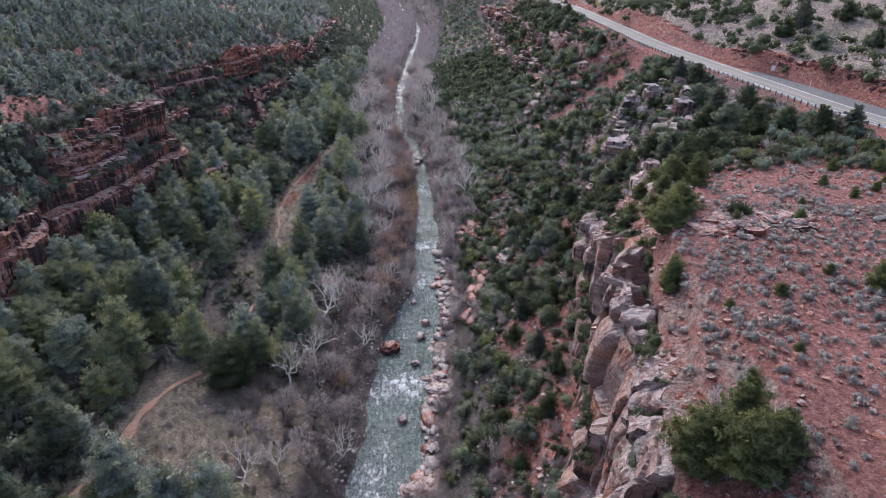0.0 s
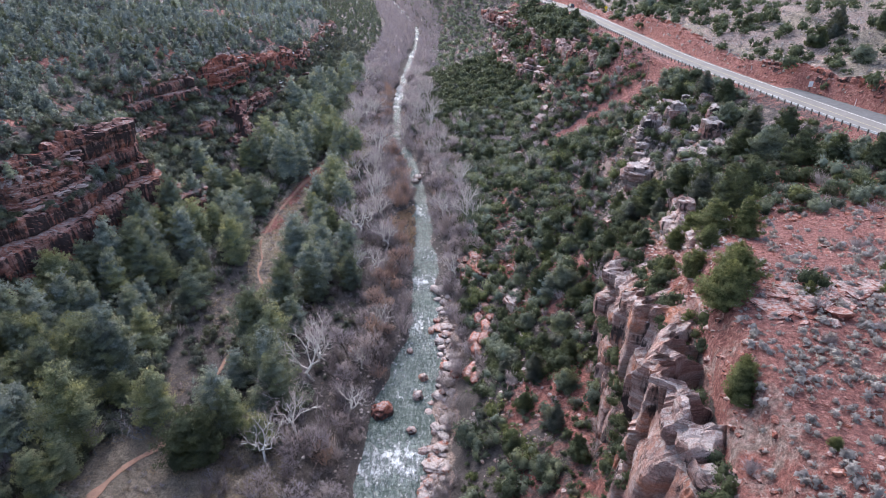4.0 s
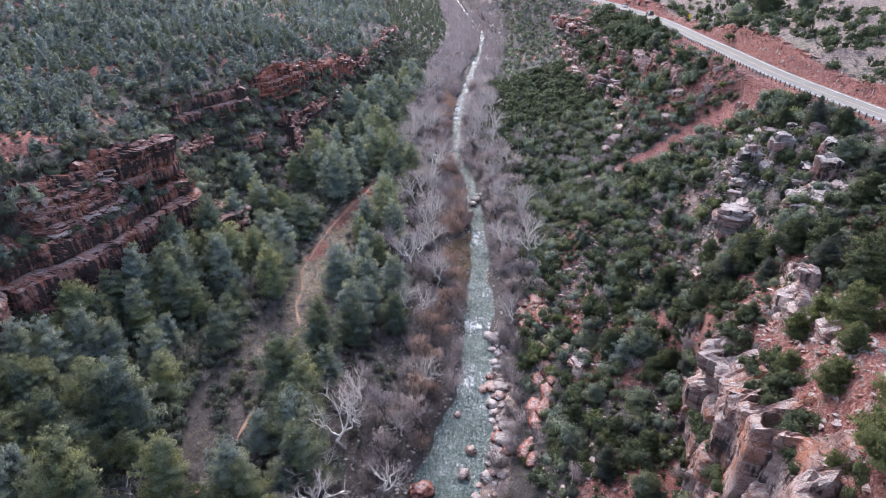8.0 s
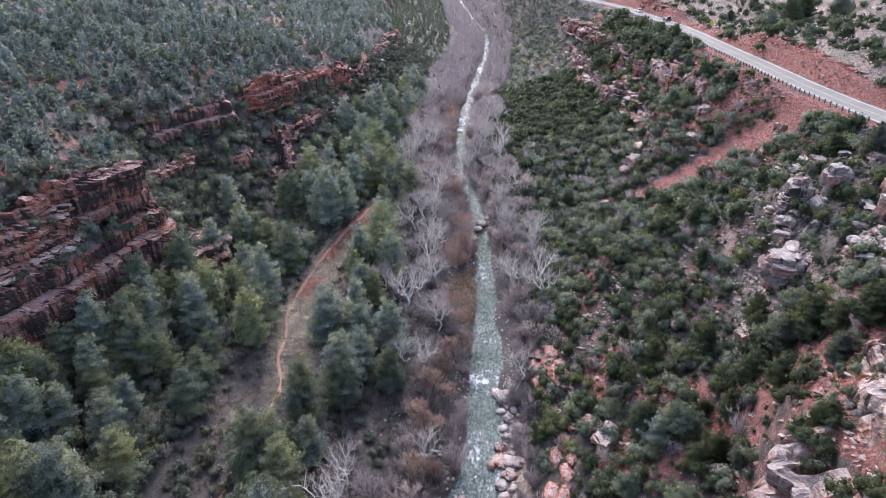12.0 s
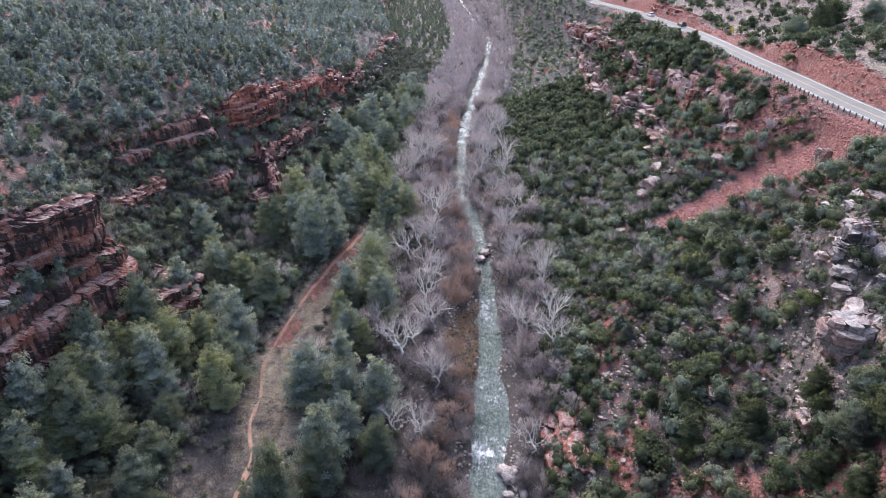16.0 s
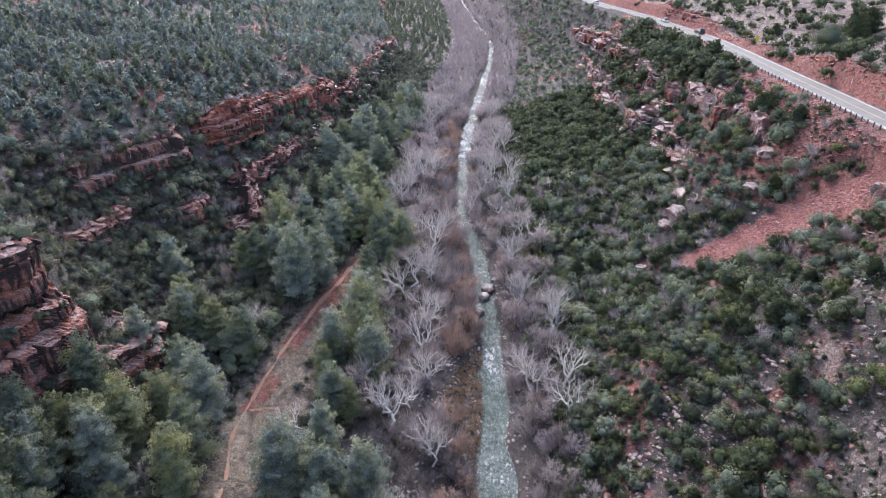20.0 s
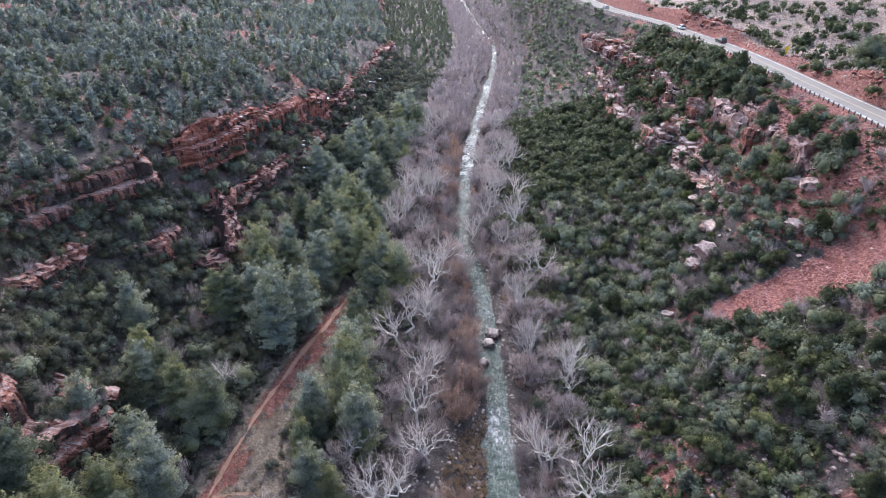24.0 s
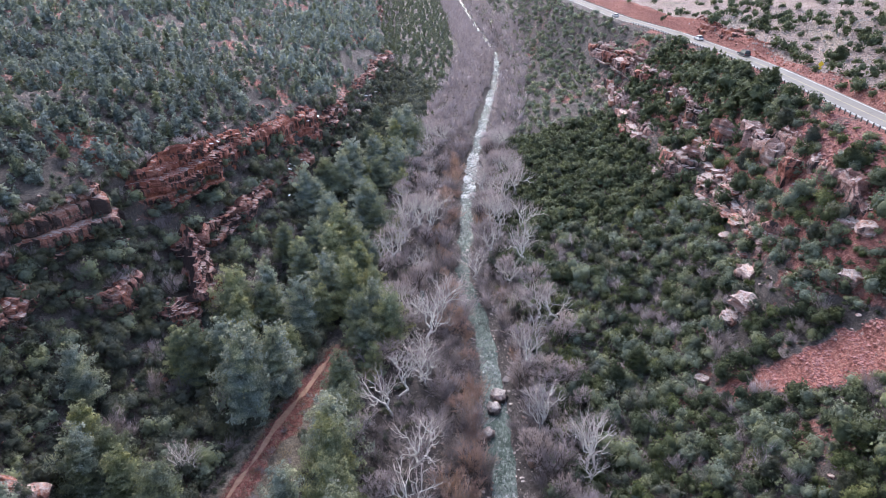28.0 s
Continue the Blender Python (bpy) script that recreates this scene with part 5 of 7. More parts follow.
def strata_face(root, ys, base, rim, side, mat, seed, beds, cells, out, bay, cap, rough=1.6, jut=0.0):
    """The body of a cliff: one weathered face of beds and upright joints, with a ragged top that runs back into the slope."""
    rng = np.random.default_rng(seed + 500)
    y = np.arange(ys[0] - 2, ys[1] + 2, 0.3 if jut else 0.42)
    B, R = np.array([base(v) for v in y]), np.array([rim(v) for v in y])
    rag = rough * vnoise(y / (5 if rough < 2 else 9), y * 0 + seed, 17) + 0.8 * vnoise(y / 1.7, y * 0 + seed, 18)
    rz = np.maximum(R[:, 1] + rag, B[:, 1] + 0.6)
    nz = int(max(rz - B[:, 1]) / 0.32) + 3
    u = np.linspace(0, 1, nz)[:, None]
    z = B[:, 1] - 1.6 + (rz - B[:, 1] + 1.6) * u
    x = B[:, 0] + (R[:, 0] - B[:, 0]) * u
    yy = np.broadcast_to(y, z.shape)
    zb = z + 0.9 * vnoise(yy / 13, yy * 0 + seed, 11)
    edges = np.cumsum(np.concatenate([[z.min() - 3], rng.uniform(*beds, 80) * rng.choice([0.5, 1, 1.6], 80)]))
    k = np.clip(np.searchsorted(edges, zb) - 1, 0, 79)
    f = (zb - edges[k]) / (edges[k + 1] - edges[k])
    ln = rng.uniform(*cells, 81)[k]
    q = (yy + 1.1 * vnoise(yy / 2.3, zb / 2.0, 12)) / ln + rng.random(81)[k] * 9
    cell = np.floor(q)
    g = q - cell
    crease = (1 - np.abs(2 * f - 1) ** 9) * (1 - np.abs(2 * g - 1) ** 11)
    soft_bed = rng.random(81)[k] < 0.22
    d = out * (1.0 * (rng.random(81)[k] - 0.5) + 1.2 * (lattice(cell, k * 1.0, 13) - 0.5) - 1.3 * (1 - crease) - 1.3 * soft_bed - 0.35 * (1 - f) ** 2)
    d = d + bay * 2 * vnoise(yy / 8, zb / 16 + seed, 14) + bay * 0.7 * vnoise(yy / 3.1, zb / 9, 19) + 0.28 * vnoise(yy / 1.3, zb / 1.2, 20) + rng.normal(size=z.shape) * 0.05
    if jut:
        # buttresses: the face steps out and falls back along the wall, in tiers
        tier = np.floor((zb - z.min()) / 8.5)
        q = yy / 13.0 + 0.35 * vnoise(yy / 9, tier * 3.1, 25) + 0.41 * tier + seed
        fr = q - np.floor(q)
        d = d + jut * (0.35 + 0.65 * lattice(np.floor(q), tier, 26)) * np.where(fr < 0.09, fr / 0.09, 1 - (fr - 0.09) / 0.91) - 0.35 * jut
    tail = np.clip(np.minimum(yy - y[0], y[-1] - yy) / 4, 0, 1)
    x = x + side * (d - 4 * (1 - tail) ** 2)
    z = z + rng.normal(size=z.shape) * 0.06
    rows = [(x, z)]
    for j in range(1, 8):
        w = j / 7
        cx = x[-1:] - side * (cap * w + 0.3 * vnoise(yy[:1] / 1.5, yy[:1] * 0 + j, 23))
        lie = height(x[-1] - side * cap, y)[None] - 0.3 + 0.6 * vnoise(yy[:1] / 1.1, yy[:1] * 0 + j * 2.3, 29)
        top = z[-1:] + 0.9 * vnoise(yy[:1] / 2.2, yy[:1] * 0 + j * 1.3, 24) + 0.7 * vnoise(yy[:1] / 0.9, yy[:1] * 0 + j * 1.9, 28) + 0.12 * j
        w = 0.0 if j < 3 else (j - 2) / 5
        rows.append((cx, top * (1 - w) + lie * w - (0.5 if j == 7 else 0)))
    x, z = np.concatenate([r[0] for r in rows]), np.concatenate([r[1] for r in rows])
    V = np.stack([x, np.broadcast_to(y, x.shape), z], 2).reshape(-1, 3)
    child("rock_face", mesh_from("rock_face", V, grid_faces(len(x), len(y))[:, ::-1 if side > 0 else 1], [mat]), root)


def cliff(name, label, ys, base, rim, bed, length, mats, seed, side=1, depth=3.0, out=0.45, gap=0.06, cap=None, face=((0.6, 1.7), (1.4, 3.6), 3.0), sparse=0.5, rough=1.6, jut=0.0):
    """Beds of jointed blocks along a cliff. base, rim: functions of y that give x and z; side: +1 where the face looks towards +x."""
    rng = np.random.default_rng(seed)
    root = tagged(new(name), label, "cliff", "cliffs of the canyon", "structure")
    y0, y1 = ys
    strata_face(root, ys, base, rim, side, mats[0], seed, face[0], face[1], 0.5 + out * 0.7, 0.4 + out, face[2], rough, jut)
    zlo = min(base(y0)[1], base(y1)[1], base((y0 + y1) / 2)[1])
    zhi = max(rim(y)[1] for y in np.linspace(y0, y1, 9))
    z = zlo
    while z < zhi:
        massive = rng.random() < 0.45
        th = bed * (rng.uniform(1.3, 2.2) if massive else rng.uniform(0.4, 0.75))
        step = length * (1.35 if massive else 0.9)
        set_back = rng.normal() * out * 0.7 - (0 if massive else out * 0.6)
        y = y0 + rng.uniform(-1, 0)
        while y < y1:
            ln = step * rng.uniform(0.5, 1.6)
            yc = y + ln / 2
            bx, bz = base(yc)
            rx, rz = rim(yc)
            y += ln
            ragged = 1.2 * float(vnoise(np.array([yc / 4.0]), np.array([seed * 3.7]), 15)[0])
            if z + th * 0.3 < bz - 0.6 or z + th * 0.6 > rz + 0.3 + ragged or rng.random() < gap + sparse:
                continue
            f = min(1.0, (z + th / 2 - bz) / max(rz - bz, 0.5))
            bay = 2.6 * float(vnoise(np.array([yc / 6.5]), np.array([seed * 1.3 + z / 14]), 16)[0])
            x = bx + (rx - bx) * f + side * (set_back + bay * out + rng.normal() * 0.3)
            bx2, rx2 = base(yc + 1)[0], rim(yc + 1)[0]
            slope = (bx2 + (rx2 - bx2) * f) - (bx + (rx - bx) * f)
            dp = depth * rng.uniform(0.8, 1.35)
            put_rock(root, cap if cap and z + th > rz - 2.5 else mats, (x - side * dp * 0.22, yc, z + th / 2 + rng.normal() * 0.12), (dp, ln * 1.15, th * rng.uniform(1.02, 1.3)), rng.normal() * 0.16 - math.atan(max(-1.2, min(1.2, slope))), rng, 0.06)
        z += th
    return root


def straight(p0, p1):
    """Between two points (x, y, z): x and z at y."""
    def at(y):
        f = (y - p0[1]) / (p1[1] - p0[1])
        return p0[0] + (p1[0] - p0[0]) * f, p0[2] + (p1[2] - p0[2]) * f
    return at


def path_line(ys, xs, zs):
    """A line along the canyon through stations: x and z at y."""
    return lambda y: (float(np.interp(y, ys, xs)), float(np.interp(y, ys, zs)))


# pale cliff below the red flat
cliff("mesa_cliff", "pale pink sandstone cliff with orange stains below the red flat", (2, 66), path_line([2, 20, 40, 52, 66], [10.6, 13.4, 18.2, 20.6, 23], [17, 17, 16, 15, 14]), path_line([2, 20, 40, 52, 66], [12.2, 15.6, 21.4, 24, 25.4], [38.2, 38.4, 37.4, 35, 30.5]),
      3.4, 2.9, [M_PALE, M_PALE, M_PALE, M_GREYROCK], 31, -1, 3.4, 0.9, 0.1, None, ((3.5, 9.0), (2.2, 5.0), 3.2), 0.95, 2.4, 2.6)
cliff("cliff_nose", "pale rounded sandstone nose with an orange face", (60, 81), path_line([60, 70, 77, 81], [21.6, 23.4, 23.6, 26.5], [14, 13.5, 13, 13]), path_line([60, 70, 77, 81], [24, 25.2, 25.6, 28.5], [31, 28.6, 28.2, 27]),
      3.0, 3.2, [M_PALE, M_PALE, M_GREYROCK], 58, -1, 3.4, 0.8, 0.1, None, ((3.0, 8.0), (2.4, 5.0), 5.0), 0.95, 1.8, 1.8)
# stained cliff of the opposite mesa, its stepped nose and the ledge below it
cliff("stained_cliff", "red sandstone wall streaked black, with a dark alcove", (66, 140), path_line([66, 80, 86, 92, 98, 111, 125, 139], [-77.5, -78.5, -78, -81.5, -79, -73.2, -70.6, -68.2], [13, 13, 13, 14, 14.5, 15, 15, 15]), path_line([66, 80, 86, 92, 98, 111, 125, 139], [-79, -79.6, -79.4, -82.2, -80.4, -74.8, -72.2, -69.8], [25, 24.5, 24.5, 24.2, 24.4, 24.2, 23.6, 23.2]),
      2.2, 3.2, [M_STAINED, M_STAINED, M_PALE], 32, 1, 3.2, 0.4, 0.1, None, ((3.4, 7.0), (1.6, 3.6), 4.5), 0.96, 1.2, 1.6)
cliff("upper_stained_cliff", "blocky red sandstone cap with black varnish and a pale rim", (120, 140.5), path_line([120, 127, 134, 140.5], [-79.5, -74.4, -72.2, -73.4], [28, 28, 27.6, 26.5]), path_line([120, 127, 134, 140.5], [-79.4, -74.2, -71.8, -73.4], [35, 35.2, 34.8, 32.4]),
      2.4, 3.4, [M_STAINED, M_STAINED, M_RED], 55, 1, 3.4, 0.35, 0.1, None, ((2.4, 4.6), (1.8, 4.2), 4.0), 0.95, 0.8, 1.0)
cliff("stepped_buttress", "buttress of thin red ledges stepping down from the rim", (104, 120), path_line([104, 113, 120], [-79.5, -75.2, -75.5], [24, 24, 25]), path_line([104, 113, 120], [-84, -81.2, -80.6], [33, 33.6, 34.4]),
      1.2, 2.6, [M_STAINED, M_RED, M_PALE], 56, 1, 3.0, 0.6, 0.1, None, ((0.6, 1.6), (1.8, 4.5), 3.0), 0.6, 1.0, 1.5)
cliff("lower_ledge", "low dark red ledge with overhanging pale cap", (127, 148), path_line([127, 136, 143, 148], [-67.5, -63.6, -61.4, -63.5], [7, 6, 5.5, 5.5]), path_line([127, 136, 143, 148], [-68.2, -64.2, -61.8, -64], [14.2, 13.8, 13.4, 13]), 1.8, 2.4, [M_STAINED, M_STAINED, M_PALE], 33, 1, 3.0, 0.4, jut=1.2, face=((2.4, 5.0), (1.4, 3.2), 7.0), sparse=0.93, rough=0.8)
# red faces further up the canyon
cliff("small_red_face", "small red rock face in dark scrub", (182, 192), straight((-74.6, 182, 15.5), (-72.6, 192, 15.5)), straight((-75.8, 182, 19.0), (-73.6, 192, 18.8)), 1.8, 2.6, [M_STAINED, M_RED], 36, 1, 3, 0.6, jut=1.5, sparse=0.93, face=((1.2, 3.0), (0.9, 2.2), 3.0))
cliff("upper_ledge", "long dark red ledge under the woodland", (162, 198), straight((-93.6, 162, 24.5), (-79, 198, 26.5)), straight((-96.4, 162, 30.5), (-80.6, 198, 32.6)), 1.6, 3.4, [M_STAINED, M_STAINED, M_RED], 37, 1, 3, 0.9, jut=2.2, face=((0.8, 2.6), (1.2, 3.2), 3.0), sparse=0.93)
cliff("lower_red_band", "broken red band of rock among dark scrub", (160, 178), straight((-85, 160, 19.6), (-81, 178, 19.6)), straight((-86.6, 160, 22.4), (-82.2, 178, 22.4)), 1.4, 2.6, [M_STAINED, M_RED], 57, 1, 2.6, 0.7, jut=1.8, sparse=0.93)
cliff("red_face", "bright orange-red cliff face with upright joints", (206, 228), path_line([206, 217, 228], [-80.4, -73.6, -73.6], [24.5, 25.5, 25]), path_line([206, 217, 228], [-81.6, -75, -75], [31.6, 34, 32.5]), 2.2, 2.2, [M_RED, M_RED, M_STAINED], 38, 1, 3, 0.6, jut=2.0, face=((1.6, 4.0), (0.9, 2.2), 3.0), sparse=0.95)
cliff("far_red_face", "red bedded cliff face below a pale ledge", (230, 282), straight((-75.4, 230, 22), (-65.9, 282, 19)), straight((-76.9, 230, 30.5), (-68.4, 282, 25.5)), 1.5, 3.2, [M_RED, M_STAINED, M_PALE], 39, 1, 3, 0.7, 0.18, jut=3.0, face=((0.9, 3.0), (1.2, 3.0), 3.0), sparse=0.88)
cliff("lower_tier", "pale and red lower ledge in the scrub", (203, 268), straight((-67.4, 203, 13.5), (-63.4, 268, 11.5)), straight((-69.4, 203, 18.5), (-65.4, 268, 17)), 1.4, 2.8, [M_STAINED, M_STAINED, M_RED], 40, 1, 3, 0.8, 0.3, jut=3.0, sparse=0.85, rough=5.0)
cliff("rock_spur", "crumbling spur of upright red and pale blocks", (188, 203), straight((-61.4, 188, 7), (-63.4, 203, 9)), straight((-65.4, 188, 14), (-68.4, 203, 19)), 1.7, 1.8, [M_STAINED, M_PALE, M_STAINED], 41, 1, 2.2, 0.7, 0.15, jut=3.0, sparse=0.8, rough=5.0)
cliff("far_ledges", "pale broken ledges along the far canyon side", (282, 420), straight((-62.4, 282, 14), (-68.4, 420, 14)), straight((-65.4, 282, 23), (-71.4, 420, 20)), 1.7, 5.0, [M_STAINED, M_PALE, M_RED], 42, 1, 3, 0.8, 0.4)
cliff("distant_towers", "distant dark red rock towers above the trees", (520, 580), straight((-98, 520, 14), (-106, 580, 14)), straight((-101, 520, 25), (-109, 580, 25)), 3.0, 6.0, [M_STAINED, M_RED], 43, 1, 5, 0.8, 0.35)
# outcrops on the slope under the road
cliff("grey_outcrop", "grey lichened outcrop of bedded blocks", (112, 127), straight((40, 112, 20), (42.5, 127, 24)), straight((42, 112, 24), (45, 127, 30)), 1.3, 2.2, [M_GREYROCK, M_PALE], 44, -1, 3, 0.5, 0.2)
cliff("pink_outcrop", "massive pink and grey sandstone outcrop", (199, 246), straight((45.6, 199, 28.5), (43.6, 246, 28)), straight((48.2, 199, 35), (46.4, 246, 34)), 2.6, 3.2, [M_DUSKY, M_PALE, M_RED], 45, -1, 3.5, 0.7, 0.25, None, ((1.2, 3.4), (2.0, 5.0), 2.2), 0.35, 7.0)
cliff("slope_ledge", "broken pale ledge crossing the green slope", (206, 246), straight((35.8, 206, 19.5), (35.8, 246, 20)), straight((38.2, 206, 25), (38.2, 246, 25.8)), 1.2, 2.4, [M_DUSKY, M_PALE, M_RED], 46, -1, 3, 0.5, 0.25, None, ((0.5, 1.4), (1.4, 4), 2.2), 0.35, 7.0)
cliff("far_slope_ledge", "long pale pink ledges below the road", (250, 400), straight((31.8, 250, 17.5), (20.5, 400, 14)), straight((34.6, 250, 25), (23.6, 400, 19.5)), 1.5, 3.6, [M_DUSKY, M_PALE, M_RED], 47, -1, 3, 0.8, 0.3, None, ((0.8, 2.2), (2, 6), 2.5), 0.35, 7.0)
cliff("upper_road_ledge", "pale rocks under the road shoulder", (248, 312), straight((38.0, 248, 25), (34.6, 312, 25)), straight((40.8, 248, 31.5), (37.6, 312, 31)), 1.5, 3.0, [M_DUSKY, M_PALE, M_RED], 48, -1, 3, 0.8, 0.3, None, ((0.8, 2.4), (2, 5), 2.2), 0.35, 7.0)
cliff("shoulder_ledge", "small pale ledge close under the road", (318, 384), straight((36.5, 318, 28), (23, 384, 28)), straight((39, 318, 33.5), (26, 384, 33)), 1.5, 3.0, [M_DUSKY, M_RED], 53, -1, 3, 0.8, 0.3, None, ((0.8, 2.4), (2, 5), 2.2), 0.35, 7.0)
def cut_line(off, top):
    def at(y):
        x = float(road_x(np.array([y], float))[0]) + off + float(pull_width(np.array([y]))[0])
        return x, float(np.interp(y, CUT_Y, CUT_Z)) + 0.5 if top else 41.0
    return at


for y0, y1, seed in ((86, 152, 50), (180, 238, 49), (304, 350, 54)):
    cliff("road_cut", "broken red rock cut above the road", (y0, y1), cut_line(8.4, False), cut_line(10.4, True), 1.0, 1.6, [M_RED], seed, -1, 1.3, 0.3, 0.2, None, ((0.5, 1.3), (0.8, 2.2), 2.0), 0.9)


def boulder(label, mat, x, y, size, turn=0.0, tilt=0.1, sink=0.3, group="boulders", z=None):
    ob = new("boulder", ROCKS[mat.name + ("_round" if "creek" in group else "_fine" if max(size) > 1.6 else "")][ROCK_RNG.integers(0, 9)])
    z = height_at(x, y) if z is None else z
    ob.matrix_world = Matrix.LocRotScale((x, y, z + size[2] * (0.5 - sink)), Euler((ROCK_RNG.normal() * tilt, ROCK_RNG.normal() * tilt, turn)), size)
    return tagged(ob, label, "boulder", group)


def rock_stack(name, label, x, y, layers, mats, seed, z=None, foot=None):
    """A pinnacle or slab pile of blocks, one upon another."""
    rng = np.random.default_rng(seed)
    root = tagged(new(name), label, "rock outcrop", "outcrops on the slope")
    z = height_at(x, y) - 0.6 if z is None else z
    for row, (w, d, h) in enumerate(layers):
        beds = max(1, round(h / 1.5))
        for q in range(beds):
            t = h / beds
            in_w = rng.uniform(0.86, 1.08)
            for a in rng.uniform(0, 6.28) + np.arange(4) * 1.57:
                r = rng.uniform(0.2, 0.28) * in_w
                put_rock(root, [foot] if foot and row == 0 else mats, (x + math.cos(a) * w * r, y + math.sin(a) * d * r, z + t / 2), (w * rng.uniform(0.45, 0.62), d * rng.uniform(0.45, 0.62), t * rng.uniform(1.1, 1.5)), rng.uniform(-0.5, 0.5), rng, 0.07)
            z += t * 0.97
    return root


rock_stack("rock_pinnacle", "grey lichened sandstone pinnacle on an orange foot", 48.2, 134.2, [(3.6, 3.8, 3.0), (5.2, 5.0, 2.6), (5.6, 5.0, 2.6), (4.6, 4.2, 1.8), (2.6, 2.6, 1.2)], [M_GREYROCK, M_DUSKY, M_GREYROCK], 1, 25.0, M_RED)
rock_stack("rock_pinnacle", "lower grey sandstone block beside the pinnacle", 53, 133, [(3.6, 3.8, 2.2), (4.2, 4.0, 2.0), (3.4, 3.2, 1.4)], [M_GREYROCK, M_DUSKY], 2)
rock_stack("overhanging_slab", "tilted pale slab overhanging an orange foot", 41.2, 118.4, [(3.4, 3.6, 2.2), (4.8, 4.8, 1.5), (6.6, 5.6, 1.5), (5.2, 4.2, 1.1)], [M_PALE, M_GREYROCK, M_GREYROCK], 3, None, M_PALE)
rock_stack("grey_block", "rounded grey sandstone block by a juniper", 57, 122, [(4.0, 4.0, 2.2), (4.4, 4.2, 1.8)], [M_GREYROCK, M_DUSKY], 4)
rock_stack("grey_block", "weathered grey block in the stony slope", 50, 115.5, [(3.6, 3.4, 1.5), (3.8, 3.6, 1.4)], [M_GREYROCK, M_DUSKY], 5)
rock_stack("grey_block", "weathered grey block in the stony slope", 60, 128, [(3.6, 4.4, 2.0), (3.2, 3.4, 1.6)], [M_GREYROCK, M_DUSKY], 6)
rock_stack("pale_pillar", "pale sandstone pillar by the scree", 57, 168, [(2.8, 3.0, 2.2), (2.6, 2.6, 1.8)], [M_PALE, M_GREYROCK], 7)
rock_stack("rim_block", "pale grey block on the rim of the cliff", 38, 82.5, [(3.6, 4.0, 1.8), (3.0, 3.2, 1.6)], [M_PALE, M_GREYROCK], 9)

# boulders in and beside the creek
boulder("large wet red boulder splitting the creek", M_RED, -10.6, 74.8, (3.4, 3.0, 2.6), 0.6, 0.1, 0.35, "boulders in the creek", 0.0)
boulder("small reddish boulder in the creek", M_RED, -12.8, 88, (1.8, 2.2, 1.6), 0.3, 0.1, 0.35, "boulders in the creek", 0.0)
for bx, by, bs in ((-9.0, 183, 2.2), (-8.2, 186.5, 2.6), (-9.8, 177, 2.0), (-7.0, 191, 1.6), (-4.5, 79, 1.7), (-3.6, 84, 1.5), (-5.2, 70.5, 1.4), (-6.5, 92, 1.2), (-2.4, 99, 1.3), (-6.8, 55, 1.4)):
    boulder("wet grey boulder standing in the creek" if by > 150 else "grey-pink boulder standing in the creek", M_GREYROCK if by > 150 else M_PALE, bx, by, (bs, bs * 1.15, bs * 0.8), ROCK_RNG.uniform(0, 3), 0.1, 0.35, "boulders in the creek", 0.0)
for k in range(190):
    by = 32 + 84 * ROCK_RNG.random() ** 1.1
    w = float(river_w(np.array([by]))[0])
    bx = float(river_x(np.array([by]))[0]) + w + ROCK_RNG.uniform(-0.7, 3.4)
    bs = ROCK_RNG.uniform(0.6, 2.1)
    boulder("pinkish boulder on the creek bank", (M_PALE, M_GREYROCK, M_GREYROCK, M_RED)[int(ROCK_RNG.random() * 3.3)], bx, by, (bs, bs * ROCK_RNG.uniform(0.8, 1.7), bs * 0.55), ROCK_RNG.uniform(0, 3), 0.08, 0.3, "boulders on the creek bank")
for k in range(40):
    by = 78 + 50 * ROCK_RNG.random()
    bx = np.interp(by, [78, 90, 100, 112, 128], [5.0, 7.5, 9, 7, 9.5]) + ROCK_RNG.normal() * 1.1
    bs = ROCK_RNG.uniform(0.9, 2.4)
    boulder("smooth red bedrock slab above the creek", M_RED, bx, by, (bs, bs * 1.6, bs * 0.6), ROCK_RNG.uniform(-0.4, 0.4), 0.1, 0.3, "red slabs above the creek")
for k in range(26):
    by = 111 + 16 * ROCK_RNG.random()
    bx = np.interp(by, [111, 118, 127], [7.6, 6.6, 5.0]) + ROCK_RNG.uniform(-1.4, 2.2)
    bs = ROCK_RNG.uniform(1.3, 3.0)
    boulder("smooth stepped red bedrock beside the creek", M_RED, bx, by, (bs, bs * 1.5, bs * 0.5), ROCK_RNG.uniform(-0.3, 0.5), 0.08, 0.3, "red slabs above the creek")
for bx, by, bs in ((32.4, 194.5, 3.2), (30.0, 193.5, 2.6), (35.5, 203, 3.4), (20.5, 184, 2.2), (24, 183, 1.8), (13.5, 190, 2.4), (35.5, 108, 3.4), (28, 121, 1.6), (13.5, 97.5, 2.2), (12.5, 101, 2.4), (15, 99, 2.0), (45, 190, 2.4), (49, 197, 2.6), (26, 88, 2.4)):
    boulder("pale angular boulder in the green slope", M_PALE, bx, by, (bs, bs * 1.25, bs * 0.75), ROCK_RNG.uniform(0, 3), 0.15, 0.25, "boulders on the slope")

for k in range(60):
    by = ROCK_RNG.uniform(102, 150)
    bx = np.interp(by, [100, 120, 150], [50, 51, 52]) + ROCK_RNG.normal() * 5.0
    bs = ROCK_RNG.uniform(0.9, 2.6)
    boulder("weathered grey block on the stony slope", M_GREYROCK if ROCK_RNG.random() < 0.7 else M_PALE, bx, by, (bs, bs * ROCK_RNG.uniform(0.8, 1.6), bs * 0.6), ROCK_RNG.uniform(0, 3), 0.12, 0.25, "blocks on the stony slope")

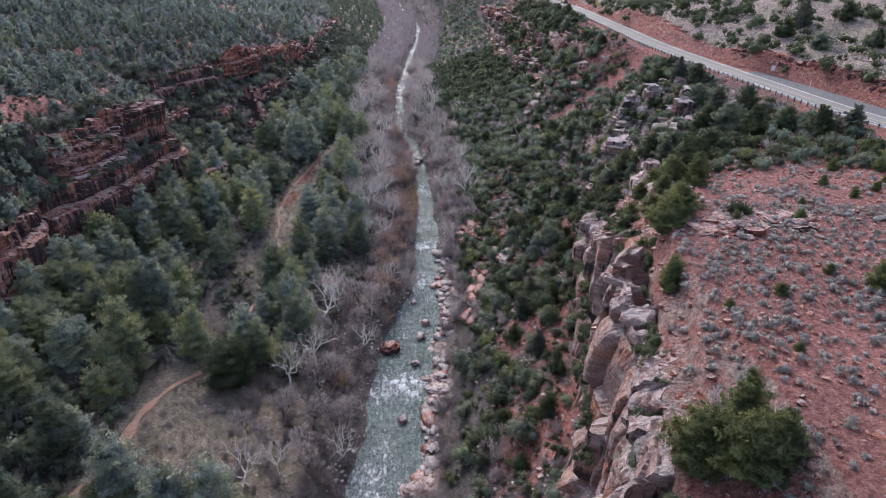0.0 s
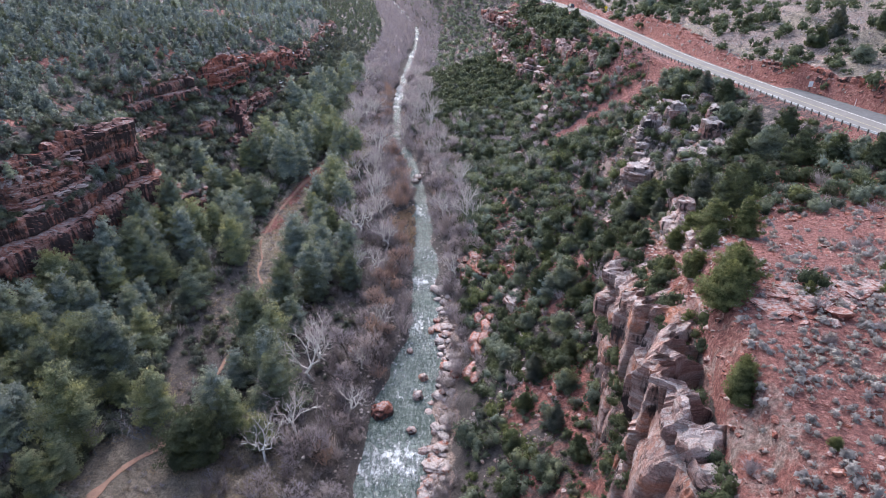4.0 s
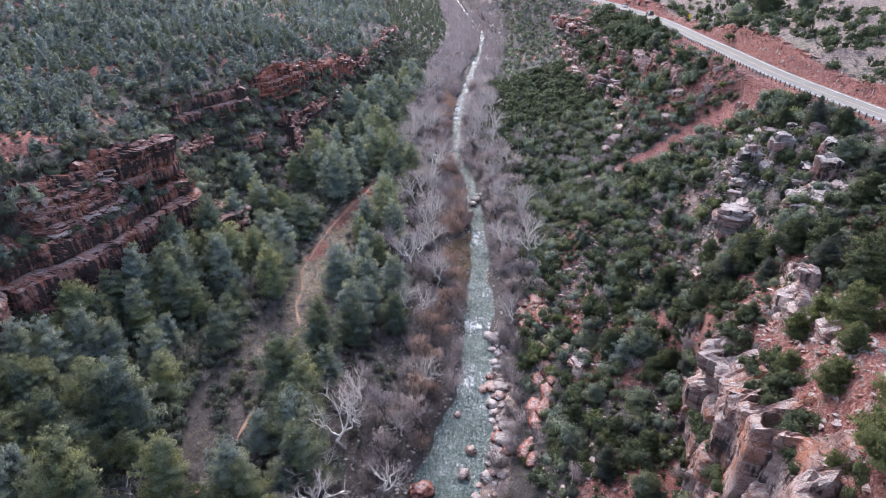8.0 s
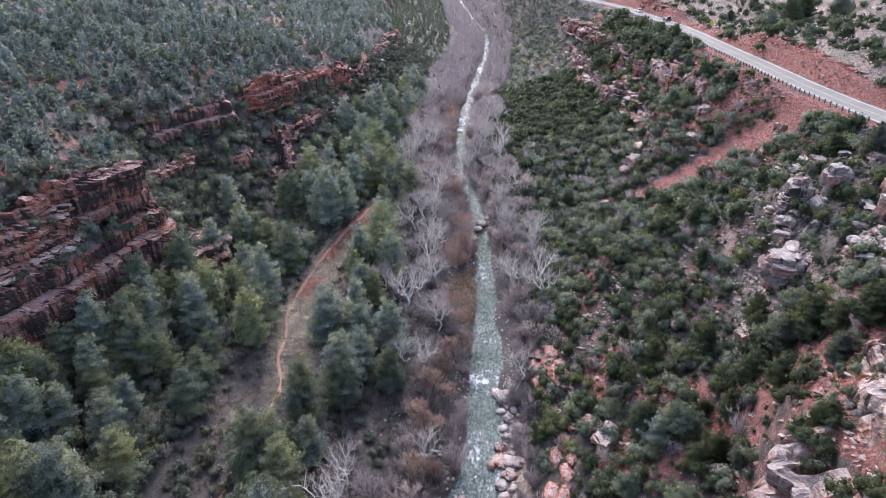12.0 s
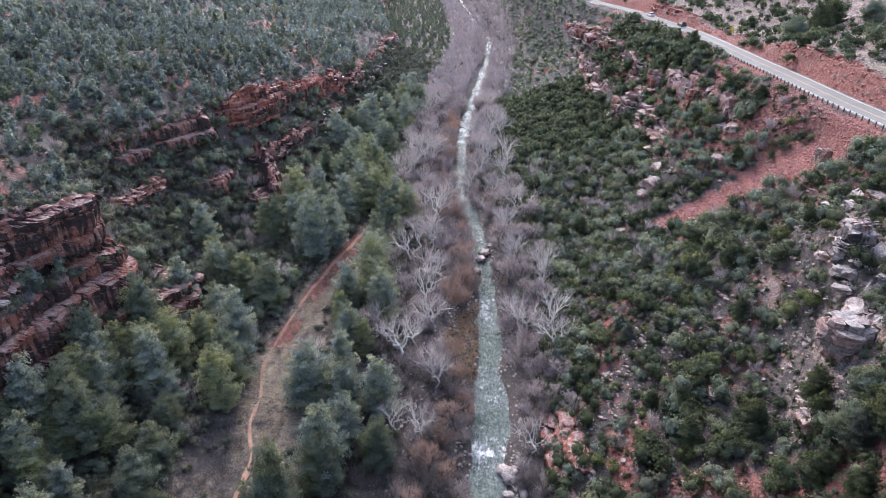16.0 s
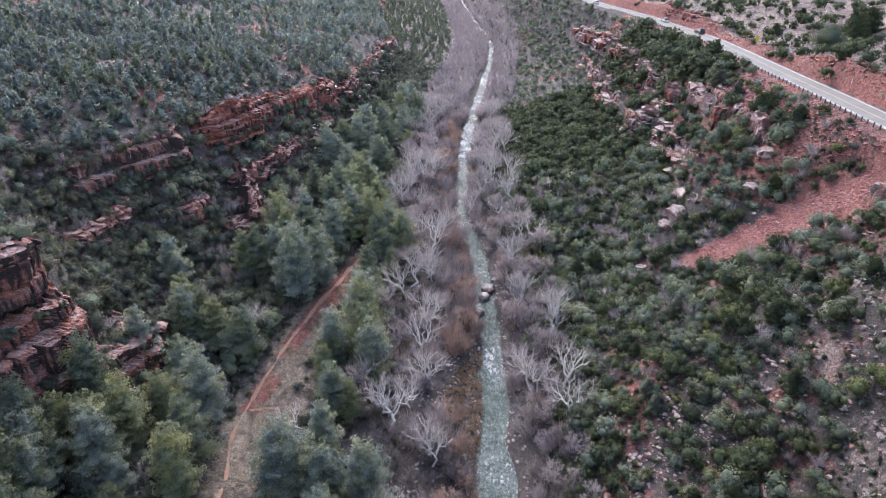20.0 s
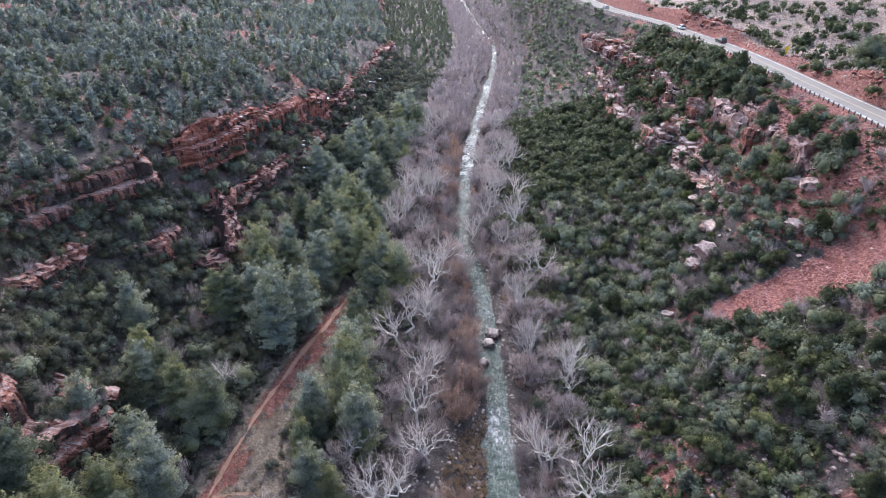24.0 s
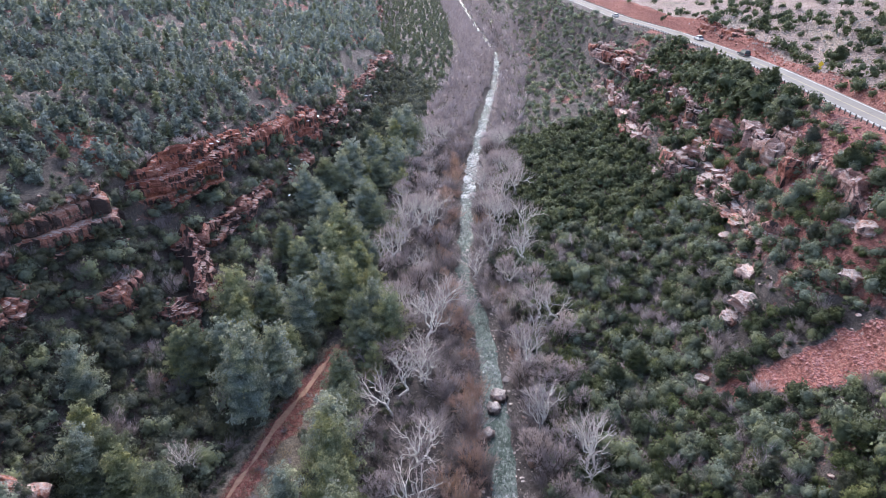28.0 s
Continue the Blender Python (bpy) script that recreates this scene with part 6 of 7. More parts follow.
STONES = []
for _ in range(6):
    sb = Build()
    sb.add(ICO_V * ROCK_RNG.uniform(0.45, 1.2, (12, 1)) * (1, 1.2, 0.6), ICO_F, 0.5)
    STONES.append(sb)


cliff("upper_mesa_tier", "pale broken upper tier of the red flat's edge", (60, 90), path_line([60, 70, 80, 90], [30.5, 32.6, 33.4, 37.5], [33, 31, 30, 29]), path_line([60, 70, 80, 90], [32.2, 34.4, 35.2, 39.5], [38.5, 37, 34.8, 34.2]), 1.8, 2.4, [M_PALE, M_PALE, M_GREYROCK], 51, -1, 2.4, 0.8, 0.25, None, ((1.2, 3.0), (2.0, 4.5), 2.5), 0.8)


def loose_stones():
    rng = np.random.default_rng(22)
    x, y = cell_points(26, 66, 160, 200, 0.42, rng)
    m = scree_zone(x, y, 0.6) & (rng.random(len(x)) < 0.85)
    stuff("scree", STONES, x[m], y[m], 0.1 + 0.26 * rng.random(m.sum()) ** 2, [M_SCREE], "tongue of loose red scree below the road", "scree", -0.03, rng, 1.0, False)
    x, y = cell_points(48, 70, 176, 236, 0.7, rng)
    X = break_lines(y)[0]
    m = (x > X[16] - 1) & (x < X[17] + 0.5) & (rng.random(len(x)) < 0.62)
    stuff("road_fill", STONES, x[m], y[m], rng.uniform(0.15, 0.6, m.sum()), [M_SCREE], "broken red rock fill below the guardrail", "scree", -0.03, rng, 1.0, False)
    x, y = cell_points(14, 66, -10, 95, 0.8, rng)
    X = break_lines(y)[0]
    m = (x > X[15]) & (x < X[17]) & (rng.random(len(x)) < 0.45 + 0.7 * vnoise(x / 6, y / 6, 71) + 0.4 * (x < X[15] + 4) + 0.5 * (np.abs(y - 45 - 0.15 * (x - 35)) < 2.5))
    stuff("flat_stones", STONES, x[m], y[m], 0.1 + 0.42 * rng.random(m.sum()) ** 2, [M_RED], "flat red stones strewn over the red earth", "stones", -0.02, rng, 1.0, False)
    x, y = cell_points(24, 44, 52, 96, 0.75, rng)
    X = break_lines(y)[0]
    m = (x > X[15] - 1) & (x < X[16] + 2) & (rng.random(len(x)) < np.where(y < 82, 0.5, 0.15))
    stuff("rim_rubble", STONES, x[m], y[m], rng.uniform(0.15, 0.6, m.sum()), [M_PALE], "pale rubble on the edge of the red flat", "stones", -0.03, rng, 1.0, False)
    x, y = cell_points(4, 60, 30, 240, 1.25, rng)
    X = break_lines(y)[0]
    m = (x > X[12] + 2) & (x < X[16]) & (rng.random(len(x)) < 0.15 + 0.35 * (y < 165) + 0.8 * vnoise(x / 9, y / 9, 72))
    stuff("slope_stones", STONES, x[m], y[m], 0.12 + 0.45 * rng.random(m.sum()) ** 2, [M_DUSKY], "pale stones scattered between the shrubs", "stones", -0.03, rng, 1.0, False)
    x, y = cell_points(6, 36, 108, 148, 0.7, rng)
    m = rubble_zone(x, y) & (rng.random(len(x)) < 0.6)
    stuff("gully_rubble", STONES, x[m], y[m], 0.1 + 0.5 * rng.random(m.sum()) ** 2.2, [M_DUSKY], "pale and red rubble in the open gully", "stones", -0.03, rng, 1.0, False)
    x, y = cell_points(36, 66, 106, 154, 0.9, rng)
    X = break_lines(y)[0]
    m = (x > X[15] - 6) & (x < X[17]) & (rng.random(len(x)) < 0.4 + 0.6 * vnoise(x / 5, y / 5, 75))
    stuff("slope_rubble", STONES, x[m], y[m], 0.1 + 0.45 * rng.random(m.sum()) ** 2.2, [M_PALE], "broken pale rubble around the outcrops", "stones", -0.03, rng, 1.0, False)
    x, y = cell_points(45, 100, 84, 350, 0.9, rng)
    X = break_lines(y)[0]
    m = (x > X[19] + 0.1) & (x < X[20] + 2.5) & (rng.random(len(x)) < 0.55)
    stuff("bank_rubble", STONES, x[m], y[m], rng.uniform(0.12, 0.5, m.sum()), [M_RED], "red rubble on the bank above the road", "stones", -0.03, rng, 1.0, False)
    x, y = cell_points(-100, -45, 60, 320, 1.5, rng)
    X = break_lines(y)[0]
    m = (x > X[4] - 6) & (x < X[6]) & (rng.random(len(x)) < 0.18 + 0.6 * vnoise(x / 8, y / 8, 73))
    stuff("talus", STONES, x[m], y[m], rng.uniform(0.2, 0.8, m.sum()), [M_STAINED], "dark red talus blocks between the scrub", "stones", -0.03, rng, 1.0, False)
    x, y = cell_points(-40, 12, 30, 260, 0.9, rng)
    d = np.abs(x - river_x(y)) - river_w(y)
    m = (d > -0.4) & (d < 3.0) & (rng.random(len(x)) < 0.55)
    stuff("cobbles", STONES, x[m], y[m], rng.uniform(0.12, 0.4, m.sum()), [M_GREYROCK], "grey cobbles along the creek edge", "stones", -0.03, rng, 1.0, False)
    x, y = cell_points(-32, -8, 40, 200, 1.0, rng)
    d = river_x(y) - river_w(y) - x
    m = (d > 1.5) & (d < 14) & (rng.random(len(x)) < 0.3 + 0.8 * vnoise(x / 7, y / 7, 74))
    stuff("gravel_bar", STONES, x[m], y[m], rng.uniform(0.12, 0.38, m.sum()), [M_GREYROCK], "grey cobbles among the leafless thicket", "stones", -0.03, rng, 1.0, False)


def ledge_bushes(name, label, spots, mat, protos, scale, seed):
    """Bushes rooted on rock ledges; spots: the ledge's line as (y, x, z) at both ends, its width and their number."""
    rng = np.random.default_rng(seed)
    xs, ys, zs = [], [], []
    for (ya, xa, za), (yb, xb, zb), w, n in spots:
        f = rng.random(n)
        xs.append(xa + (xb - xa) * f + rng.uniform(-w, w, n))
        ys.append(ya + (yb - ya) * f)
        zs.append(za + (zb - za) * f)
    x, y, z = np.concatenate(xs), np.concatenate(ys), np.concatenate(zs)
    stuff(name, protos, x, y, rng.uniform(*scale, len(x)), [mat], label, "shrubs", 0.3, rng, 1.0, True, np.maximum(z, height(x, y)))


LEFT_LEDGES = (((70, -82, 24.5), (96, -83.5, 24.4), 1.6, 26), ((96, -83, 24.6), (112, -77, 24.4), 1.2, 20), ((112, -76.5, 24.2), (126, -74, 24), 1.2, 24), ((126, -73, 23.8), (138, -71.4, 23.2), 0.7, 8),
               ((100, -84.5, 31), (119, -80, 30), 2.6, 24), ((98, -88, 35.5), (120, -83, 35), 2.0, 26), ((120, -83, 35.4), (138, -77.5, 33.5), 1.3, 14), ((164, -95, 24), (196, -79.5, 26), 1.8, 26), ((164, -97, 31), (196, -82.5, 32.6), 1.4, 26),
               ((128, -71, 14), (146, -67, 13.4), 2.2, 30), ((138, -64.5, 13.2), (147, -64, 13), 1.0, 6), ((206, -79.5, 25), (226, -73, 25), 1.2, 14), ((206, -84, 32), (228, -77.5, 33.5), 1.6, 14))
ledge_bushes("ledge_scrub", "dark green scrub rooted on the red ledges", LEFT_LEDGES, M_OAK, BUSH_MID, (0.6, 1.5), 81)
ledge_bushes("ledge_brush", "leafless grey brush rooted on the red ledges", LEFT_LEDGES[::2], M_TWIG, TWIG_MID, (0.5, 1.1), 82)
ledge_bushes("bench_conifers", "small blue-green conifers on the benches of the red cliff", (((62, -87, 28), (100, -87.5, 30), 2.6, 44), ((100, -85.5, 31), (112, -83, 32), 1.5, 9), ((66, -90, 35), (98, -91, 36), 2.0, 26), ((112, -78, 25), (128, -75.6, 24.4), 0.8, 7), ((60, -82, 25), (96, -84.6, 25), 1.0, 22)), M_CONIFER, CON_MID, (1.0, 2.1), 84)
ledge_bushes("cliff_shrubs", "green shrubs growing from the pale cliff", (((4, 15, 37.5), (40, 23.5, 36.5), 1.2, 18), ((20, 14.4, 27), (66, 24, 23), 0.6, 26), ((42, 25, 35.5), (66, 29, 31), 1.8, 26), ((62, 28, 31), (80, 29.5, 28.4), 2.0, 24), ((62, 24.2, 22), (80, 25, 19), 1.0, 16)), M_JUNIPER, BUSH_MID, (0.6, 1.5), 83)


loose_stones()
rng = np.random.default_rng(23)
for k in range(56):
    sx, sy = 31 + rng.uniform(0, 15), 0
    sy = 45 + 0.15 * (sx - 35) + rng.normal() * 1.5
    bs = rng.uniform(0.8, 2.2)
    boulder("flat broken red slab on the red flat", M_RED, sx, sy, (bs, bs * rng.uniform(0.7, 1.3), bs * 0.3), rng.uniform(0, 3), 0.12, 0.2, "flat slabs on the red flat")

# ---- single trees at their own places ----
rng = np.random.default_rng(31)
BROAD = [[("trunk", trunk_mesh(RNG, 2.2, 0.3)), ("crown", conifer_crown(RNG, 6.8, 4.8, 15000, 0.17, 0.0, 0.22, 90).mesh("crown", [M_JUNIPER]))] for _ in range(2)]
DEADWOOD = []
for _ in range(2):
    wood, fine = bare_tree(RNG, 3.4, 3, 3, 0.95, 6, 0.03, 0.035)
    DEADWOOD.append([("trunk", wood.mesh("trunk", [M_BARK], True)), ("crown", fine.mesh("crown", [M_SAGE]))])
GREYBUSH = [[("trunk", trunk_mesh(RNG, 0.8, 0.12)), ("crown", twig_bush(RNG, 1.9, 2.2, 900, 0.06).mesh("crown", [M_TWIG]))] for _ in range(2)]
plant(BROAD, "evergreen_tree", "broad round dark green tree beside the dirt path", "tree", "single trees", -36.8, 62.5, 1.15, rng)
for x, y, s in ((18.6, 8.8, 1.35), (21.2, 6.5, 1.35), (21.8, 10.2, 1.2), (23.6, 7.6, 1.0), (19, 22, 0.8), (36.5, 68.5, 1.35), (39, 66, 1.2), (30.5, 59, 0.95), (30.8, 80.5, 0.8), (29, 48.5, 1.2), (31.5, 52, 0.9), (27, 54, 0.8), (33, 72, 0.8), (28.4, 46, 1.25), (30.6, 49.5, 1.15), (27, 50, 1.0), (24.6, 33.5, 0.85), (25.3, 35, 0.75),
                (43, 80, 1.7), (46.5, 84, 1.6), (41, 85, 1.35), (50, 88, 1.2), (33, 62, 0.8), (30, 66, 0.75), (35, 72, 0.9), (31.5, 80, 0.7),
                (60, 104, 1.9), (63, 98, 1.7), (57.5, 108, 1.5), (66, 110, 1.6), (62.5, 116, 1.5), (71, 90, 1.5), (76, 88, 1.4), (68, 96, 1.3), (61, 124, 1.4), (64, 134, 1.5), (61.5, 140, 1.3),
                (58, 146, 1.1), (60, 152, 1.1), (56, 160, 1.0), (60.5, 160, 1.2), (55, 200, 1.1), (52, 213, 1.3), (53.5, 205, 0.9), (50, 240, 1.2), (52, 247, 1.1), (54.5, 262, 1.3), (52, 272, 1.1), (46, 285, 1.2),
                (48, 292, 1.1), (80, 250, 1.9), (88, 256, 2.1), (95, 262, 2.2), (104, 258, 1.8), (78, 283, 1.2), (92, 300, 1.2), (70, 320, 1.2), (100, 220, 1.2), (92, 190, 1.0), (100, 165, 1.5), (108, 172, 1.7), (118, 168, 1.6), (96, 140, 1.3), (112, 142, 1.4)):
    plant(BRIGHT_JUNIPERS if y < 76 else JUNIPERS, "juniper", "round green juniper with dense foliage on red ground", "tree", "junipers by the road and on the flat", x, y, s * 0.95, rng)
for x, y, s in ((24.6, 14.7, 0.33), (43.9, 29.2, 0.75), (33.2, 27.7, 0.38), (57.3, 63, 0.42), (57.5, 56, 0.45), (27, 25, 0.28), (62, 58, 0.4), (66, 62, 0.5), (37, 47, 0.35), (45, 46.5, 0.45), (40.5, 32, 0.3), (30, 18, 0.25), (54, 33, 0.55), (48, 52, 0.3), (70, 70, 0.6), (64, 72, 0.5)):
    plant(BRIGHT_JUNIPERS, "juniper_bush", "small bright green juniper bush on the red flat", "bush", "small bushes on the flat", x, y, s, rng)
for x, y, s in ((21.8, 11.7, 1.05), (23.5, 9.5, 1.0), (24.6, 7.8, 0.85), (36, 44, 0.55), (34, 38, 0.5), (42, 52, 0.45), (50, 60, 0.6), (22.5, 26, 0.5), (40, 40, 0.4)):
    plant(GREYBUSH, "grey_bush", "pale grey leafless desert bush on the red flat", "bush", "grey bushes on the flat", x, y, s, rng)
plant(DEADWOOD, "dead_juniper", "bleached dead juniper with bare limbs", "tree", "dead trees", 24.3, 8.6, 1.0, rng)
for x, y, s in ((-17.6, 150, 0.9), (-23.8, 141.3, 0.85), (-14.2, 131, 0.75), (0.7, 151.6, 1.0), (5.6, 168.7, 0.95), (8.0, 142.1, 0.7), (5.4, 165.1, 0.8), (-28, 39.2, 0.9), (-22, 86.2, 0.95), (-25, 75, 0.7), (-20, 118, 0.8), (-19, 170, 0.85), (-1.0, 176, 0.8), (-21, 185, 0.8)):
    plant(SYCAMORES, "sycamore", "leafless white-limbed sycamore near the creek", "tree", "bare trees by the creek", x, y, s, rng)
for x, y, s in ((-52.6, 158.4, 0.6), (-55.4, 56.7, 0.4), (-58, 150, 0.4)):
    plant(SYCAMORES, "bare_tree", "small leafless white tree among evergreens", "tree", "bare trees on the terrace", x, y, s, rng)
for x, y, s in ((-30, 78.6, 0.85), (-57, 44, 0.95), (-30.2, 159.4, 0.8), (-28.1, 122.7, 0.95), (-28.8, 111, 1.0), (-50.5, 128.3, 0.85), (-58.5, 143, 0.75), (-46.5, 218, 1.05), (-50, 209, 0.95), (-43, 222, 1.1), (-39.7, 215, 1.1), (-44, 206, 0.9), (-32.2, 171.2, 0.9), (-30.3, 160.6, 0.95),
                (-32.5, 188.7, 0.8), (-63.3, 155, 0.9), (-66, 160, 0.9), (-71.8, 167.4, 0.75), (-57.8, 76.7, 1.1), (-62, 80, 1.0), (-27.8, 73.6, 0.95), (-59, 70, 0.95), (20.2, 95.1, 0.5), (22.5, 97, 0.45), (-34, 150, 0.75), (-29, 140, 0.7)):
    plant(CONIFERS, "conifer", "tall blue-green conifer with billowing boughs", "tree", "conifers on the canyon floor", x, y, s, rng)


for k in range(34):
    y = 52 + k * 2.3 + rng.normal()
    plant(CONIFERS, "conifer", "dark grey-green conifer at the foot of the red cliff", "tree", "conifers on the canyon floor", float(np.interp(y, [50, 100, 118, 135], [-71, -69.5, -66.5, -59])) + rng.normal() * 1.8, y, rng.uniform(0.65, 1.0), rng)


for x, y, s in ((9, 46, 0.7), (13, 52, 0.85), (10, 58, 0.8), (16, 60, 0.9), (12.5, 66, 0.75), (18.5, 67, 0.9), (14.5, 72, 1.0), (10.5, 76, 0.7), (20.5, 74, 0.9), (17, 79, 1.0), (21.5, 84, 1.1), (12, 84, 0.8), (15.5, 88, 0.9), (24.5, 90, 1.0), (10.5, 36, 0.7), (14.8, 43, 0.8), (17.5, 53, 0.75)):
    plant(JUNIPERS, "juniper", "dull green juniper on the slope below the pale cliff", "tree", "junipers on the slope", x, y, s, rng)
for k in range(20):
    y = 58 + k * 2.2 + rng.normal() * 0.8
    plant(CONIFERS, "conifer", "dark grey-green conifer at the foot of the red cliff", "tree", "conifers on the canyon floor", -74.6 + rng.normal() * 1.3, y, rng.uniform(0.5, 0.85), rng)
for x, y, s in ((19.4, 97.6, 1.5), (23.2, 96, 1.6), (29.5, 97, 1.3), (32.5, 100.5, 1.4), (36.5, 104, 1.5), (39, 101.5, 1.5), (41, 98.5, 1.4), (42, 95.5, 1.3), (44.5, 92.5, 1.4), (26.4, 91, 1.1), (28, 88, 1.0), (22.7, 113, 1.2), (30.2, 112.3, 1.4), (35.3, 108.5, 1.3), (40.5, 109, 1.3), (35.8, 102, 1.2), (33.5, 95, 1.1), (37.5, 92, 1.2), (37, 113.5, 1.2)):
    plant(JUNIPERS, "juniper", "large dull green juniper on the stony slope", "tree", "junipers on the slope", x, y, s * 0.85, rng)


# ---- driftwood ----
def driftwood():
    rng = np.random.default_rng(41)
    root = tagged(new("driftwood_pile"), "heap of grey driftwood logs and branches in dry grass", "driftwood")
    ms = []
    for _ in range(4):
        b = Build()
        b.tube(np.array([0, -0.5, 0]), np.array([0.03, 0.05, 0.02]), 0.5, 0.42, 6)
        b.tube(np.array([0.03, 0.05, 0.02]), np.array([0, 0.5, 0]), 0.42, 0.25, 6)
        ms.append(b.mesh("log", [M_DRIFT], True))
    for k in range(170):
        x, y = rng.normal() * 3.6, rng.normal() * 1.3
        ob = child("log", ms[k % 4], root)
        r = rng.uniform(0.07, 0.2)
        ob.matrix_basis = Matrix.LocRotScale((-51 + x, 66.5 + y + 0.12 * x, height_at(-51 + x, 66.5 + y) + 0.15 + rng.random() * 1.3 * math.exp(-(x / 4) ** 2)), Euler((rng.normal() * 0.25, rng.normal() * 0.2, rng.uniform(0.3, 1.9))), (r, rng.uniform(1.2, 4.0), r))


M_DRIFT = plain("grey_driftwood", (0.1, 0.095, 0.095), (0.25, 0.24, 0.235), 3.0)
driftwood()

# ---- ice and old snow on the ledges ----
M_SNOW = plain("old_snow", (0.72, 0.74, 0.78), (0.86, 0.87, 0.9), 2.0, 0.7)
SNOW_MESH = [mesh_from("snow_patch", *rock_verts(ROCK_RNG, 0.14, 0.22), [M_SNOW], smooth=True) for _ in range(4)]
for x, y, z, s in ((-67.5, 255, 17.2, 2.4), (-66.5, 259, 17.3, 1.8), (-66.8, 251, 17.4, 1.4), (-47.5, 316, 2.6, 2.2), (-48.5, 321, 3.4, 1.6), (-63, 343, 17, 1.8), (-67.8, 272, 24.6, 1.5), (-66.5, 278, 24.5, 1.7), (-74.5, 229, 31.5, 1.3), (-74.6, 226, 31.9, 1.2), (-63.8, 330, 18.5, 1.6), (-64, 300, 22, 1.3), (-63.5, 240, 14.5, 1.2)):
    ob = new("snow_patch", SNOW_MESH[int(rng.integers(0, 4))])
    ob.matrix_world = Matrix.LocRotScale((x, y, max(z, height_at(x, y)) + 0.1), Euler((0.1, 0.2, rng.uniform(0, 3))), (s * 0.4, s * 0.9, 0.22))
    tagged(ob, "small patch of old white snow on a ledge", "snow", "snow patches on the ledges")


# ---- road furniture ----
def box(b, x0, x1, y0, y1, z0, z1):
    m = Matrix.LocRotScale(((x0 + x1) / 2, (y0 + y1) / 2, (z0 + z1) / 2), None, (x1 - x0, y1 - y0, z1 - z0))
    bmesh.ops.create_cube(b, size=1, matrix=m)


M_STEEL = plain("galvanised_steel", (0.38, 0.38, 0.37), (0.55, 0.55, 0.54), 3.0, 0.6, 0.2)
M_POST = plain("weathered_wood_post", (0.05, 0.042, 0.036), (0.11, 0.095, 0.08), 4.0)
M_SIGNWHITE = plain("white_sign_sheet", (0.74, 0.74, 0.73), (0.84, 0.84, 0.83), 1.0, 0.5)
M_SIGNYELLOW = plain("yellow_sign_sheet", (0.72, 0.5, 0.02), (0.82, 0.6, 0.04), 1.0, 0.5)


def guardrail(y0, y1):
    root = tagged(new("guardrail"), "galvanised steel guardrail on dark posts along the road", "guardrail")
    ys = np.arange(y0, y1, 2.0)
    cx = road_x(ys) - 0.75
    prof = [(0.06, 0.42), (-0.02, 0.5), (0.06, 0.58), (-0.02, 0.66), (0.06, 0.74), (0.09, 0.74), (0.03, 0.58), (0.09, 0.42)]
    k = len(prof)
    V = np.array([(x + a, y, ROAD_Z + 0.03 + z) for x, y in zip(cx, ys) for a, z in prof])
    F = []
    for i in range(len(ys) - 1):
        for j in range(k):
            a, b = i * k + j, i * k + (j + 1) % k
            F.append((a, b, b + k, a + k))
    child("rail", mesh_from("rail", V, np.array(F), [M_STEEL]), root)
    b = bmesh.new()
    box(b, -0.1, 0.1, -0.1, 0.1, -0.9, 0.82)
    bmesh.ops.bevel(b, geom=b.edges[:], offset=0.012, segments=1, affect="EDGES")
    me = bpy.data.meshes.new("post")
    b.to_mesh(me)
    b.free()
    me.materials.append(M_POST)
    for x, y in zip(cx, ys):
        child("post", me, root).location = (x - 0.12, y, ROAD_Z + 0.03)


guardrail(82, 152)
guardrail(154, 300)
guardrail(306, 372)


def post_sign(name, label, x, y, w, h, top, mat, diamond=False):
    root = tagged(new(name), label, "road sign")
    z = height_at(x, y)
    b = bmesh.new()
    box(b, -0.04, 0.04, -0.04, 0.04, -0.3, top)
    part("post", b, M_POST, root)
    b = bmesh.new()
    box(b, -w / 2, w / 2, -0.075, -0.045, -h / 2, h / 2)
    bmesh.ops.bevel(b, geom=b.edges[:], offset=0.01, segments=1, affect="EDGES")
    panel = part("panel", b, mat, root)
    panel.matrix_basis = Matrix.Translation((0, 0, top - h / 2)) @ pose(0, 0, 0, 0, 45 if diamond else 0, 0)
    if diamond:
        b = bmesh.new()
        box(b, -w * 0.32, w * 0.32, -0.075, -0.045, -0.22, 0.22)
        part("speed_plate", b, mat, root, "small yellow plate below the sign").location = (0, 0, top - h * 1.45)
    root.location = (x, y, z)
    root.rotation_euler = (0, 0, 0.15)
    return root


post_sign("white_sign", "blank white rectangular sign on a post by the pull-out", 82.6, 134, 1.1, 1.2, 2.4, M_SIGNWHITE)
post_sign("warning_sign", "yellow diamond warning sign with a plate on a post", 68.2, 270, 1.1, 1.1, 3.0, M_SIGNYELLOW, True)
for y, off in ((88, 15.5), (104, 15), (122, 12.5), (152, 9.2), (214, 9), (250, 9), (290, 9), (322, 9)):
    x = float(road_x(np.array([y], float))[0]) + off
    root = tagged(new("delineator"), "thin white roadside delineator post", "delineator", "posts along the road")
    b = bmesh.new()
    box(b, -0.05, 0.05, -0.02, 0.02, -0.2, 1.25)
    part("post", b, M_SIGNWHITE, root)
    b = bmesh.new()
    box(b, -0.035, 0.035, -0.03, -0.02, 1.02, 1.16)
    part("reflector", b, M_STEEL, root)
    root.location = (x, y, height_at(x, y))


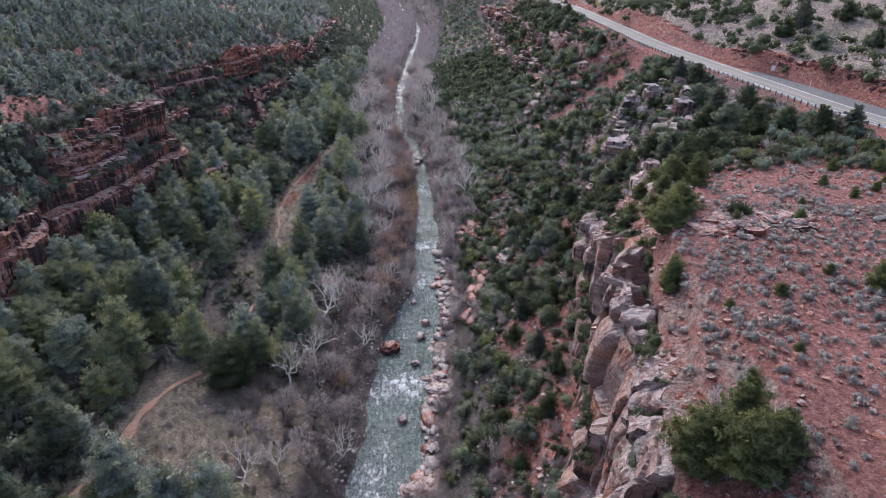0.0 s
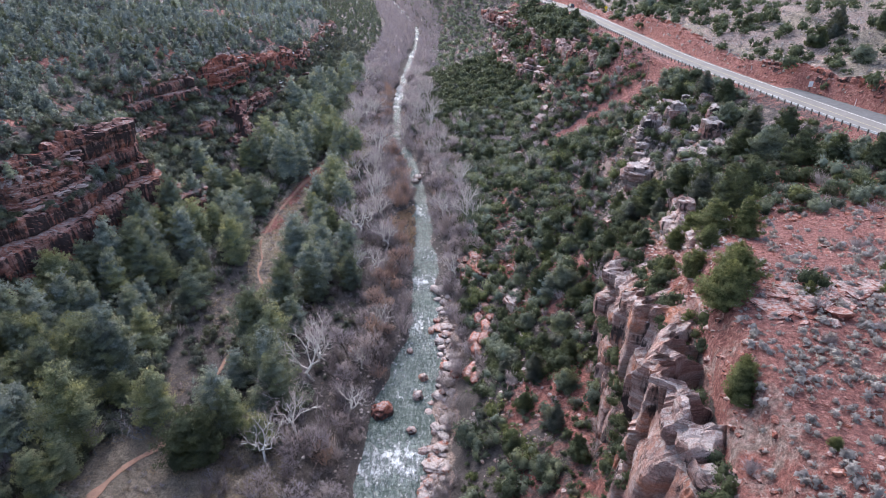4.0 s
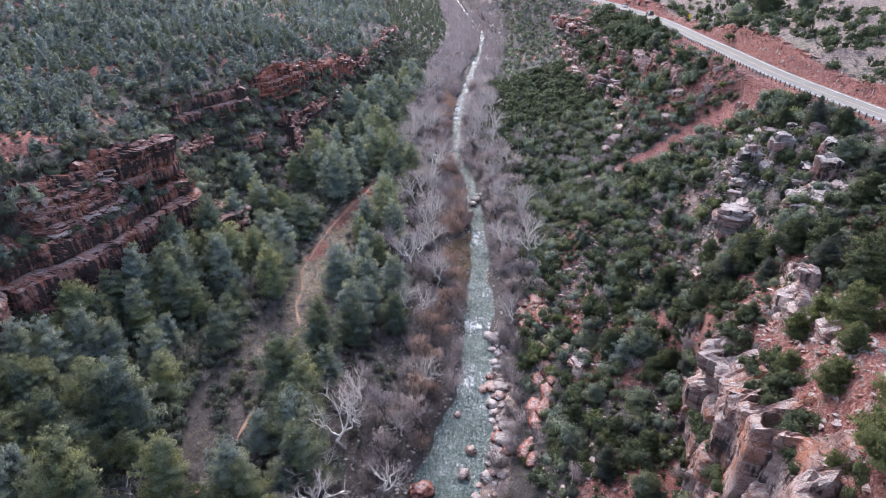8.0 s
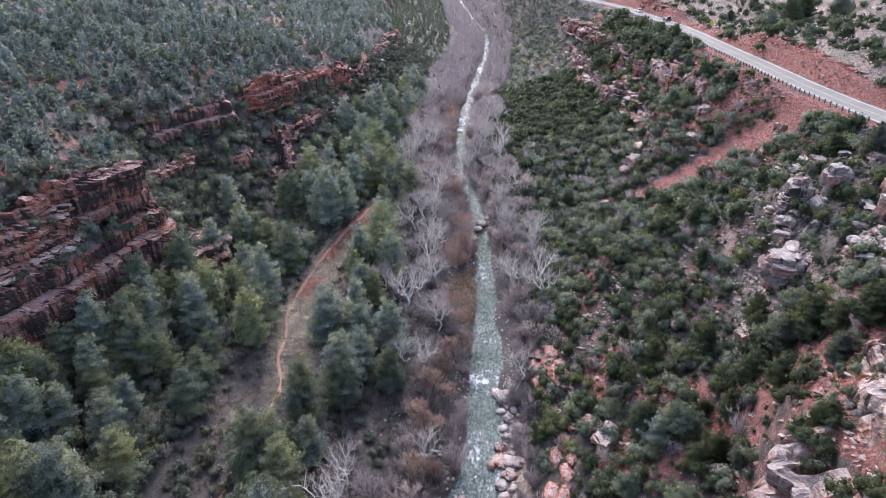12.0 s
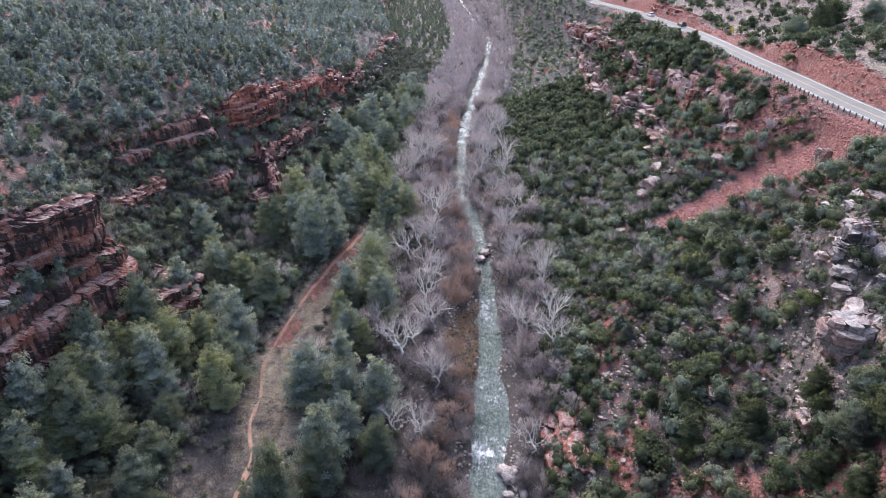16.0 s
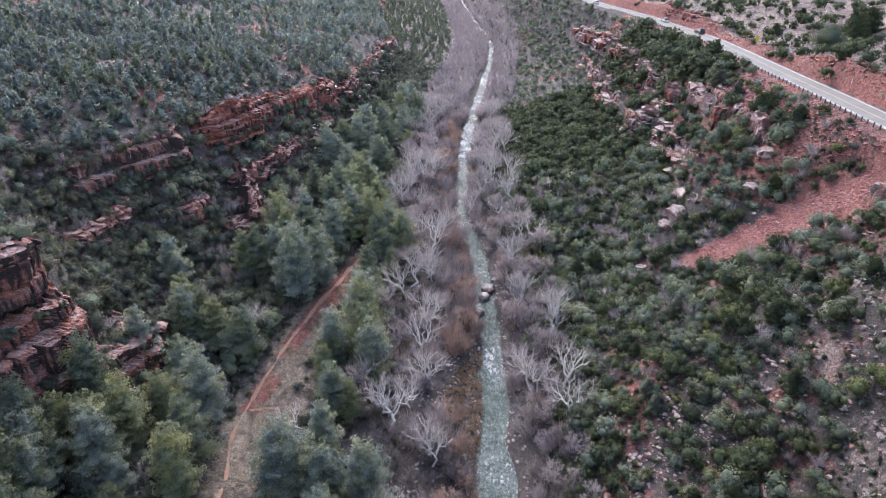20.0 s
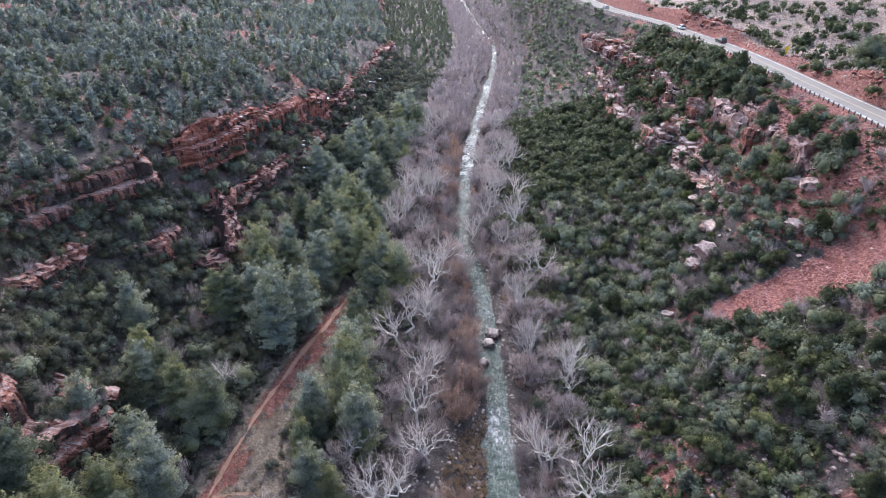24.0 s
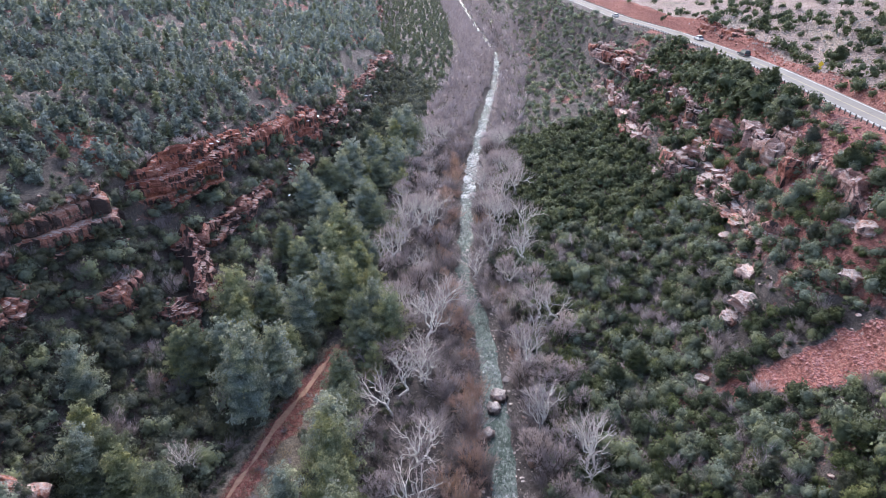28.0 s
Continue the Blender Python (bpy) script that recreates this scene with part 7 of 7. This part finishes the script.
# ---- cars ----
def gloss(name, col, rough=0.25, metal=0.0):
    m, n, l, p = material(name)
    pos = n.new("ShaderNodeTexCoord").outputs["Object"]
    l.new(ramp(n, l, noise_node(n, l, 3.0, 4, 0.6, pos), [(0.3, tuple(c * 0.9 for c in col)), (0.7, col)]), p.inputs["Base Color"])
    p.inputs["Roughness"].default_value, p.inputs["Metallic"].default_value = rough, metal
    return m


M_TYRE = gloss("tyre_rubber", (0.02, 0.02, 0.02), 0.85)
M_GLASS = gloss("dark_car_glass", (0.02, 0.025, 0.03), 0.05)
M_LAMP = gloss("headlight_glass", (0.7, 0.7, 0.68), 0.1)
M_TAIL = gloss("red_tail_lamp", (0.4, 0.02, 0.02), 0.2)


def car(label, paint, y, lane, suv=False):
    root = tagged(new("car"), label, "car", "cars on the road")
    ln, wd = (4.8, 1.9) if suv else (4.6, 1.8)
    roof = 1.75 if suv else 1.45
    prof = [(-ln / 2, 0.35), (-ln / 2, 0.8), (-ln / 2 + 0.25, 0.95), (ln / 2 - 1.3, 0.98), (ln / 2 - 0.15, 0.78), (ln / 2, 0.6), (ln / 2, 0.35)]
    cab = [(-ln / 2 + 0.2, 0.95), (-ln / 2 + (0.35 if suv else 0.9), roof), (0.55, roof), (ln / 2 - 1.35, 0.97)]

    def extrude(pts, half, top_in=0.0):
        b = bmesh.new()
        zs = [z for _, z in pts]
        side = []
        for s in (-1, 1):
            side.append([b.verts.new((s * (half - top_in * (z - min(zs)) / (max(zs) - min(zs))), y0, z)) for y0, z in pts])
        b.faces.new(side[0][::-1])
        b.faces.new(side[1])
        for i in range(len(pts)):
            j = (i + 1) % len(pts)
            b.faces.new((side[0][i], side[0][j], side[1][j], side[1][i]))
        bmesh.ops.recalc_face_normals(b, faces=b.faces[:])
        bmesh.ops.bevel(b, geom=b.edges[:], offset=0.05, segments=2, affect="EDGES")
        return b

    part("body", extrude(prof, wd / 2), paint, root)
    part("cabin_glass", extrude(cab, wd / 2 - 0.06, 0.2), M_GLASS, root, "dark tinted glass")
    b = bmesh.new()
    box(b, -wd / 2 + 0.28, wd / 2 - 0.28, cab[1][0] + 0.05, cab[2][0] - 0.05, roof - 0.02, roof + 0.04)
    bmesh.ops.bevel(b, geom=b.edges[:], offset=0.015, segments=2, affect="EDGES")
    part("roof", b, paint, root)
    for sx in (-1, 1):
        for sy in (-1, 1):
            b = bmesh.new()
            bmesh.ops.create_cone(b, cap_ends=True, segments=18, radius1=0.34, radius2=0.34, depth=0.22, matrix=pose(0, 0, 0, 0, 90, 0))
            w = part("wheel", b, M_TYRE, root)
            w.location = (sx * (wd / 2 - 0.1), sy * ln * 0.3, 0.34)
            b = bmesh.new()
            bmesh.ops.create_cone(b, cap_ends=True, segments=14, radius1=0.21, radius2=0.18, depth=0.24, matrix=pose(0, 0, 0, 0, 90, 0))
            part("rim", b, M_STEEL, w, "silver rim")
        b = bmesh.new()
        box(b, sx * wd / 2 - 0.2 - sx * 0.25, sx * wd / 2 + 0.2 - sx * 0.25, ln / 2 - 0.06, ln / 2 + 0.015, 0.58, 0.72)
        part("headlight", b, M_LAMP, root)
        b = bmesh.new()
        box(b, sx * wd / 2 - 0.16 - sx * 0.2, sx * wd / 2 + 0.16 - sx * 0.2, -ln / 2 - 0.015, -ln / 2 + 0.05, 0.68, 0.84)
        part("tail_light", b, M_TAIL, root)
    x = float(road_x(np.array([y], float))[0])
    dx = float(road_x(np.array([y + 1.0]))[0]) - x
    root.matrix_world = Matrix.LocRotScale((x + lane, y, ROAD_Z + 0.065), Euler((0, 0, -math.atan(dx))), None)


car("white car driving away along the road", gloss("white_car_paint", (0.75, 0.75, 0.74)), 330, 5.4)
car("dark grey sport utility car on the road", gloss("dark_car_paint", (0.05, 0.055, 0.06)), 300, 5.4, True)
car("silver car on the distant road bend", gloss("silver_car_paint", (0.55, 0.56, 0.57), 0.3, 0.4), 392, 2.0)


# ---- side channels of the creek ----
def side_channel(name, ys, xs, w):
    y = np.arange(ys[0], ys[-1], 1.0)
    c = np.interp(y, ys, xs) + 0.8 * vnoise(y / 6, y * 0, 81)
    V, F = ribbon(y, c - w, c + w, 0.12, 3)
    me = mesh_from(name, V, F, [M_WATER], smooth=True)
    a = me.attributes.new("foam", "FLOAT", "POINT")
    a.data.foreach_set("value", np.full(len(V), 0.2, np.float32))
    tagged(new(name, me), "narrow side channel with shining water", "creek", kind="structure")


side_channel("side_channel", [205, 212, 222, 232], [-25.6, -26, -27, -28.5], 0.5)
side_channel("side_channel", [245, 262, 291, 330], [-1.4, 0.2, 4.0, 6.2], 0.45)


# ---- dry grass ----
def dry_grass():
    rng = np.random.default_rng(42)
    x, y = cell_points(-56, -22, 24, 196, 0.68, rng)
    m = (in_clearing(x, y) | (y > 30) & (y < 66) & (x > -54) & (x < -24)) & ~near_trail(x, y, 0.5) & (rng.random(len(x)) < 0.62 + 0.7 * vnoise(x / 4, y / 4, 91))
    tuft = []
    for _ in range(4):
        b = Build()
        n = 9
        P = rng.normal(size=(n, 3)) * (0.35, 0.35, 0)
        D = unit(rng.normal(size=(n, 3)) * (0.6, 0.6, 0.1) + (0, 0, 0.8))
        a = unit(np.cross(D, rng.normal(size=(n, 3)))) * 0.09
        b.add(np.stack([P - a, P + a, P + D * rng.uniform(0.5, 1.1, (n, 1))], 1).reshape(-1, 3), np.arange(3 * n).reshape(-1, 3), np.repeat(rng.random(n), 3))
        tuft.append(b)
    stuff("dry_grass", tuft, x[m], y[m], rng.uniform(0.35, 0.8, m.sum()), [M_STRAW], "dry straw-coloured grass in the clearing", "grass", 0.02, rng)


M_STRAW = leaf_material("straw_grass", (0.17, 0.14, 0.1), (0.34, 0.285, 0.205), (0.5, 0.43, 0.32))
dry_grass()
